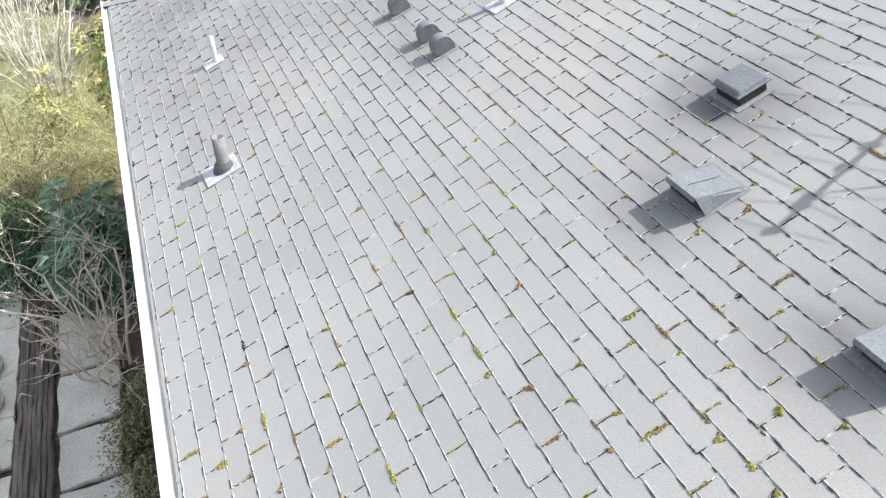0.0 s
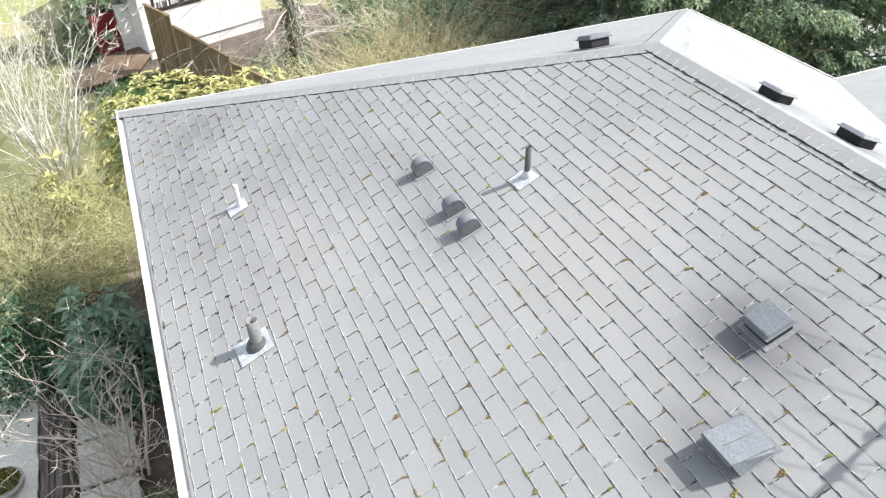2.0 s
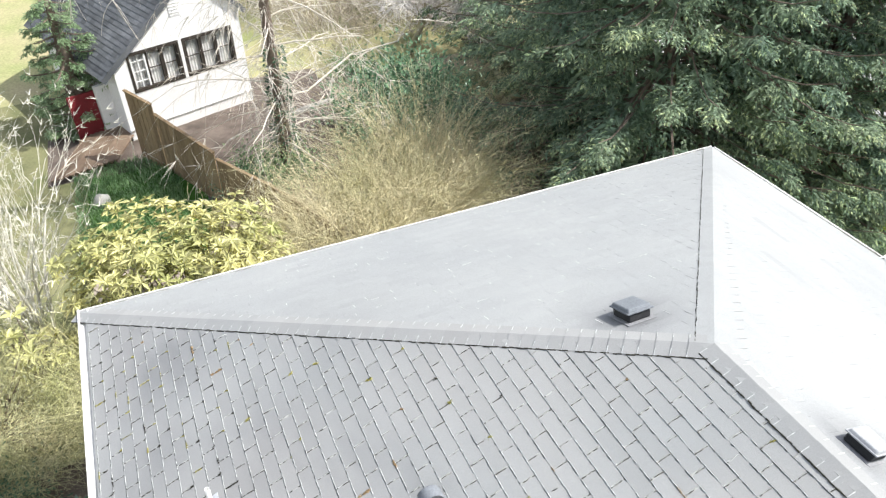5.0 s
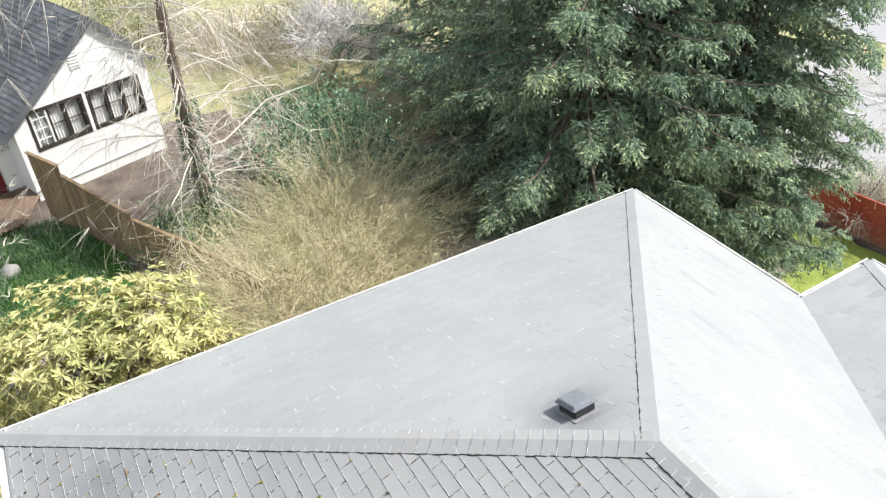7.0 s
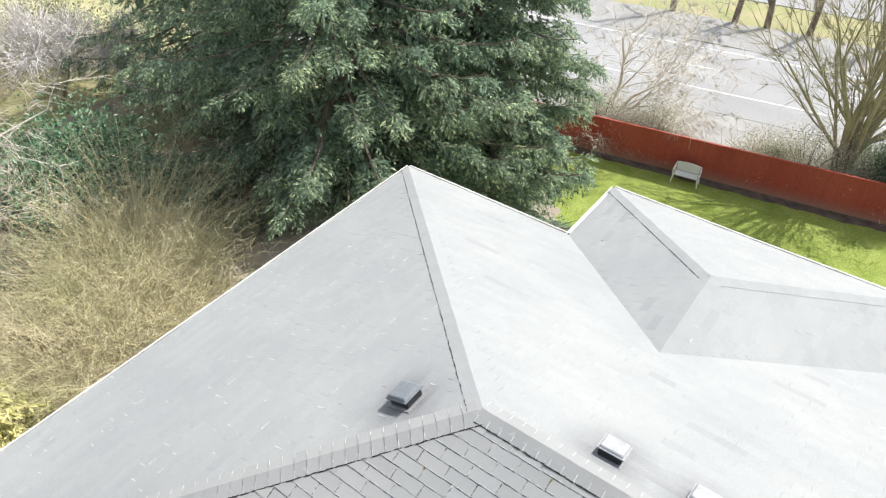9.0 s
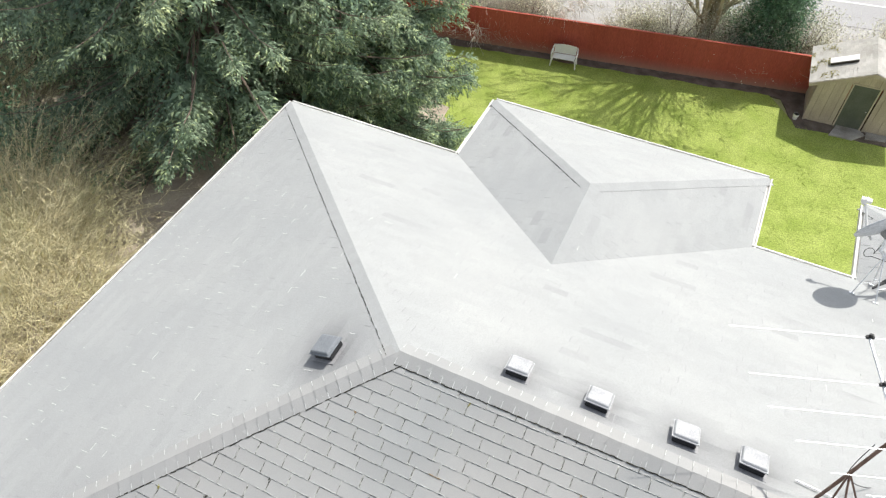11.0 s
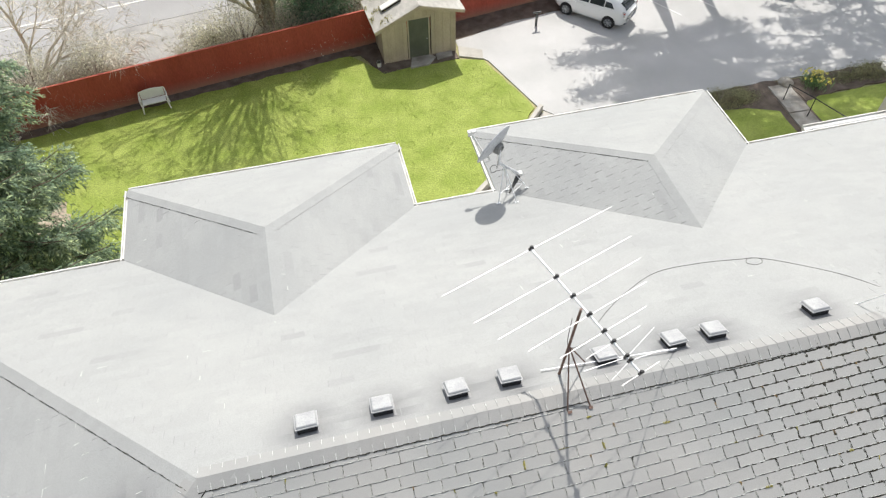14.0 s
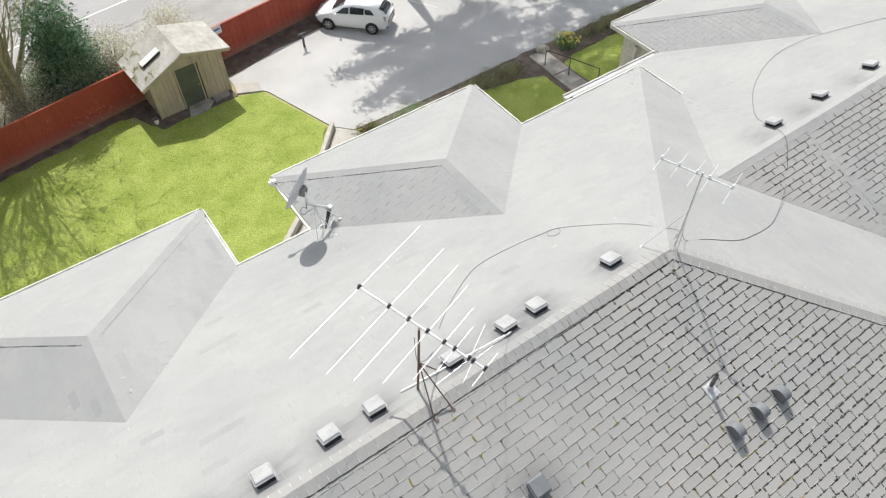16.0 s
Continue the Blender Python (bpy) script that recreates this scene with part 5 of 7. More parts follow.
def leaf_clump(x, y, rx, ry, z0, z1, count, leaf, m, label, seed, name="shrub", category="shrub"):
    """A loose evergreen mass of small leaves in clusters."""
    ob = plant(name, label, category, x, y, z0)
    rng = np.random.default_rng(seed)
    nc = max(20, count // 60)
    d = unit(rng.normal(size=(nc, 3)))
    d[:, 2] = np.abs(d[:, 2])
    C = d * np.stack([rx * np.ones(nc), ry * np.ones(nc), (z1 - z0) * np.ones(nc)], 1) * rng.uniform(0.35, 1.0, (nc, 1)) ** 0.5
    pick = rng.integers(0, nc, count)
    spread = min(rx, ry, z1 - z0) * 0.28
    P = C[pick] + rng.normal(0, spread, (count, 3)) * [1, 1, 0.7]
    P[:, 2] = np.maximum(P[:, 2], 0.02)
    D = unit(P - C[pick]) + rng.normal(0, 0.5, (count, 3))
    leaf_mesh("foliage", P, D, rng.uniform(0.6, 1.3, count) * leaf, rng.uniform(0.4, 0.6, count) * leaf, m, ob, seed=seed)
    g = Mesh()
    for i in range(0, nc, max(1, nc // 25)):
        g.tube([(0, 0, -0.1), tuple(C[i] * 0.5 + [0, 0, 0.05]), tuple(C[i])], [0.03, 0.018, 0.005], 5, caps=False)
    g.make("branchwork", M_BARK, ob)["kind"] = "stuff"
    return ob


def branch(g, rng, p, d, length, r, depth, spread, kids, droop=0.0, tips=None, crook=0.1, forks=None):
    """Tubes that fork, the forks in a mesh of their own where one is given; gathers the tips."""
    steps = 4
    pts, rad, q = [p], [r], Vector(d)
    for i in range(steps):
        q = (q + Vector((rng.gauss(0, crook), rng.gauss(0, crook), rng.gauss(0, crook * 0.8) - droop))).normalized()
        pts.append(pts[-1] + q * (length / steps))
        rad.append(r * (1 - 0.55 * (i + 1) / steps))
    g.tube(pts, rad, 7 if r > 0.06 else 5 if r > 0.02 else 3, caps=False)
    if depth == 0:
        if tips is not None:
            tips.append((pts[-1], q))
        return
    for i in range(kids):
        k = 1 + i * (steps - 1) / max(1, kids - 1) if kids > 1 else steps
        k = min(steps, int(round(k + rng.uniform(-0.4, 0.4))))
        side = Vector((rng.gauss(0, 1), rng.gauss(0, 1), rng.gauss(0, 0.6))).normalized()
        nd = (q + side * spread * rng.uniform(0.7, 1.3)).normalized()
        branch(forks or g, rng, pts[k], nd, length * rng.uniform(0.5, 0.75), rad[k] * 0.62, depth - 1, spread, kids, droop, tips, crook)


def bare_tree(x, y, label, seed, trunks, depth, kids, spread, m, mtwig=None, z=None, droop=0.0, twig=0.5, per_tip=0, tw=0.003, name="bare_tree", crook=0.1):
    """A leafless tree; trunks: (direction, length, radius) of each stem."""
    z = ground_z(x, y) - 0.1 if z is None else z
    ob = plant(name, label, "tree", x, y, z)
    rng = random.Random(seed)
    tips = []
    forks = Mesh()
    for i, (d, length, r) in enumerate(trunks):
        g = Mesh()
        branch(g, rng, Vector((0.1 * math.cos(2.4 * i), 0.1 * math.sin(2.4 * i), 0)) * (len(trunks) > 1), Vector(d).normalized(), length, r, depth, spread, kids, droop, tips, crook, forks)
        g.make("trunk" if i == 0 else "stem", m, ob, smooth=True)
    forks.make("branchwork", m, ob, smooth=True)["kind"] = "stuff"
    if per_tip and tips:
        nr = np.random.default_rng(seed)
        P = np.repeat(np.array([tuple(p) for p, q in tips]), per_tip, 0)
        D = np.repeat(np.array([tuple(q) for p, q in tips]), per_tip, 0) + nr.normal(0, 0.6, (len(P), 3))
        stem_mesh("twig_spray", P, D, nr.uniform(0.4, 1.2, len(P)) * twig, nr.normal(0, 0.2, (len(P), 3)) - [0, 0, droop], tw, mtwig or m, ob, 2, seed)
    return ob


def conifer(x, y, height, radius, limbs, seed, label, z=None, low=0.02, boughs=13, mats=None, fingers=11, taper=0.6):
    """A big spruce: trunk, sagging limbs, layered fans of finger-like needle shoots with paler tips."""
    m1, m2 = mats or (M_NEEDLE, M_NEEDLETIP)
    z = ground_z(x, y) - 0.2 if z is None else z
    ob = plant("conifer", label, "tree", x, y, z)
    g = Mesh()
    g.tube([(0, 0, 0), (0.05, 0, height * 0.3), (0, 0.05, height * 0.7), (0, 0, height)], [0.38, 0.3, 0.15, 0.02], 12)
    g.make("trunk", M_BARK, ob)
    g = Mesh()
    rng = np.random.default_rng(seed)
    size = min(1.0, radius / 4)
    P1_, D1_, L1_, T_, TD_, TL_, core_p, core_d = [], [], [], [], [], [], [], []
    up = np.array([0, 0, 1.0])
    for i in range(limbs):
        h = height * (low + (0.97 - low) * (i / limbs) ** 1.3)
        a = i * 2.39996 + rng.normal(0, 0.25)
        L = radius * min(1.0, 0.66 + 1.6 * h / height) * (1 - h / height) ** taper * rng.uniform(0.62, 1.02) + 0.3
        out = np.array([math.cos(a), math.sin(a), 0.0])
        side = np.array([-math.sin(a), math.cos(a), 0.0])
        sag = rng.uniform(0.22, 0.5)
        fresh = rng.uniform(0.25, 0.9)

        def at(s):
            s = np.asarray(s)[..., None]
            return np.array([0, 0, h]) + out * L * s + up * L * (0.12 * s - sag * s ** 1.6 + 0.22 * s ** 4)
        ss = np.linspace(0, 1, 7)
        g.tube([tuple(p) for p in at(ss)], [0.05 * (1 - 0.85 * s) * (L / radius + 0.3) for s in ss], 4, caps=False)
        q = int(26 * (0.4 + L / radius))
        core_p.append(at(rng.uniform(0.12, 0.72, q)) + rng.normal(0, 0.22, (q, 3)) * size - up * 0.18 * size)
        core_d.append(out * 0.6 + side * rng.normal(0, 0.8, (q, 1)) + rng.normal(0, 0.35, (q, 3)) - up * 0.5)
        n = max(4, int(boughs * (0.35 + L / radius)))
        s = np.sort(rng.uniform(0.3, 1.0, n) ** 0.8)
        c = at(s)
        sgn = np.where(np.arange(n) % 2, -1.0, 1.0)[:, None]
        tl = np.minimum((0.45 + 1.3 * (1 - s) * L / radius) * rng.uniform(0.75, 1.25, n), 1.4) * size
        td = unit(out * 0.8 + side * sgn * (0.25 + 0.85 * (1 - s))[:, None] + rng.normal(0, 0.14, (n, 3)) - up * rng.uniform(0.1, 0.4, (n, 1)))
        # fingers along each bough, on both sides, shorter towards its end
        f = (np.arange(fingers) + 0.5) / fingers
        t = np.clip(f[None] + rng.normal(0, 0.04, (n, fingers)), 0, 1)
        base = c[:, None] + td[:, None] * (tl[:, None] * t)[..., None] - up * (0.22 * tl[:, None] * t * t)[..., None]
        flat = unit(np.cross(td, up))[:, None] * np.where(np.arange(fingers) % 2, 1.0, -1.0)[None, :, None]
        fl = (0.13 + 0.34 * (1 - t) * np.minimum(1, tl[:, None])) * rng.uniform(0.75, 1.2, t.shape) * (0.5 + 0.5 * size)
        fd = unit(td[:, None] * 0.85 + flat * (0.35 + 0.55 * (1 - t))[..., None] + rng.normal(0, 0.16, (n, fingers, 3)) - up * 0.12)
        # each finger carries needle blades, the last one or two fresh
        k = 4
        for j in range(k):
            u = j / k
            p = (base + fd * (fl * u)[..., None] - up * (0.12 * fl * u * u)[..., None]).reshape(-1, 3)
            d = (fd + rng.normal(0, 0.34, fd.shape) - up * 0.08).reshape(-1, 3)
            ln = (fl / k * 1.5 + 0.045).reshape(-1) * rng.uniform(0.85, 1.15, len(p))
            tip = (rng.random(len(p)) < fresh * (0.15 + 0.75 * u) * np.repeat(s, fingers)) & (j > 1)
            P1_.append(p[~tip]); D1_.append(d[~tip]); L1_.append(ln[~tip])
            T_.append(p[tip]); TD_.append(d[tip]); TL_.append(ln[tip])
    g.make("limb_tangle", M_BARK, ob)["kind"] = "stuff"
    inner = np.concatenate(core_p)
    leaf_mesh("inner_foliage", inner, np.concatenate(core_d), rng.uniform(0.25, 0.5, len(inner)) * size, rng.uniform(0.10, 0.17, len(inner)) * size, m1, ob, seed=seed + 2, label="dense inner twigs and needles")
    leaf_mesh("needle_foliage", np.concatenate(P1_), np.concatenate(D1_), np.concatenate(L1_), np.concatenate(L1_) * 0.34, m1, ob, seed=seed, label="dark green needle shoots", fold=0.4)
    leaf_mesh("young_foliage", np.concatenate(T_), np.concatenate(TD_), np.concatenate(TL_), np.concatenate(TL_) * 0.34, m2, ob, seed=seed + 1, label="paler blue-green shoot tips", fold=0.4)
    return ob


# west: conifers, thicket, rhododendron, bare trees
conifer(-13.9, 14.9, 12.0, 7.3, 300, 11, "tall dark spruce with drooping boughs beside the building", z=3.5, boughs=15, fingers=13, taper=0.42)
conifer(-12.1, 18.8, 16.0, 4.2, 270, 12, "dark spruce with boughs down to the lawn", z=-0.1, boughs=14, fingers=13, taper=0.26)
conifer(-16.5, 21.5, 13.0, 6.5, 110, 13, "tall dark spruce behind other spruces", z=2.0, boughs=11, fingers=9, taper=0.45)
conifer(-20.9, 16.2, 9.2, 6.2, 160, 14, "dark spruce standing back in the garden", z=4.5, boughs=12, fingers=10, taper=0.5)
conifer(-23.4, 0.2, 4.6, 1.3, 70, 15, "young fresh green conifer beside the cottage", low=0.1, boughs=9, mats=(M_YOUNG, M_YOUNG), fingers=9)

thicket(-12.9, 6.1, 2.8, 3.1, 3.8, 1500, 21, M_STRAW, "straw-coloured bare arching shrub mound", 0.0075)
thicket(-14.5, 8.3, 1.7, 1.5, 4.8, 950, 25, M_STRAW, "tall straw-coloured bare shrub mound beside spruces", 0.0075)
leaf_clump(-17.3, 4.1, 1.3, 0.8, 5.9, 7.0, 3200, 0.09, M_IVY, "glossy dark green laurel bush behind the timber fence", 43)
thicket(-9.9, -1.6, 1.9, 1.7, 3.0, 900, 22, M_STRAWGREEN, "straw-coloured bare twiggy shrub near the eave")
thicket(-9.6, 1.1, 0.7, 1.2, 3.1, 260, 26, M_STRAWGREEN, "straw-coloured bare stems under the eave")
rosette_bush(-11.8, 1.9, 1.9, 2.45, 6.9, 10.1, 1150, 0.2, M_RHODO, "yellow-green rhododendron with drooping leaf whorls", 31)
leaf_clump(-10.1, -1.5, 1.5, 1.4, 7.2, 9.0, 2600, 0.07, M_OLIVE, "olive-green leaves among straw stems", 38)
rosette_bush(-10.95, -0.66, 0.6, 0.6, 6.9, 9.3, 40, 0.25, M_RHODO, "sparse yellow-green rhododendron among bare stems", 32)
rosette_bush(-6.5, -0.30, 1.0, 0.72, 7.25, 9.0, 150, 0.27, M_RHODODARK, "dark blue-green rhododendron beside the gutter", 33)
leaf_clump(-7.7, -1.75, 1.35, 1.1, 7.2, 8.1, 12000, 0.065, M_IVY, "dense dark ivy mound", 41, "ivy_mound", "ivy")
bare_tree(-4.75, -0.15, "tall crooked bare azalea with tan twigs beside the gutter", 51, [((0.30 * math.cos(k * 1.05) + 0.03, 0.26 * math.sin(k * 1.05) - 0.12, 1), 1.6, 0.026) for k in range(7)], 2, 4, 0.7, M_TANBARK, z=7.25, per_tip=4, twig=0.12, tw=0.0045, name="azalea", crook=0.26)
bare_tree(-4.45, -0.3, "thin bare azalea arching over patio slabs", 52, [((0.55 * math.cos(k * 1.1 + 3.2), -0.9 + 0.3 * math.sin(k * 2.7), 0.9), 1.25, 0.022) for k in range(4)], 2, 3, 0.8, M_TANBARK, z=7.25, per_tip=2, twig=0.16, tw=0.0065, name="azalea", crook=0.26)
leaf_clump(-3.3, 0.05, 1.0, 0.35, 7.25, 7.8, 2600, 0.05, M_OLIVE, "low olive-green shrub along the house wall", 42)
bare_tree(-12.8, -0.85, "pale lichened bare tree with many upright coral-like twigs", 53, [((0.30 * math.cos(k * 0.66), 0.24 * math.sin(k * 0.66) - 0.06, 1), 2.7, 0.042) for k in range(9)], 3, 4, 0.34, M_LICHENBARK, z=6.6, per_tip=3, twig=0.2, tw=0.008, crook=0.13)
tall = plant("bare_tree", "tall bare tree with thin hanging pale branches", "tree", -17.9, 5.35, 6.0)
g = Mesh()
g.tube([(0, 0, 0), (0.05, 0, 0.4), (0.25, -0.05, 3.0), (0.6, -0.1, 6.0), (1.0, -0.1, 10.0), (1.2, 0, 13.0)], [0.33, 0.21, 0.15, 0.115, 0.075, 0.03], 12)
g.make("trunk", M_BARK, tall, smooth=True)
rr = random.Random(54)
LONG_LIMB = [(-17.7, 5.4, 8.7), (-18.5, 6.3, 8.35), (-19.4, 7.9, 8.8), (-19.45, 9.4, 8.95), (-19.15, 10.1, 10.2), (-18.4, 10.8, 11.2)]
tips = []
g = Mesh()
g.tube([Vector(p) - Vector((-17.9, 5.35, 6.0)) for p in LONG_LIMB], [0.034, 0.03, 0.026, 0.02, 0.014, 0.007], 7)
g.make("limb", M_PALEBARK, tall, smooth=True)
for i in range(7):
    g = Mesh()
    q = Vector(LONG_LIMB[1 + i % 4]).lerp(Vector(LONG_LIMB[2 + i % 4]), 0.3 + 0.1 * (i % 3)) - Vector((-17.9, 5.35, 6.0))
    branch(g, rr, q, Vector((rr.gauss(0, 0.6), rr.gauss(0.3, 0.6), rr.gauss(0.1, 0.5))).normalized(), rr.uniform(0.8, 1.6), 0.014, 1, 0.7, 3, 0.08, tips)
    g.make("limb", M_PALEBARK, tall, smooth=True)
for i in range(38):
    h = 1.4 + 9.5 * i / 38
    g = Mesh()
    an = i * 2.4 + rr.uniform(-0.4, 0.4)
    c0 = Vector((0.25 * h / 3 if h < 3 else 0.25 + (h - 3) * 0.11, -0.07, h))
    branch(g, rr, c0, Vector((math.cos(an), math.sin(an), 0.25)).normalized(), rr.uniform(1.2, 2.9), 0.026, 2, 0.7, 3, 0.09, tips)
    g.make("limb", M_PALEBARK, tall, smooth=True)
nr = np.random.default_rng(54)
hh = nr.uniform(0, 1, 1500) ** 1.7 * 4.2
aa = nr.uniform(0, 6.283, 1500)
rad = 0.21 + nr.uniform(0, 0.25, 1500) * (1 - hh / 4.6)
P = np.stack([np.interp(hh, [0, 3, 6], [0, 0.25, 0.6]) + rad * np.cos(aa), rad * np.sin(aa), hh], 1)
leaf_mesh("ivy_cover", P, np.stack([np.cos(aa), np.sin(aa), nr.normal(0, 0.5, 1500)], 1), 0.09, 0.07, M_IVY, tall, "dark ivy climbing the trunk", seed=57)
tp, td_ = np.repeat(np.array([tuple(p) for p, q in tips]), 4, 0), np.repeat(np.array([tuple(q) for p, q in tips]), 4, 0)
vh, va = nr.uniform(0.5, 9.0, 560), nr.uniform(0, 6.283, 560)
vp = np.stack([np.interp(vh, [0, 3, 6, 10], [0, 0.25, 0.6, 1.0]) + 0.15 * np.cos(va), 0.15 * np.sin(va) - 0.07, vh], 1)
stem_mesh("hanging_vine", vp, np.stack([np.cos(va) * 0.5, np.sin(va) * 0.5, nr.uniform(-0.2, 0.5, 560)], 1), nr.uniform(0.4, 1.6, 560), nr.normal(0, 0.3, (560, 3)) - [0, 0, 0.55], 0.008, M_PALEBARK, tall, 5, 58, "pale dead vines")
stem_mesh("twig_spray", tp, td_ + nr.normal(0, 0.5, tp.shape), nr.uniform(0.3, 0.9, len(tp)), nr.normal(0, 0.15, tp.shape) - [0, 0, 0.3], 0.0075, M_PALEBARK, tall, 4, 55)
bare_tree(-24.6, 11.8, "grey budding bare tree with a rounded crown", 55, [((0.1, 0, 1), 2.1, 0.15)], 4, 4, 0.85, M_GREYBARK, M_GREYTWIG, per_tip=10, twig=0.9, tw=0.012)
thicket(-28.5, 12.5, 3.0, 2.6, 4.0, 420, 36, M_BROWNSTEM, "brown twiggy bare shrub at the garden end", 0.009)
leaf_clump(-19.4, 9.6, 2.1, 2.0, 6.0, 8.2, 8000, 0.17, M_LAUREL, "dense dark green laurel shrub", 43)
leaf_clump(-17.0, 9.0, 1.6, 1.8, 6.0, 8.3, 6500, 0.17, M_LAUREL, "dense dark green laurel shrub", 44)
leaf_clump(-17.6, 4.9, 1.2, 1.2, 6.1, 7.3, 5000, 0.09, M_SHRUB, "ivy-green ground cover beside a timber fence", 45)
leaf_clump(-23.6, 9.2, 0.9, 0.8, 5.9, 7.2, 2500, 0.09, M_SHRUB, "rounded green shrub in the far garden", 46)
thicket(-27.5, 9.6, 2.0, 1.6, 2.4, 260, 27, M_BROWNSTEM, "brown twiggy bare shrub in the far garden", 0.007)
thicket(-30.5, 9.8, 3.0, 3.0, 4.5, 600, 28, M_BROWNSTEM, "tall brown bare shrub behind the cottage", 0.009)
thicket(-23.5, 15.8, 2.4, 2.0, 3.5, 450, 29, M_STRAW, "tawny bare shrub beside spruces", 0.007)
leaf_clump(-29.0, 13.5, 3.0, 2.5, 5.5, 9.0, 7000, 0.14, M_OLIVE, "olive evergreen mass at the garden's end", 47)
leaf_clump(-33.0, 6.5, 3.0, 2.5, 5.5, 9.5, 7000, 0.14, M_OLIVE, "olive evergreen mass at the garden's end", 48)
thicket(-27.5, 16.0, 3.0, 2.5, 3.0, 500, 23, M_BROWNSTEM, "brown bare shrub in the far garden", 0.008)
thicket(-20.0, 12.5, 1.6, 1.4, 2.6, 350, 24, M_STRAW, "golden bare shrub behind laurels", 0.007)


# ---- the cottage to the west ----
def cottage():
    o = Vector((-23.2, 5.45, 5.95))
    d = Vector((1.56, -4.35, 0)).normalized()
    n = Vector((4.35, 1.56, 0)).normalized()
    W, H, PK, DEP, XP, HR, HL = 4.25, 2.55, 4.80, 6.0, 1.33, 3.42, 2.59
    m = Matrix((d, -n, Vector((0, 0, 1)))).transposed().to_4x4()
    m.translation = o
    # local: x along the gable wall to the left, y into the house, z up
    h = thing("cottage", "small white stucco cottage with dark shingled gable roof", "cottage", m)
    t = 0.16
    w0, w1, wz0, wz1, mid = 0.33, 3.80, 1.70, 2.92, 2.10
    def wall(name, pts, y0, y1):
        g = Mesh()
        k = len(pts)
        g.add([(x, y0, z) for x, z in pts] + [(x, y1, z) for x, z in pts], [tuple(range(k)), tuple(range(2 * k - 1, k - 1, -1))] + [(i, k + i, k + (i + 1) % k, (i + 1) % k) for i in range(k)])
        return g.make(name, M_COTTAGE, h)
    wall("wall", [(0, -0.4), (W, -0.4), (W, wz0), (0, wz0)], 0, t)
    wall("wall", [(0, wz0), (w0, wz0), (w0, wz1), (0, wz1)], 0, t)
    wall("wall", [(w1, wz0), (W, wz0), (W, HL), (w1, wz1)], 0, t)
    wall("wall", [(0, wz1), (w1, wz1), (XP, PK), (0, HR)], 0, t)
    wall("wall", [(mid - 0.05, wz0), (mid + 0.05, wz0), (mid + 0.05, wz1), (mid - 0.05, wz1)], -0.015, t + 0.01)
    for x, hw in ((0, HR), (W - t, HL)):
        g = Mesh()
        g.box(x + t / 2, DEP / 2, hw / 2 - 0.2, t, DEP - 2 * t - 0.01, hw + 0.36)
        g.make("wall", M_COTTAGE, h)
    g = Mesh()
    g.add([(0, DEP - t, -0.4), (W, DEP - t, -0.4), (W, DEP - t, HL), (XP, DEP - t, PK), (0, DEP - t, HR), (0, DEP, -0.4), (W, DEP, -0.4), (W, DEP, HL), (XP, DEP, PK), (0, DEP, HR)], [(0, 1, 2, 3, 4), (9, 8, 7, 6, 5), (0, 5, 6, 1), (1, 6, 7, 2), (4, 9, 5, 0)])
    g.make("wall", M_COTTAGE, h)
    # skirting ledge of the plinth
    g = Mesh()
    g.box(W / 2, -0.02, 0.62, W + 0.02, 0.04, 0.04)
    g.make("ledge", M_COTTAGE, h)
    # two banks of windows with dark frames, curtains within
    for a, b in ((w0, mid - 0.05), (mid + 0.05, w1)):
        win = thing("window", "", "")
        for key in ("label", "category"):
            if key in win:
                del win[key]
        win.parent = h
        g = Mesh()
        for z in (wz0 + 0.05, wz1 - 0.05):
            g.box((a + b) / 2, 0.03, z, b - a, 0.09, 0.10)
        for x in (a + 0.04, b - 0.04):
            g.box(x, 0.03, (wz0 + wz1) / 2, 0.08, 0.09, wz1 - wz0 - 0.2)
        g.make("window_frame", M_DARKFRAME, win, "dark timber window frame")
        k = 3
        for i in range(k):
            x0, x1 = a + 0.08 + (b - a - 0.16) * i / k, a + 0.08 + (b - a - 0.16) * (i + 1) / k
            g = Mesh()
            for x in (x0 + 0.03, x1 - 0.03):
                g.box(x, 0.05, (wz0 + wz1) / 2, 0.05, 0.05, wz1 - wz0 - 0.2)
            white = i == k - 1 and b > 3
            for j in (1, 2, 3) if white else (2,):
                g.box((x0 + x1) / 2, 0.05, wz0 + (wz1 - wz0) * j / 4, x1 - x0 - 0.1, 0.03, 0.022)
            if white:
                g.box((x0 + x1) / 2, 0.05, (wz0 + wz1) / 2, 0.03, 0.03, wz1 - wz0 - 0.2)
            g.make("sash", M_COTTAGE if white else M_DARKFRAME, win, "white sash bars" if white else "dark sash bars")
            g = Mesh()
            g.box((x0 + x1) / 2, 0.09, (wz0 + wz1) / 2, x1 - x0, 0.006, wz1 - wz0 - 0.12)
            g.make("pane", M_GLASSPANE, win, "clear window pane").visible_shadow = False
            g = Mesh()
            nf = 9
            cw = (x1 - x0) * (0.78 if not white else 0.9)
            xc = (x0 + x1) / 2
            pts = [(xc - cw / 2 + cw * q / nf, 0.115 + (0.025 if q % 2 else 0.0)) for q in range(nf + 1)]
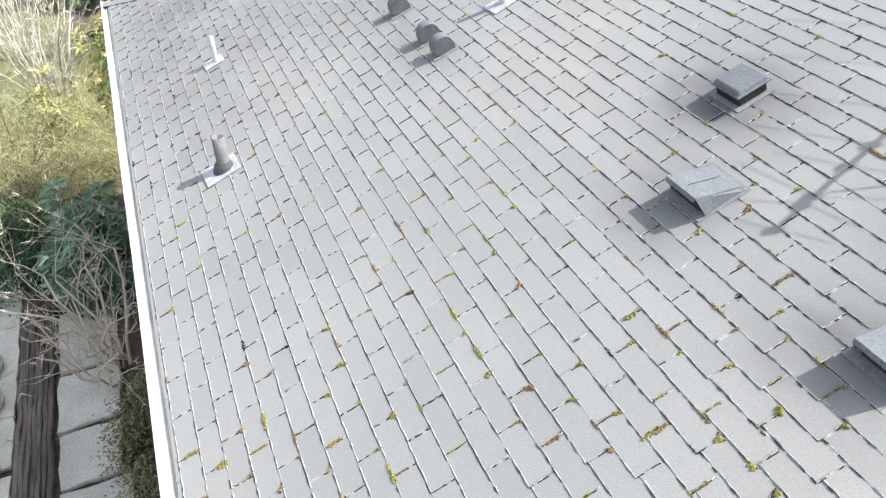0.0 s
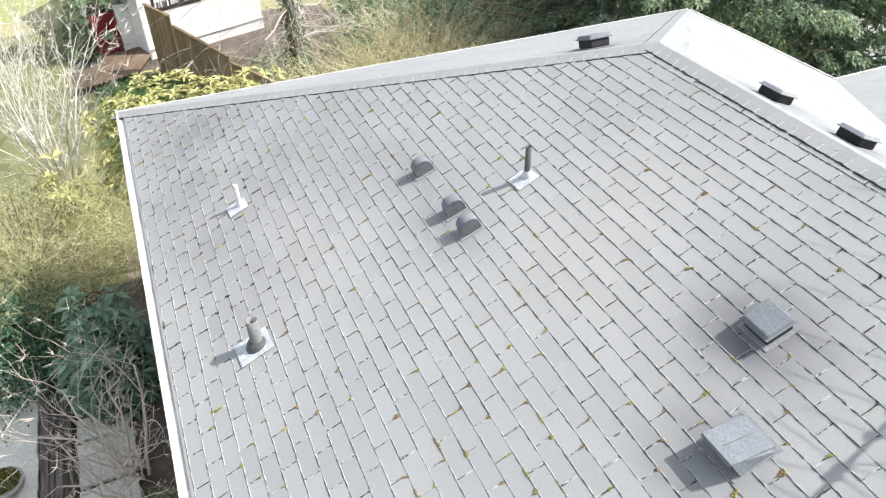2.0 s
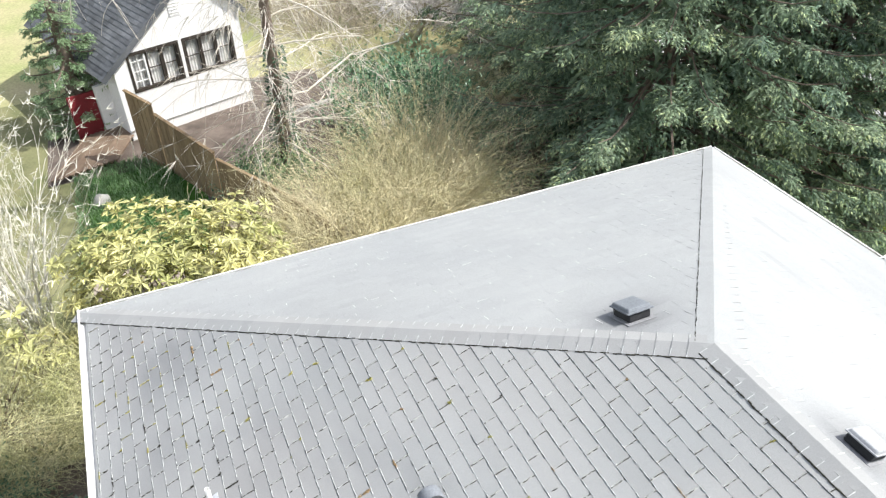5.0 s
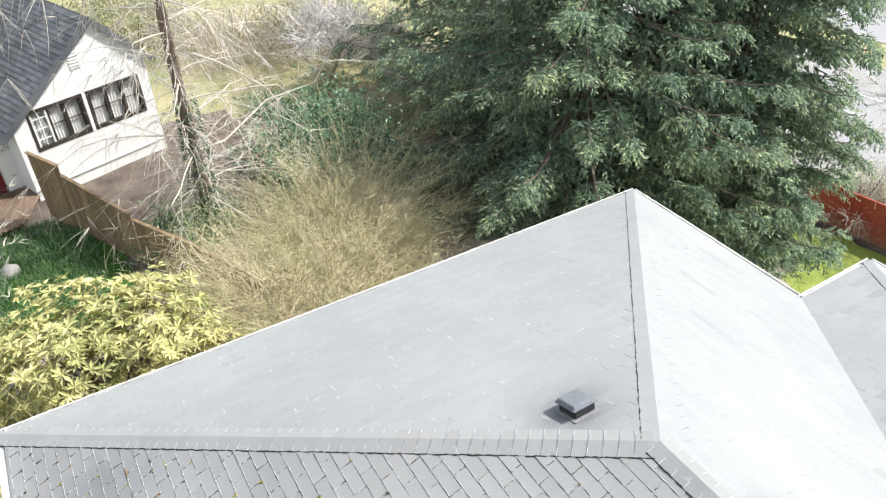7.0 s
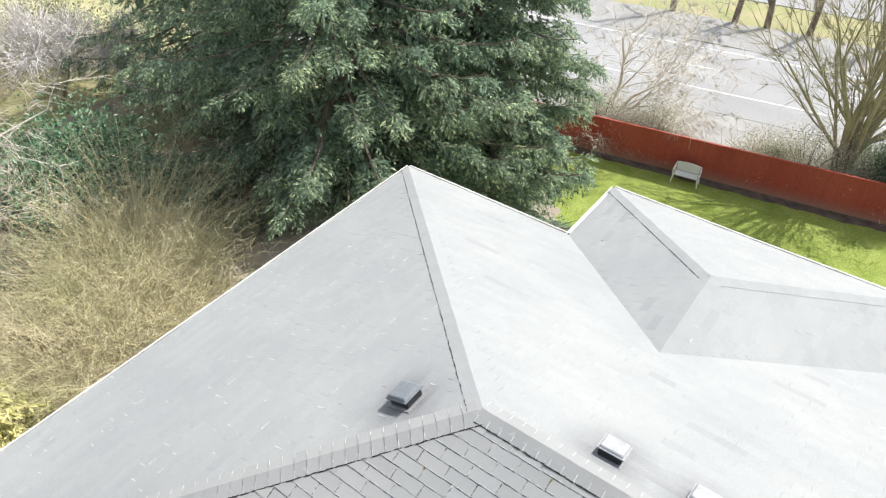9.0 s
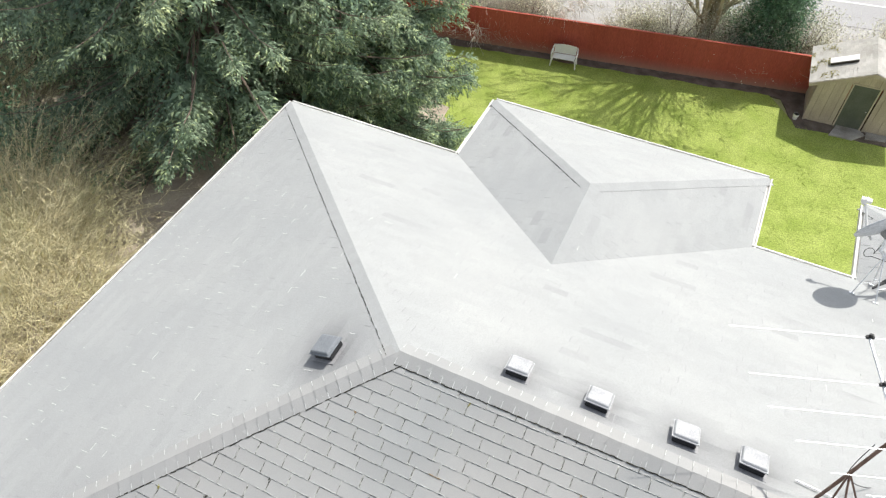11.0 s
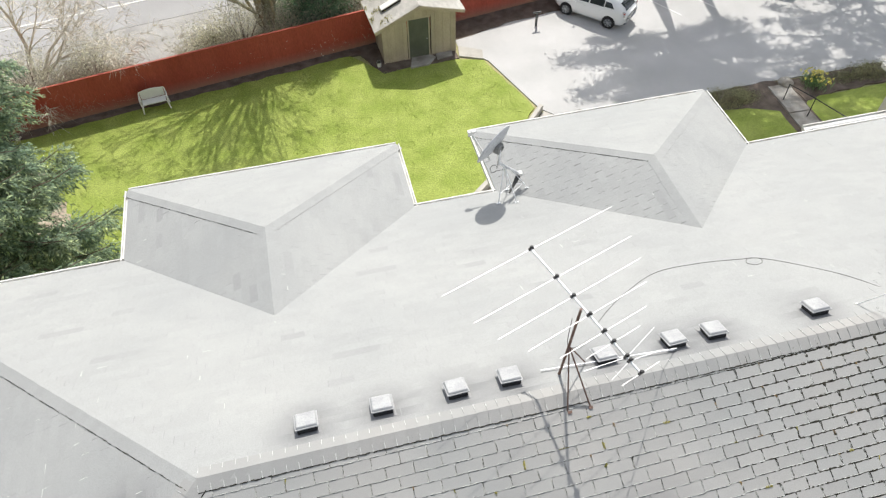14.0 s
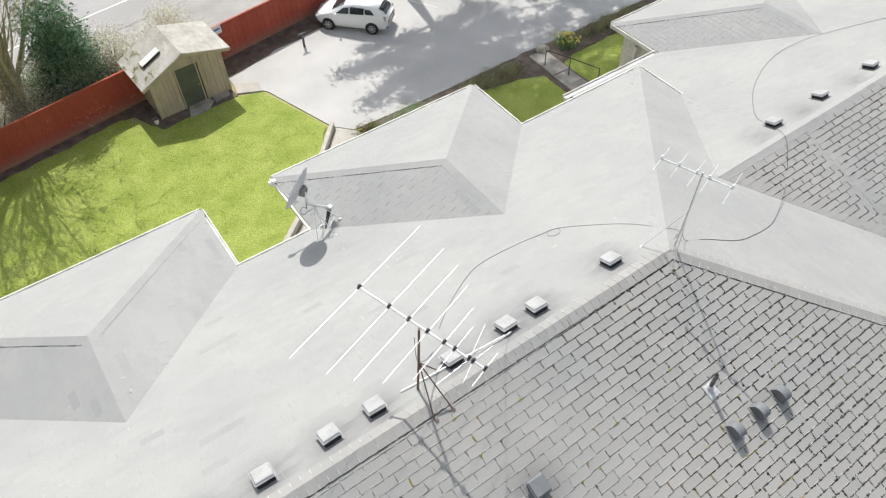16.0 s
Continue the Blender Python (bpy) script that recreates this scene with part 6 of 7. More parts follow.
            g.add([(x, y, wz0 + 0.08) for x, y in pts] + [(x, y, wz1 - 0.08) for x, y in pts] + [(x, y + 0.006, wz0 + 0.08) for x, y in pts] + [(x, y + 0.006, wz1 - 0.08) for x, y in pts], [(q, q + 1, nf + 2 + q, nf + 1 + q) for q in range(nf)] + [(3 * nf + 3 + q, 3 * nf + 4 + q, 2 * nf + 3 + q, 2 * nf + 2 + q) for q in range(nf)])
            g.make("curtain", M_CURTAIN, win, "pale hanging curtain")
    g = Mesh()
    for i in range(6):
        g.box(2.06, -0.02, 3.73 + 0.09 * i, 0.26, 0.03, 0.05, 0, pose(0, 0, 0, 25).to_3x3())
    g.box(2.06, -0.012, 3.96, 0.32, 0.02, 0.62)
    g.make("gable_vent", M_COTTAGE, h, "white louvred gable vent")
    # roof: two planes with overhang, shingled, with white barge boards
    OV = 0.10
    for sgn in (1, -1):
        e0 = Vector((W + 0.4, -OV, HL - 0.25)) if sgn > 0 else Vector((-0.2, -OV, HR - 0.16))
        r0 = Vector((XP, -OV, PK + 0.05))
        up = (r0 - e0).normalized()
        nz = Vector((sgn * up.z, 0, -sgn * up.x * 1.0)) if sgn > 0 else Vector((-up.z, 0, up.x))
        nz = nz if nz.z > 0 else -nz
        g = Mesh()
        ln = (r0 - e0).length
        g.add([e0, e0 + Vector((0, DEP + 2 * OV, 0)), r0 + Vector((0, DEP + 2 * OV, 0)), r0] + [p + nz * 0.07 for p in (e0, e0 + Vector((0, DEP + 2 * OV, 0)), r0 + Vector((0, DEP + 2 * OV, 0)), r0)], [(0, 1, 2, 3), (4, 7, 6, 5), (0, 4, 5, 1), (1, 5, 6, 2), (2, 6, 7, 3), (3, 7, 4, 0)])
        roof = g.make("roof", M_SLATE, h, "dark grey shingled roof plane")
        g = Mesh()
        for j in range(int(ln / 0.16)):
            for i in range(int((DEP + 2 * OV) / 0.3)):
                y = i * 0.3 + (0.15 if j % 2 else 0)
                p = e0 + up * (j * 0.16) + Vector((0, y + OV * 0, 0)) + nz * 0.072
                q = p + Vector((0, 0.29, 0))
                lo = nz * random.uniform(0.008, 0.014)
                if y + 0.29 > DEP + 2 * OV:
                    continue
                g.add([p + lo, q + lo, q + up * 0.158, p + up * 0.158, p, q], [(0, 1, 2, 3), (4, 5, 1, 0)])
        g.make("shingle_field", M_SLATE, roof)["kind"] = "stuff"
        g = Mesh()
        g.bar(e0 + nz * 0.0 + Vector((0, -0.015, 0)), r0 + Vector((0, -0.015, 0)), 0.03, 0.16)
        g.make("barge_board", M_SLATE, h)
    # low entrance side with the red door and a deck
    g = Mesh()
    g.box(W + 0.21, 0.9, 0.75, 0.42, 0.14, 2.3)
    g.make("porch_wall", M_COTTAGE, h)
    g = Mesh()
    g.box(W + 0.82, 1.0, 0.80, 0.78, 0.08, 1.9)
    g.make("door", M_REDDOOR, h, "dark red painted door")
    return h


g_glass = bpy.data.materials.new("window_glass")
g_glass.use_nodes = True
b_ = g_glass.node_tree.nodes["Principled BSDF"]
b_.inputs["Roughness"].default_value, b_.inputs["Transmission Weight"].default_value, b_.inputs["IOR"].default_value = 0.02, 1.0, 1.05
M_GLASSPANE = g_glass
cottage()

deck = thing("garden_deck", "low weathered timber deck beside the cottage", "deck")
for i in range(12):
    g = Mesh()
    g.box(0, 0, 0, 2.6, 0.135, 0.04)
    ob = g.make("plank", M_DECK, deck)
    ob.matrix_basis = pose(-21.6 + 0.05 * i, 1.35 - 0.15 * i, 6.42, 0, 0, 158)
for x, y in ((-20.7, 0.7), (-20.2, -0.2), (-22.5, 1.4), (-22.0, 0.0)):
    g = Mesh()
    g.box(x, y, 6.2, 0.1, 0.1, 0.5)
    g.make("post", M_DECK, deck)

fence = thing("timber_fence", "brown weathered board fence stepping down a slope", "fence")
fp = [(-20.45, 1.62, 8.42), (-19.6, 2.2, 8.25), (-19.55, 2.22, 7.98), (-17.1, 3.35, 7.78), (-17.05, 3.38, 7.62), (-15.6, 4.4, 7.4), (-13.6, 5.6, 7.0)]
for (x0, y0, z0), (x1, y1, z1) in zip(fp, fp[1:]):
    L = math.dist((x0, y0), (x1, y1))
    if L < 0.1:
        continue
    n = int(L / 0.15)
    a = math.degrees(math.atan2(y1 - y0, x1 - x0))
    for i in range(n):
        k = (i + 0.5) / n
        x, y, z = x0 + (x1 - x0) * k, y0 + (y1 - y0) * k, z0 + (z1 - z0) * k
        base = ground_z(x, y) - 0.1
        g = Mesh()
        g.box(0, 0, (z - base) / 2, L / n - 0.006, 0.024, z - base)
        ob = g.make("board", M_BROWNFENCE, fence)
        ob.matrix_basis = pose(x, y, base, random.uniform(-0.6, 0.6), 0, a)
    g = Mesh()
    g.bar((x0, y0, z0 + 0.02), (x1, y1, z1 + 0.02), 0.09, 0.035)
    g.make("cap_rail", M_BROWNFENCE, fence)
g = Mesh()
g.tube([(-21.3, 6.1, 6.28), (-21.6, 7.0, 6.3), (-21.95, 7.9, 6.26)], [0.09, 0.10, 0.09], 10)
tagged(g.make("log", M_CONCRETE, smooth=True), "pale fallen log lying on bark mulch", "log")
g = Mesh()
g.tube([(-19.3, 5.3, 6.2), (-20.3, 5.9, 6.25)], [0.05, 0.06], 8)
tagged(g.make("log", M_BROWNFENCE, smooth=True), "thin grey timber edging on bark mulch", "log")
bm = bmesh.new()
bmesh.ops.create_icosphere(bm, subdivisions=3, radius=0.22)
for v in bm.verts:
    v.co = Vector((v.co.x * 1.2, v.co.y, v.co.z * 0.8)) * (1 + 0.25 * noise.noise(v.co * 5))
me = bpy.data.meshes.new("boulder")
bm.to_mesh(me)
bm.free()
me.materials.append(M_CONCRETE)
rock = tagged(new("boulder", me), "pale rounded garden boulder on grass", "rock")
rock.matrix_basis = pose(-18.5, 0.35, ground_z(-18.5, 0.35) + 0.08)
rng_ = np.random.default_rng(77)
P = np.stack([rng_.uniform(-20.5, -14.8, 9000), rng_.uniform(-0.3, 2.4, 9000), np.zeros(9000)], 1)
P[:, 2] = [ground_z(a, b) for a, b, c in P]
tagged(leaf_mesh("grass", P, rng_.normal(0, 0.4, (9000, 3)) + [0, 0, 1], rng_.uniform(0.12, 0.28, 9000), 0.02, M_SHRUB, seed=8), "lush green grass tufts in the garden", "grass", kind="stuff")

# ---- the paved strip under the south gutter ----
def slab(pts, z=7.33, h=0.06):
    """A worn flagstone: its straight sides broken into ragged ones."""
    g = Mesh()
    pts = [(p[0] + (q[0] - p[0]) * k / 5 + random.uniform(-0.016, 0.016), p[1] + (q[1] - p[1]) * k / 5 + random.uniform(-0.016, 0.016)) for p, q in zip(pts, pts[1:] + pts[:1]) for k in range(5)]
    n = len(pts)
    inner = [((x - sum(p[0] for p in pts) / n) * 0.985 + sum(p[0] for p in pts) / n, (y - sum(p[1] for p in pts) / n) * 0.985 + sum(p[1] for p in pts) / n) for x, y in pts]
    g.add([(x, y, z) for x, y in inner] + [(x, y, z - 0.012) for x, y in pts] + [(x, y, z - h) for x, y in pts], [tuple(range(n))] + [(i, n + i, n + (i + 1) % n, (i + 1) % n) for i in range(n)] + [(n + i, 2 * n + i, 2 * n + (i + 1) % n, n + (i + 1) % n) for i in range(n)])
    return g.make("slab", M_STONE, paving)


paving = thing("paving", "worn grey-green stone slabs beside an old timber", "paving", kind="structure")
xs_ = [-6.0, -5.55, -4.75, -3.75, -2.9, -1.9, -0.9, 0.2]
for a, b in zip(xs_, xs_[1:]):
    k = 0.03
    slab([(a + k, -0.92 + random.uniform(-0.02, 0.02)), (b - k, -0.92 + random.uniform(-0.02, 0.02)), (b - k + random.uniform(-0.1, 0.1), -0.16 + random.uniform(-0.1, 0.03)), (a + k, -0.16 + random.uniform(-0.1, 0.03))])
xs_ = [-7.4, -6.75, -6.0, -5.1, -4.3, -3.4, -2.4, -1.4]
for a, b in zip(xs_, xs_[1:]):
    slab([(a + 0.02, -2.25), (b - 0.02, -2.25), (b - 0.02 + random.uniform(-0.1, 0.1), -1.42), (a + 0.02, -1.42)])
    slab([(a + 0.02, -3.1), (b - 0.02, -3.1), (b - 0.02, -2.28), (a + 0.02, -2.28)])
timber = thing("old_timber", "dark weathered split timber edging between slabs", "timber")
for k in range(7):
    y = -1.345 + 0.058 * k
    pts = [(-6.7 + 0.25 * i, y + random.uniform(-0.012, 0.012), 7.36 + random.uniform(-0.02, 0.02)) for i in range(29)]
    g = Mesh()
    g.tube(pts, [random.uniform(0.026, 0.042) for _ in pts], 6)
    g.make("split_rail", M_TIMBER, timber)


def bowl(x, y, r, m, label, seed):
    p = plant("planter", label, "planter", x, y, 7.33)
    g = Mesh()
    g.tube([(0, 0, 0), (0, 0, 0.06), (0, 0, 0.15), (0, 0, 0.17), (0, 0, 0.15)], [r * 0.7, r * 0.9, r, r * 0.97, r * 0.86], 20)
    g.make("pot", M_CONCRETE, p, "grey stone bowl")
    rng = np.random.default_rng(seed)
    n = 900
    a, q = rng.uniform(0, 6.28, n), np.sqrt(rng.uniform(0, 1, n)) * r * 0.85
    P = np.stack([q * np.cos(a), q * np.sin(a), 0.15 + 0.05 * (1 - (q / r) ** 2)], 1)
    leaf_mesh("foliage", P, rng.normal(0, 0.5, (n, 3)) + [0, 0, 1], 0.035, 0.02, m, p, "small yellow-green succulents", seed=seed)


bowl(-5.15, -1.78, 0.25, M_SUCC, "round stone bowl of succulents on paving", 61)
bowl(-4.5, -1.72, 0.23, M_SHRUB, "round stone bowl of green sedum on paving", 62)
bowl(-3.4, -1.72, 0.25, M_SUCC, "round stone bowl of succulents on paving", 63)


# ---- north: fence, bench, shed, car ----
LAWN = [(-16, 13.6), (3.1, 13.6), (3.9, 20.5), (8.1, 25.5), (7.0, 29.3), (5.8, 29.8), (2.1, 29.8), (0.8, 31.4), (-14.5, 28.8), (-16, 28.5)]


def in_outline(x, y, outline):
    odd = False
    for (x0, y0), (x1, y1) in zip(outline, outline[1:] + outline[:1]):
        if (y0 > y) != (y1 > y) and x < x0 + (x1 - x0) * (y - y0) / (y1 - y0):
            odd = not odd
    return odd


rng_ = np.random.default_rng(130)
spots = [(x, y) for x, y in np.stack([rng_.uniform(-16, 8.2, 60000), rng_.uniform(15, 31.4, 60000)], 1) if in_outline(x, y, LAWN) and noise.noise((x * 1.3, y * 1.3, 0.7)) + 0.5 * noise.noise((x * 5, y * 5, 2.7)) > -0.05]
P = np.array([(x, y, 0.055) for x, y in spots])
tagged(leaf_mesh("lawn_grass", P, rng_.normal(0, 0.55, (len(P), 3)) + [0, 0, 0.8], rng_.uniform(0.026, 0.055, len(P)), rng_.uniform(0.02, 0.035, len(P)), M_BLADE, seed=131), "uneven tufts of bright green lawn grass", "grass", kind="stuff")

red = thing("red_fence", "tall red-stained board fence along the yard", "fence")
fx = [(-24.0, 27.75), (1.5, 32.1), (22.0, 35.7)]
for (x0, y0), (x1, y1) in zip(fx, fx[1:]):
    L = math.dist((x0, y0), (x1, y1))
    n = int(L / 0.165)
    a = math.degrees(math.atan2(y1 - y0, x1 - x0))
    g = Mesh()
    hw = L / n / 2 + 0.002
    lv = (0.0, 0.12, 0.30, 0.6, 1.84)
    for z, dd in zip(lv, (0.85, 0.6, 0.28, 0.0, 0.0)):
        g.v += [(-hw, -0.01, z), (hw, -0.01, z), (hw, 0.01, z), (-hw, 0.01, z)]
        g.d += [dd] * 4
    for q in range(4):
        for e in range(4):
            g.f.append([4 * q + e, 4 * q + (e + 1) % 4, 4 * q + 4 + (e + 1) % 4, 4 * q + 4 + e])
            g.m.append(0)
    g.f += [[3, 2, 1, 0], [16, 17, 18, 19]]
    g.m += [0, 0]
    first = g.make("board", M_REDFENCE, red, dirt_halo=True)
    for i in range(n):
        k = (i + 0.5) / n
        ob = first if i == 0 else new("board", first.data)
        ob.parent = red
        ob.matrix_basis = pose(x0 + (x1 - x0) * k, y0 + (y1 - y0) * k + (0.012 if i % 2 else 0.0), 0.05 + random.uniform(-0.01, 0.01), 0, 0, a + random.uniform(-0.4, 0.4))
    g = Mesh()
    g.bar((x0, y0, 1.90), (x1, y1, 1.90), 0.10, 0.035)
    g.make("cap_rail", M_REDFENCE, red, "pale-topped cap rail")
    for i in range(int(L / 2.4) + 1):
        k = i * 2.4 / L
        g = Mesh()
        g.box(x0 + (x1 - x0) * k, y0 + (y1 - y0) * k + 0.08, 0.93, 0.1, 0.1, 1.9)
        g.make("post", M_REDFENCE, red)


def bench():
    b = thing("garden_bench", "white moulded plastic garden bench before a red fence", "bench", pose(-7.95, 29.75, 0.07, 0, 0, 8))
    part("seat", rounded(1.0, 0.42, 0.04, 0.015, (0, 0, 0.40)), M_PLASTIC, b)
    g = Mesh()
    n = 14
    pts = [(-0.5 + k / n, 0.24 - 0.03 * abs(-0.5 + k / n), 0.80 + 0.06 * math.cos((k / n - 0.5) * math.pi)) for k in range(n + 1)]
    g.add([(x, 0.20, 0.46) for x, y, z in pts] + pts + [(x, 0.22, 0.46) for x, y, z in pts] + [(x, y + 0.02, z) for x, y, z in pts], [(k, k + 1, n + 2 + k, n + 1 + k) for k in range(n)] + [(3 * n + 3 + k, 3 * n + 4 + k, 2 * n + 3 + k, 2 * n + 2 + k) for k in range(n)] + [(n + 1 + k, n + 2 + k, 3 * n + 4 + k, 3 * n + 3 + k) for k in range(n)])
    g.make("backrest", M_PLASTIC, b)
    g = Mesh()
    g.tube([(-0.56, 0.16, 0.42), (-0.55, 0.22, 0.78)] + [(x * 1.06, 0.245, z + 0.02) for x, y, z in pts] + [(0.55, 0.22, 0.78), (0.56, 0.16, 0.42)], 0.03, 8)
    g.make("back_frame", M_PLASTIC, b)
    for s in (-1, 1):
        g = Mesh()
        g.tube([(s * 0.56, 0.22, 0.66), (s * 0.58, 0.0, 0.66), (s * 0.57, -0.20, 0.62), (s * 0.56, -0.23, 0.42)], 0.03, 8)
        g.make("armrest", M_PLASTIC, b)
        for y in (-0.2, 0.2):
            g = Mesh()
            g.tube([(s * 0.53, y, 0.42), (s * 0.58, y * 1.12, 0.0)], [0.04, 0.03], 8)
            g.make("leg", M_PLASTIC, b)


bench()


def shed():
    """A board shed with a gable front, its east roof plane flatter than the west one."""
    s = thing("garden_shed", "khaki board garden shed with a shingled gable roof", "shed", pose(4.23, 30.5, 0.05, 0, 0, 3.1))
    W, D, PK, SW, SE, DX, DW, DH = 3.44, 2.3, 2.78, 0.455, 0.275, -0.02, 1.0, 2.08

    def top(x):
        return PK - (SW if x < 0 else SE) * abs(x)

    def board(x0, x1, ya, yb, top0, top1, z0=0.0):
        g = Mesh()
        g.add([(x0, ya, z0), (x1, ya, z0), (x1, ya, top1), (x0, ya, top0), (x0, yb, z0), (x1, yb, z0), (x1, yb, top1), (x0, yb, top0)], [(0, 1, 2, 3), (7, 6, 5, 4), (0, 4, 5, 1), (1, 5, 6, 2), (2, 6, 7, 3), (3, 7, 4, 0)])
        g.make("board", M_SHEDWALL, s)

    n = 18
    for i in range(n):
        x0, x1 = -W / 2 + W * i / n, -W / 2 + W * (i + 1) / n
        z0 = DH if DX - DW / 2 < (x0 + x1) / 2 < DX + DW / 2 else 0.0
        o = 0.014 if i % 2 else 0.0
        board(x0, x1 - 0.006, -o, 0.04, top(x0), top(x1), z0)
        board(x0, x1 - 0.006, D - 0.04, D + o, top(x0), top(x1))
    for sx in (-1, 1):
        x = sx * W / 2
        for i in range(12):
            y0, y1 = 0.04 + (D - 0.08) * i / 12, 0.04 + (D - 0.08) * (i + 1) / 12
            g = Mesh()
            g.box(x - sx * 0.02 + sx * (0.006 if i % 2 else 0), (y0 + y1) / 2, top(x) / 2, 0.04, y1 - y0 - 0.006, top(x))
            g.make("board", M_SHEDWALL, s)
        g = Mesh()
        g.box(x, -0.02, top(x) / 2, 0.07, 0.05, top(x))
        g.make("corner_trim", M_SHEDWALL, s)
    door = part("door", rounded(DW - 0.04, 0.04, DH - 0.03, 0.006, (DX, 0.02, 0.01), 1), M_SHEDDOOR, s, "dark grey-green plank door")
    g = Mesh()
    for x in (DX - DW / 2, DX + DW / 2):
        g.box(x, -0.012, DH / 2, 0.06, 0.03, DH)
    g.box(DX, -0.012, DH + 0.02, DW + 0.12, 0.03, 0.06)
    g.make("door_frame", M_SHEDWALL, s)
    g = Mesh()
    g.tube([(DX + 0.38, -0.03, 0.98), (DX + 0.38, -0.06, 0.98)], 0.025, 8)
    g.make("knob", M_RIM, door)
    oy, Y = 0.25, D + 0.5
    for sx, k, run in ((-1, SW, 2.12), (1, SE, 2.14)):
        e = Vector((sx * run, -oy, PK + 0.02 - k * run))
        r = Vector((0, -oy, PK + 0.02))
        up = (r - e).normalized()
        nz = Vector((sx * k, 0, 1)).normalized()
        L = (r - e).length
        g = Mesh()
        g.add([e, e + Vector((0, Y, 0)), r + Vector((0, Y, 0)), r] + [p + nz * 0.05 for p in (e, e + Vector((0, Y, 0)), r + Vector((0, Y, 0)), r)], [(0, 1, 2, 3), (4, 7, 6, 5), (0, 4, 5, 1), (1, 5, 6, 2), (2, 6, 7, 3), (3, 7, 4, 0)])
        roof = g.make("roof", M_SHEDROOF, s, "pale brown-grey shingled roof plane")
        g = Mesh()
        hi = 0.016 if sx < 0 else 0.006
        for j in range(int(L / 0.14)):
            for i in range(int(Y / 0.28) + 1):
                y = i * 0.28 + (0.14 if j % 2 else 0.0)
                w = min(0.268, Y - y)
                if w < 0.05:
                    continue
                p = e + up * (j * 0.14) + Vector((0, y, 0)) + nz * 0.052
                lo = nz * random.uniform(hi * 0.7, hi)
                q = p + Vector((0, w, 0))
                g.add([p + lo, q + lo, q + up * 0.138, p + up * 0.138, p, q], [(0, 1, 2, 3), (4, 5, 1, 0)])
        g.make("shingle_field", M_SHEDROOF, roof)["kind"] = "stuff"
        g = Mesh()
        g.bar(e + Vector((0, -0.012, -0.03)), r + Vector((0, -0.012, -0.03)), 0.03, 0.13)
        g.make("barge_board", M_SHEDWALL, s)
        if sx < 0:
            nr = np.random.default_rng(9)
            m = 700
            a, b = nr.uniform(0.02, 0.55, m) ** 1.3, nr.uniform(0.05, 0.95, m)
            keep = np.array([noise.noise((p * 4, q * 5, 2.0)) > 0.05 for p, q in zip(a, b)])
            P = np.array([tuple(e + up * (L * p) + Vector((0, Y * q, 0)) + nz * 0.062) for p, q in zip(a[keep], b[keep])])
            leaf_mesh("moss", P, nr.normal(0, 1, P.shape) * [1, 1, 0.3] + [0, 0, 0.3], 0.06, 0.05, M_MOSS, roof, "yellow-green moss", seed=9)
            sl = part("skylight", rounded(1.0, 0.36, 0.11, 0.015, (0, 0, 0)), M_DARKFRAME, roof, "dark curbed skylight with a white lid")
            sl.matrix_basis = pose(-1.02, 0.98, PK - k * 1.02 + 0.075, 0, -math.degrees(math.atan(k)), 0)
            part("lid", rounded(1.02, 0.38, 0.03, 0.01, (0, 0, 0.112)), M_PLASTIC, sl, "white skylight lid")
    g = Mesh()
    for i in range(int(Y / 0.14)):
        y = -oy + 0.14 * i
        for sx, k in ((-1, SW), (1, SE)):
            a, b = Vector((0, y, PK + 0.10)), Vector((sx * 0.16, y, PK + 0.092 - k * 0.16))
            q = Vector((0, 0.138, -0.008))
            g.add([a, b, b + q, a + q, b - Vector((0, 0, 0.012))], [(0, 1, 2, 3), (1, 4, 2)])
    g.make("ridge_cap_run", M_SHEDROOF, s, "grey ridge caps")["kind"] = "stuff"
    return s


def flat_stone(name, pts, z, h, m, label, category):
    g = Mesh()
    n = len(pts)
    g.add([(x, y, z) for x, y in pts] + [(x, y, z - h) for x, y in pts], [tuple(range(n))] + [(i, n + i, n + (i + 1) % n, (i + 1) % n) for i in range(n)])
    return tagged(g.make(name, m), label, category, kind="structure")


shed()
flat_stone("door_step", [(3.6, 29.7), (4.5, 29.75), (4.95, 30.25), (4.7, 30.6), (3.85, 30.55)], 0.12, 0.12, M_PATHSTONE, "uneven worn slab before the shed door", "paving slab")
flat_stone("door_step", [(4.98, 30.05), (5.75, 30.2), (5.8, 30.62), (5.0, 30.58)], 0.11, 0.12, M_PATHSTONE, "uneven worn slab before the shed", "paving slab")
flat_stone("path_slab", [(6.05, 30.1), (7.1, 29.6), (7.25, 30.3), (6.2, 30.9)], 0.075, 0.1, M_CONCRETE, "pale concrete path slab", "paving slab")


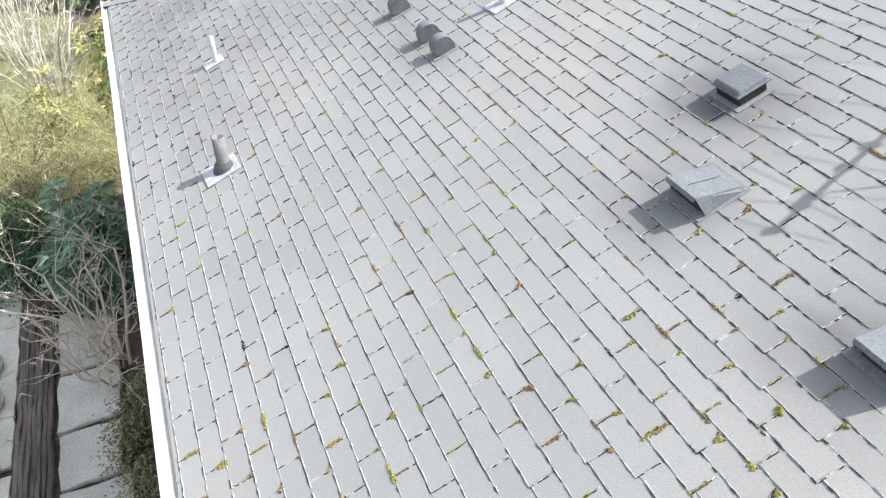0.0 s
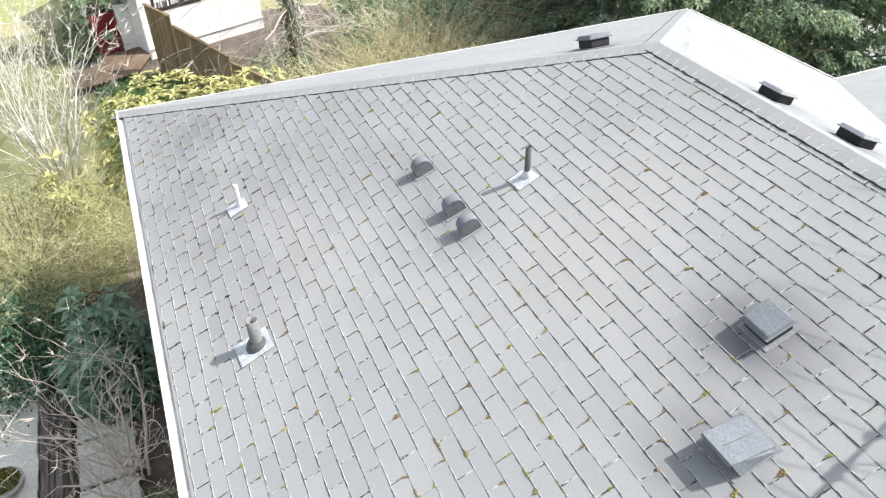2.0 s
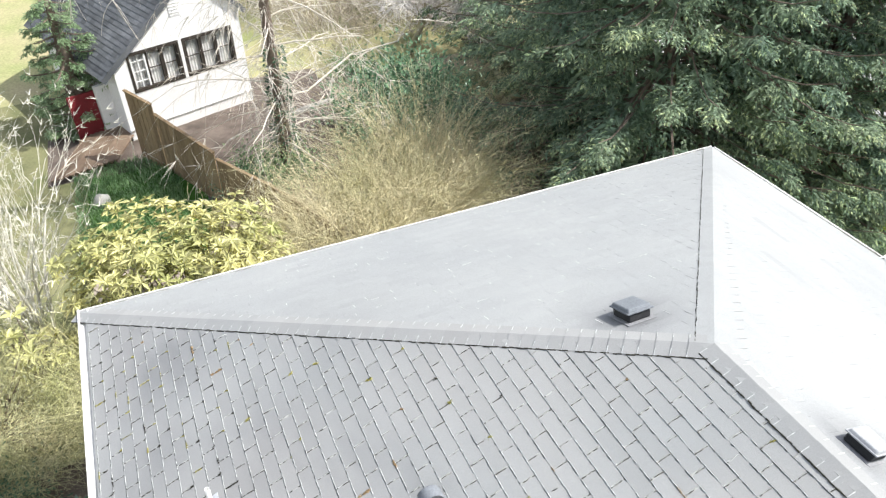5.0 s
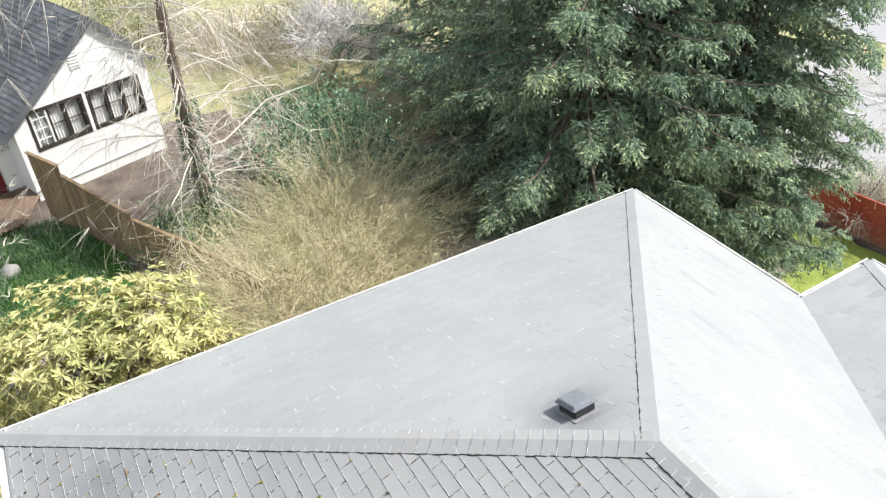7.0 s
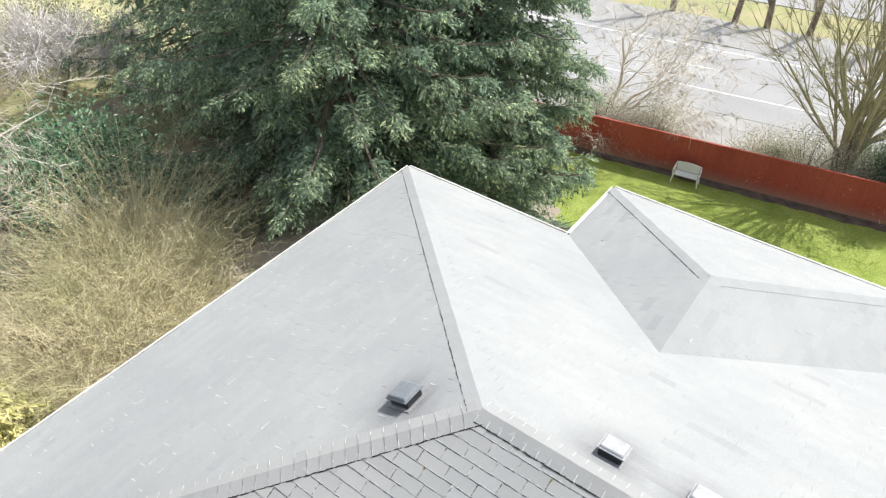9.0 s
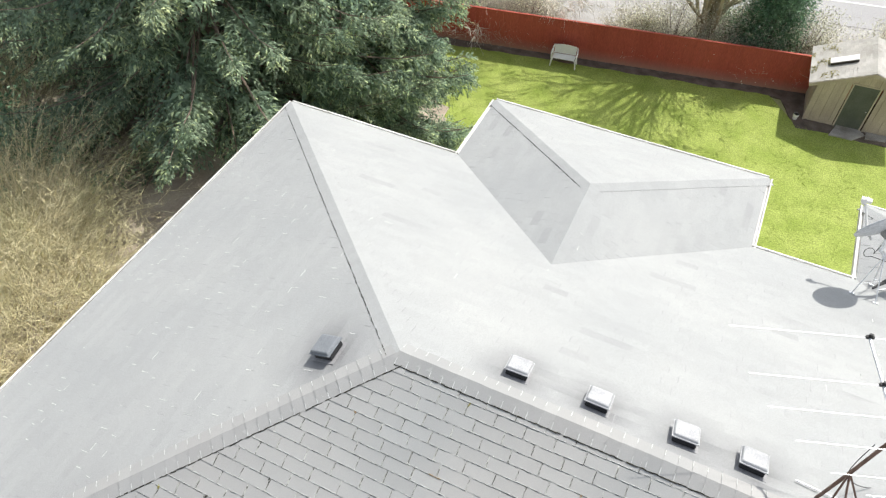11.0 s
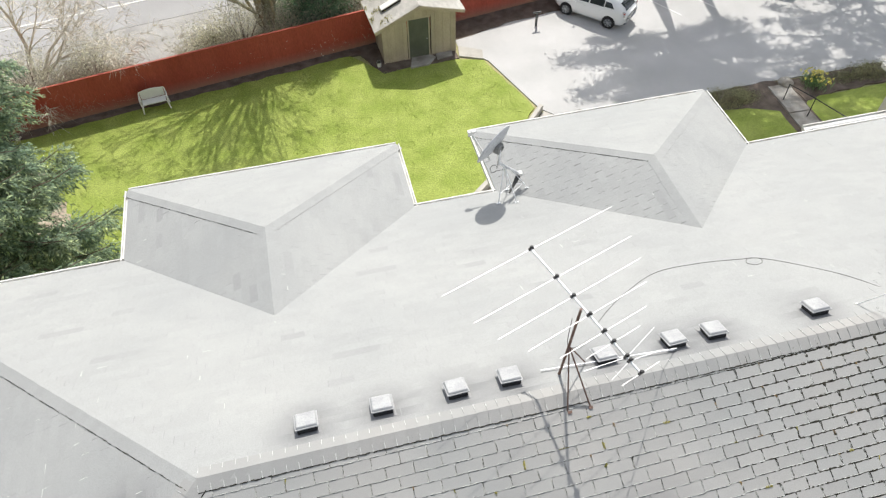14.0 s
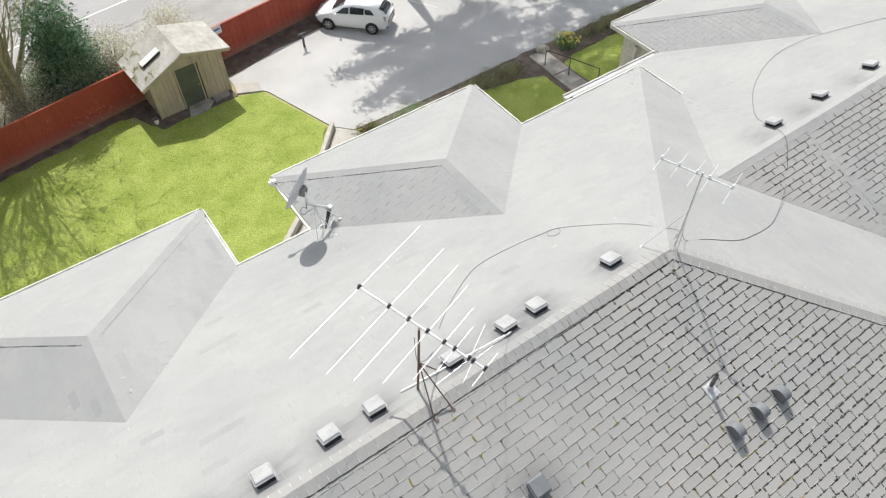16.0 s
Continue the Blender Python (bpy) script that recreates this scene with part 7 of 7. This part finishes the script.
def car(x, y, label):
    """A rounded white hatchback; local y is ahead."""
    WB, R = 2.32, 0.30
    c = thing("car", label, "car", pose(x, y, 0.05, 0, 0, 42.2), "cars in the lot")
    # along the car: y, half width, belt height, half width at the roof, roof height, underside
    key = np.array([(-1.98, 0.58, 0.66, 0.50, 0.72, 0.42), (-1.93, 0.70, 0.84, 0.58, 0.98, 0.32), (-1.75, 0.79, 0.98, 0.60, 1.19, 0.25), (-1.3, 0.83, 0.97, 0.60, 1.35, 0.21), (-0.7, 0.845, 0.95, 0.60, 1.44, 0.20), (-0.15, 0.85, 0.93, 0.60, 1.45, 0.20), (0.35, 0.845, 0.92, 0.59, 1.36, 0.20), (0.9, 0.835, 0.92, 0.60, 1.10, 0.20), (1.2, 0.82, 0.90, 0.62, 0.97, 0.21), (1.6, 0.77, 0.78, 0.56, 0.84, 0.24), (1.85, 0.66, 0.62, 0.48, 0.68, 0.30), (1.96, 0.48, 0.50, 0.36, 0.54, 0.36)])

    def sec(v):
        return [float(np.interp(v, key[:, 0], key[:, i])) * 0.5 + 0.25 * float(np.interp(v - 0.09, key[:, 0], key[:, i])) + 0.25 * float(np.interp(v + 0.09, key[:, 0], key[:, i])) for i in range(1, 6)]

    def side(v, u, s, off=0.0):
        """A point of the side above the belt; u: 0 at the belt, 1 at the roof's edge."""
        w, b, t, h, lo = sec(v)
        return Vector((s * (w * 0.965 + (t - w * 0.965) * (0.75 * u + 0.25 * u * u) + off), v, b + (h - 0.06 - b) * u + off * 0.4))

    g = Mesh()
    stations = np.linspace(-1.98, 1.96, 44)
    k = 16
    for v in stations:
        w, b, t, h, lo = sec(v)
        half = [(w * 0.88, lo), (w * 0.97, lo + 0.10), (w, lo + 0.28), (w, b - 0.10), (w * 0.965, b), (t + (w * 0.965 - t) * 0.44, b + (h - 0.06 - b) * 0.5), (t, h - 0.06), (t * 0.72, h - 0.008)]
        g.v += [(-x, v, z) for x, z in half] + [(x, v, z) for x, z in half[::-1]]
    g.d = [0.0] * len(g.v)
    for i in range(len(stations) - 1):
        for j in range(k):
            g.f.append([i * k + j, i * k + (j + 1) % k, (i + 1) * k + (j + 1) % k, (i + 1) * k + j])
            g.m.append(0)
    g.f += [list(range(k)), [(len(stations) - 1) * k + j for j in range(k)][::-1]]
    g.m += [0, 0]
    g.make("body", M_CARPAINT, c, smooth=True)

    def pane(name, s, v0, v1, u0, u1, lean0=0.0, lean1=0.0):
        """Side glass laid on the body; lean: how far the ends move at the top."""
        g = Mesh()
        n = 6
        rows = []
        for q in range(4):
            u = q / 3
            for p in range(n + 1):
                a, b = v0 + lean0 * u, v1 + lean1 * u
                rows.append(side(a + (b - a) * p / n, u0 + (u1 - u0) * u, s, 0.008))
        g.add(rows, [(q * (n + 1) + p, q * (n + 1) + p + 1, (q + 1) * (n + 1) + p + 1, (q + 1) * (n + 1) + p) for q in range(3) for p in range(n)])
        inner = [r - Vector((s * 0.03, 0, 0.01)) for r in rows]
        g.add(inner, [(q * (n + 1) + p, (q + 1) * (n + 1) + p, (q + 1) * (n + 1) + p + 1, q * (n + 1) + p + 1) for q in range(3) for p in range(n)])
        g.make(name, M_GLASSDARK, c, "dark tinted glass", smooth=True)

    def across(name, v0, v1, k0, k1):
        """Glass across the car from station v0 to v1, on the roof skin."""
        g = Mesh()
        n = 8
        for o in (0.008, -0.02):
            rows = []
            for q in range(5):
                v = v0 + (v1 - v0) * q / 4
                w, b, t, h, lo = sec(v)
                kk = k0 + (k1 - k0) * q / 4
                for p in range(n + 1):
                    x = (p / n * 2 - 1) * kk
                    rows.append(Vector((t * x, v, h + o - 0.05 * max(0.0, abs(x) - 0.72) / 0.28)))
            g.add(rows, [(q * (n + 1) + p, q * (n + 1) + p + 1, (q + 1) * (n + 1) + p + 1, (q + 1) * (n + 1) + p) for q in range(4) for p in range(n)])
        g.make(name, M_GLASSDARK, c, "dark tinted glass", smooth=True)

    across("windscreen", 0.30, 0.95, 0.92, 1.0)
    across("rear_window", -1.88, -1.52, 0.86, 0.80)
    for s in (-1, 1):
        pane("side_window", s, 0.02, 0.74, 0.16, 0.80, 0.0, -0.42)
        pane("side_window", s, -0.78, -0.05, 0.16, 0.82)
        pane("side_window", s, -1.34, -0.84, 0.22, 0.78, 0.2, 0.0)
        lamp = part("tail_lamp", rounded(0.12, 0.16, 0.26, 0.04, (s * 0.68, -1.83, 0.74)), M_LAMPCLEAR, c, "clear and red tail lamp")
        part("red_lens", rounded(0.10, 0.10, 0.08, 0.03, (s * 0.70, -1.87, 0.90)), M_LAMPRED, lamp, "red lens")
        part("headlight", rounded(0.22, 0.34, 0.14, 0.05, (s * 0.56, 1.58, 0.62)), M_LAMPCLEAR, c, "clear headlight")
        part("wing_mirror", rounded(0.17, 0.10, 0.12, 0.04, (s * 0.93, 0.68, 0.92)), M_CARPAINT, c)
        for v in (0.18, -0.62):
            part("door_handle", rounded(0.03, 0.16, 0.03, 0.01, (s * 0.85, v, 0.80)), M_CARPAINT, c)
        for v in (-WB / 2, WB / 2):
            w = Mesh()
            w.tube([(s * 0.835, v, R), (s * 0.86, v, R), (s * 0.84, v, R), (s * 0.66, v, R)], [R * 0.80, R * 0.92, R, R], 28)
            wheel = w.make("wheel", M_TYRE, c, "black tyre on a silver rim")
            g = Mesh()
            g.tube([(s * 0.864, v, R), (s * 0.80, v, R)], [R * 0.70, R * 0.72], 28)
            g.make("rim", M_VENT, wheel, "grey wheel dish")
            g = Mesh()
            for a in range(7):
                an = a * 2 * math.pi / 7
                g.bar((s * 0.872, v + 0.03 * math.cos(an), R + 0.03 * math.sin(an)), (s * 0.872, v + R * 0.70 * math.cos(an), R + R * 0.70 * math.sin(an)), 0.05, 0.015)
            g.tube([(s * 0.866, v, R), (s * 0.88, v, R)], [0.07, 0.05], 12)
            g.make("spokes", M_RIM, wheel, "silver alloy spokes")
            g = Mesh()
            g.tube([(s * 0.853, v, R + 0.02), (s * 0.70, v, R + 0.02)], R + 0.04, 28)
            g.make("wheel_arch", M_VENTDARK, c, "dark wheel arch")
    part("rear_plate", rounded(0.46, 0.03, 0.12, 0.005, (0, -1.985, 0.56), 1), M_PLASTIC, c, "plain pale rear plate")
    part("bumper", rounded(1.3, 0.14, 0.10, 0.03, (0, -1.90, 0.33)), M_VENT, c)
    return c


car(13.57, 31.92, "white rounded hatchback parked near the fence")
car(23.3, 32.75, "white rounded hatchback parked further along the lot")

sheet("near_verge", [(-40, 25.4), (-24, 27.9), (1.5, 32.25), (22, 35.85), (60, 42), (60, 48.2), (-30, 33.8), (-40, 32.2)], 0.03, M_SHOULDER, "pale gravel shoulder between the fence and the road", "verge", cell=2.0, wobble=0.1)
# trees and brambles along the fence
bare_tree(-2.6, 33.9, "many-stemmed bare tree with mossy bark past the fence", 71, [((0.22 * math.cos(k * 0.63), 0.20 * math.sin(k * 0.63) + 0.02, 1), 6.2 + 0.6 * (k % 3), 0.26 if k == 0 else 0.17 if k % 2 else 0.10) for k in range(11)], 3, 4, 0.40, M_GREYBARK, per_tip=6, twig=0.8, tw=0.014)
leaf_clump(0.1, 33.9, 1.3, 1.0, 0.4, 5.6, 15000, 0.14, M_LAUREL, "tall glossy evergreen past the red fence", 76, "evergreen_shrub")
leaf_clump(-1.6, 34.2, 1.3, 0.8, 0.0, 2.3, 4500, 0.10, M_SHRUB, "leafy dark evergreen shrub past the red fence", 72)
for i, (x, ry, h) in enumerate(((-13.5, 1.3, 2.2), (-11.0, 1.2, 2.0), (-5.7, 1.0, 1.5), (-4.2, 1.2, 2.4), (-2.6, 1.2, 1.7), (-1.2, 1.2, 2.4), (1.3, 1.1, 2.4), (4.2, 1.0, 2.4))):
    thicket(x, 32.3 + 0.165 * x + 1.7, 1.9, ry * 1.35, h * 1.45, 380, 80 + i, M_BRAMBLE, "tangled pale bramble and bare stems past the fence", 0.008, "bramble")
    leaf_clump(x + 0.4, 32.3 + 0.165 * x + 1.5, 1.5, ry, 0.0, h * 1.35, 5200, 0.085, M_GLINTLEAF, "bramble leaves coloured pale for sky glint among bare stems past the fence", 180 + i, "bramble_leaves")
leaf_clump(-5.2, 33.0, 1.2, 0.7, 0.0, 1.5, 2500, 0.09, M_OLIVE, "dusty olive shrub past the red fence", 73)
leaf_clump(1.6, 34.4, 1.4, 0.7, 0.0, 1.7, 2600, 0.09, M_OLIVE, "dusty olive shrub past the red fence", 74)
bare_tree(-13.4, 32.8, "bare tree with fine pale branches arching over the road's edge", 75, [((0.25, 0.1, 1), 4.6, 0.11), ((0.6, 0.0, 0.9), 4.4, 0.09), ((0.9, 0.15, 0.8), 3.8, 0.07)], 3, 5, 0.7, M_PALEBARK, M_PALEBARK, droop=0.05, per_tip=8, twig=0.8, tw=0.009, crook=0.16)
for x, y, h in ((-13.0, 30.9, 3.0), (-11.3, 31.5, 2.8), (-9.6, 31.7, 2.3)):
    thicket(x, y, 1.5, 1.1, h, 620, int(-10 * x), M_BROWNSTEM, "brownish bramble mound against the red fence", 0.007, "bramble")
# far side of the road
for i, x in enumerate((-16.5, -12.5, -10.5, -8.0, -4.0, 2.0)):
    bare_tree(x, 48.2 + 0.15 * (x + 20), "dark bare street tree on the far verge", 90 + i, [((0.05 * (i % 3 - 1), 0, 1), 5.5, 0.22)], 2, 5, 0.5, M_BARK, name="bare_tree")
for i, x in enumerate((-18, -10, -3, 5)):
    thicket(x, 46.6 + 0.15 * (x + 20), 3.0, 0.9, 0.8, 220, 100 + i, M_STRAW, "dry yellowish grass tussocks on the verge", 0.006, "dry_grass")
sign = thing("road_sign", "white road sign seen across the road", "sign", pose(-13.3, 50.0, 0.0, 0, 0, 20))
g = Mesh()
g.tube([(0, 0, 0), (0, 0, 2.6)], 0.03, 8)
g.make("post", M_PIPE, sign)
part("panel", rounded(0.6, 0.02, 0.75, 0.008, (0, -0.04, 1.9), 1), M_PLASTIC, sign)


def shade_tree(x, y, seed, label, n=26000, h0=10.4, rise=4.8, spread=6.2, squash=0.34):
    """A tall broad evergreen: bare lower trunk, then layers of leafy limbs."""
    crown = plant("evergreen_tree", label, "tree", x, y, 0)
    g = Mesh()
    g.tube([(0, 0, 0), (-0.2, 0, 5), (0.2, 0, 10), (0, 0, h0 + rise)], [0.46, 0.4, 0.2, 0.04], 10)
    nr = np.random.default_rng(seed)
    cc = []
    limbs = max(26, int(rise * 4.5))
    for i in range(limbs):
        a, h = i * 2.4, h0 + rise * (i / limbs)
        L = spread * (1 - ((h - h0) / rise - 0.25) ** 2 * 0.9) * nr.uniform(0.55, 1.0)
        tip = (L * math.cos(a), L * math.sin(a) * squash, h + nr.uniform(-0.3, 0.6))
        g.tube([(0, 0, h - 0.8), (tip[0] * 0.5, tip[1] * 0.5, h), tip], [0.09, 0.055, 0.02], 5, caps=False)
        cc += [np.array(tip) * [k, k, 1] for k in (0.34, 0.6, 0.82, 1.0)]
    g.make("trunk", M_BARK, crown)
    cc = np.array(cc)
    pk = nr.integers(0, len(cc), n)
    size = nr.uniform(0.12, 0.36, len(cc))[pk][:, None]
    leaf_mesh("crown", cc[pk] + nr.normal(0, 1, (n, 3)) * size * [1.35, 1.1, 0.4], nr.normal(0, 1, (n, 3)), nr.uniform(0.14, 0.26, n), 0.115, M_SHRUB, crown, seed=seed + 1)


shade_tree(18.9, 36.9, 111, "tall evergreen tree shading the parking lot")
shade_tree(21.6, 37.6, 117, "very tall evergreen tree behind the parking lot", 15000, 15.5, 8.0, 5.5, 0.5)
shade_tree(29.5, 36.6, 113, "tall evergreen tree shading the far lot", 34000, 9.0, 14.0, 8.5, 0.6)
shade_tree(39.0, 38.0, 115, "tall evergreen tree at the far end of the lot", 16000, 3.0, 9.5, 8.5, 0.6)

# east: entrance lawn, bed, steps and rail
sheet("entrance_lawn", [(10.5, 13.2), (18.5, 18.2), (18.5, 22.6), (17.2, 23.1), (14.2, 23.6), (10.5, 22.6)], 0.06, M_LAWN, "small mown lawn beside the entrance path", "lawn", cell=0.5, wobble=0.05)
sheet("entrance_lawn", [(20.1, 17.0), (30, 17.0), (30, 23.2), (22.5, 23.1), (20.3, 23.1), (19.9, 22.7)], 0.06, M_LAWN, "small mown lawn beside the entrance path", "lawn", cell=0.5, wobble=0.05)
sheet("flower_bed", [(10.0, 22.7), (14.3, 23.6), (17.3, 22.9), (18.3, 22.4), (18.3, 17.5), (20.5, 17.5), (20.5, 23.2), (19.9, 24.5), (18.7, 24.6), (13.8, 24.45), (9.4, 24.5)], 0.053, M_SOIL, "dark mulched flower bed by the parking lot", "flower bed", cell=0.4, wobble=0.1)
sheet("flower_bed", [(19.9, 22.9), (22.5, 23.2), (30, 23.4), (30, 24.6), (24.5, 24.55), (20.0, 24.5)], 0.07, M_SOIL, "dark mulched flower bed by the parking lot", "flower bed", cell=0.4, wobble=0.1)
steps = thing("entrance_path", "worn stone path stepping towards the entrance", "path", kind="structure")
for i in range(6):
    g = Mesh()
    c = Vector((19.35, 23.7, 0)).lerp(Vector((19.1, 18.9, 0)), i / 5)
    g.box(c.x, c.y, 0.03 + 0.03 * (i % 2), 0.98, 0.93, 0.16, 0, pose(0, 0, 0, 0, 0, -3 + random.uniform(-3, 3)).to_3x3())
    g.make("step", M_PATHSTONE, steps)
bm = bmesh.new()
bmesh.ops.create_icosphere(bm, subdivisions=3, radius=0.32)
for v in bm.verts:
    v.co = Vector((v.co.x * 1.1, v.co.y, v.co.z * 0.7)) * (1 + 0.3 * noise.noise(v.co * 3))
me = bpy.data.meshes.new("boulder")
bm.to_mesh(me)
bm.free()
me.materials.append(M_PATHSTONE)
tagged(new("boulder", me), "grey boulder beside the entrance steps", "rock").matrix_basis = pose(19.75, 24.2, 0.15)
rail = thing("handrail", "dark metal handrail beside the entrance path", "handrail")
rp = [(19.0, 23.15), (19.4, 21.9), (19.8, 20.4)]
for i, (x, y) in enumerate(rp):
    g = Mesh()
    g.tube([(x, y, 0.0), (x, y, 0.95 + 0.1 * i)], 0.022, 8)
    g.make("post", M_BLACK, rail)
g = Mesh()
g.tube([(x, y, 0.95 + 0.1 * i) for i, (x, y) in enumerate(rp)], 0.022, 8)
g.make("rail", M_BLACK, rail)
daff = plant("daffodils", "clump of yellow daffodils in leaf", "flowers", 20.95, 23.85, 0.05)
rng_ = np.random.default_rng(120)
n = 260
P = rng_.normal(0, 0.28, (n, 3)) * [1, 1, 0]
leaf_mesh("foliage", P, rng_.normal(0, 0.3, (n, 3)) + [0, 0, 1], rng_.uniform(0.35, 0.6, n), 0.03, M_SHRUB, daff, seed=121)
n = 60
P = rng_.normal(0, 0.30, (n, 3)) * [1, 1, 0] + [0, 0, 0.55]
leaf_mesh("blossom", np.repeat(P, 5, 0), rng_.normal(0, 1, (n * 5, 3)), 0.08, 0.06, M_PETAL, daff, "yellow trumpet flowers", seed=122)
leaf_clump(11.5, 23.5, 1.8, 0.6, 0.05, 0.7, 4500, 0.06, M_SHRUB, "low clipped green hedge plants in a bed", 123, "hedge")
leaf_clump(16.3, 23.8, 2.0, 0.6, 0.05, 0.5, 6500, 0.06, M_OLIVE, "low heather-brown shrubs in a bed", 124, "hedge")
leaf_clump(24.3, 23.95, 2.6, 0.5, 0.05, 0.5, 6500, 0.06, M_OLIVE, "low heather-brown shrubs in a bed", 125, "hedge")
leaf_clump(9.6, 24.2, 0.6, 0.35, 0.05, 0.5, 900, 0.06, M_SUCC, "small yellow-green shrub at the lot's edge", 126)
# low wall with posts at the lawn's corner by the building
g = Mesh()
g.bar((3.6, 20.2, 0.18), (4.9, 21.3, 0.18), 0.18, 0.36)
g.bar((4.9, 21.3, 0.18), (8.5, 25.3, 0.18), 0.18, 0.36)
tagged(g.make("garden_wall", M_CONCRETE), "low pale concrete edging wall beside the lawn", "wall", kind="structure")
sheet("walkway", [(3.4, 13.0), (9.5, 13.0), (9.3, 24.4), (8.6, 25.2), (5.0, 21.2), (3.7, 20.1)], 0.055, M_CONCRETE, "pale concrete walkway round the building", "walkway", cell=1.0)
post = thing("pipe_bollard", "short thin pipe post on the parking lot", "post", pose(10.4, 31.6, 0.05))
g = Mesh()
g.tube([(0, 0, 0), (0, 0, 0.75)], 0.06, 8)
g.make("post", M_PIPEDARK, post)
g = Mesh()
g.tube([(-0.2, 0, 0.75), (0.2, 0, 0.75)], 0.05, 8)
g.make("cap", M_PIPEDARK, post)

# pale boards beside the entrance, under the lower eave
entry = thing("entrance_screen", "cream board screen with a white post by the entrance", "screen")
for i in range(6):
    g = Mesh()
    g.box(11.80, 11.95 + 0.17 * i, 4.9, 0.03, 0.165, 9.9)
    g.make("board", M_WALL, entry)
g = Mesh()
g.box(11.74, 12.4, 4.9, 0.09, 0.09, 9.9)
g.make("post", M_WHITE, entry, "white painted post")

# a small notice on the fence and a white pail by the shed
notice = thing("fence_sign", "small white sign with a blue bar on a red fence", "sign", pose(6.7, 33.0, 1.5, 0, 0, 10))
part("panel", rounded(0.5, 0.02, 0.42, 0.006, (0, -0.035, 0), 1), M_PLASTIC, notice)
part("print_bar", rounded(0.34, 0.006, 0.09, 0.002, (0, -0.049, 0.2), 1), M_BLUE, notice, "blue printed bar")
pail = thing("pail", "small white plastic pail by the shed corner", "pail", pose(2.2, 30.25, 0.07))
g = Mesh()
g.tube([(0, 0, 0), (0, 0, 0.24), (0, 0, 0.24), (0, 0, 0.03)], [0.09, 0.12, 0.11, 0.08], 14)
g.make("body", M_PLASTIC, pail)
g = Mesh()
g.tube([(-0.12, 0, 0.23), (-0.08, -0.05, 0.33), (0.08, -0.05, 0.33), (0.12, 0, 0.23)], 0.006, 6)
g.make("handle", M_ALU, pail)

# ---- the shingles nearest to the camera's start, one by one ----
for roof, m, singles in SINGLES:
    made = {}
    for k, u, v, sx, sy in singles[:300]:
        if k not in made:
            t = tab_mesh(k)
            gg = Mesh()
            gg.v, gg.f, gg.m, gg.d = t.v, t.f, t.m, [0.0] * len(t.v)
            ob = gg.make("shingle", [M_TAB, M_EDGE, M_SLOT, M_BUTT], roof, dirt_halo=True)
            made[k] = ob.data
        else:
            ob = new("shingle", made[k])
            ob.parent = roof
        ob.matrix_basis = Matrix.Translation((u + random.uniform(-0.003, 0.003), v, random.uniform(0, 0.002))) @ pose(0, 0, 0, random.uniform(-0.5, 0.3), 0, random.uniform(-0.4, 0.4)) @ Matrix.Diagonal((sx, sy, 1, 1))
    if len(singles) > 300:
        gg = Mesh()
        for k, u, v, sx, sy in singles[300:]:
            t = tab_mesh(k)
            base = len(gg.v)
            gg.v += [(x * sx + u, y * sy + v, z) for x, y, z in t.v]
            gg.d += [0.0] * len(t.v)
            gg.f += [[base + q for q in f] for f in t.f]
            gg.m += t.m
        gg.make("shingle_rest", [M_FIELD, M_EDGE, M_SLOT, M_BUTT], roof, dirt_halo=True)["kind"] = "stuff"
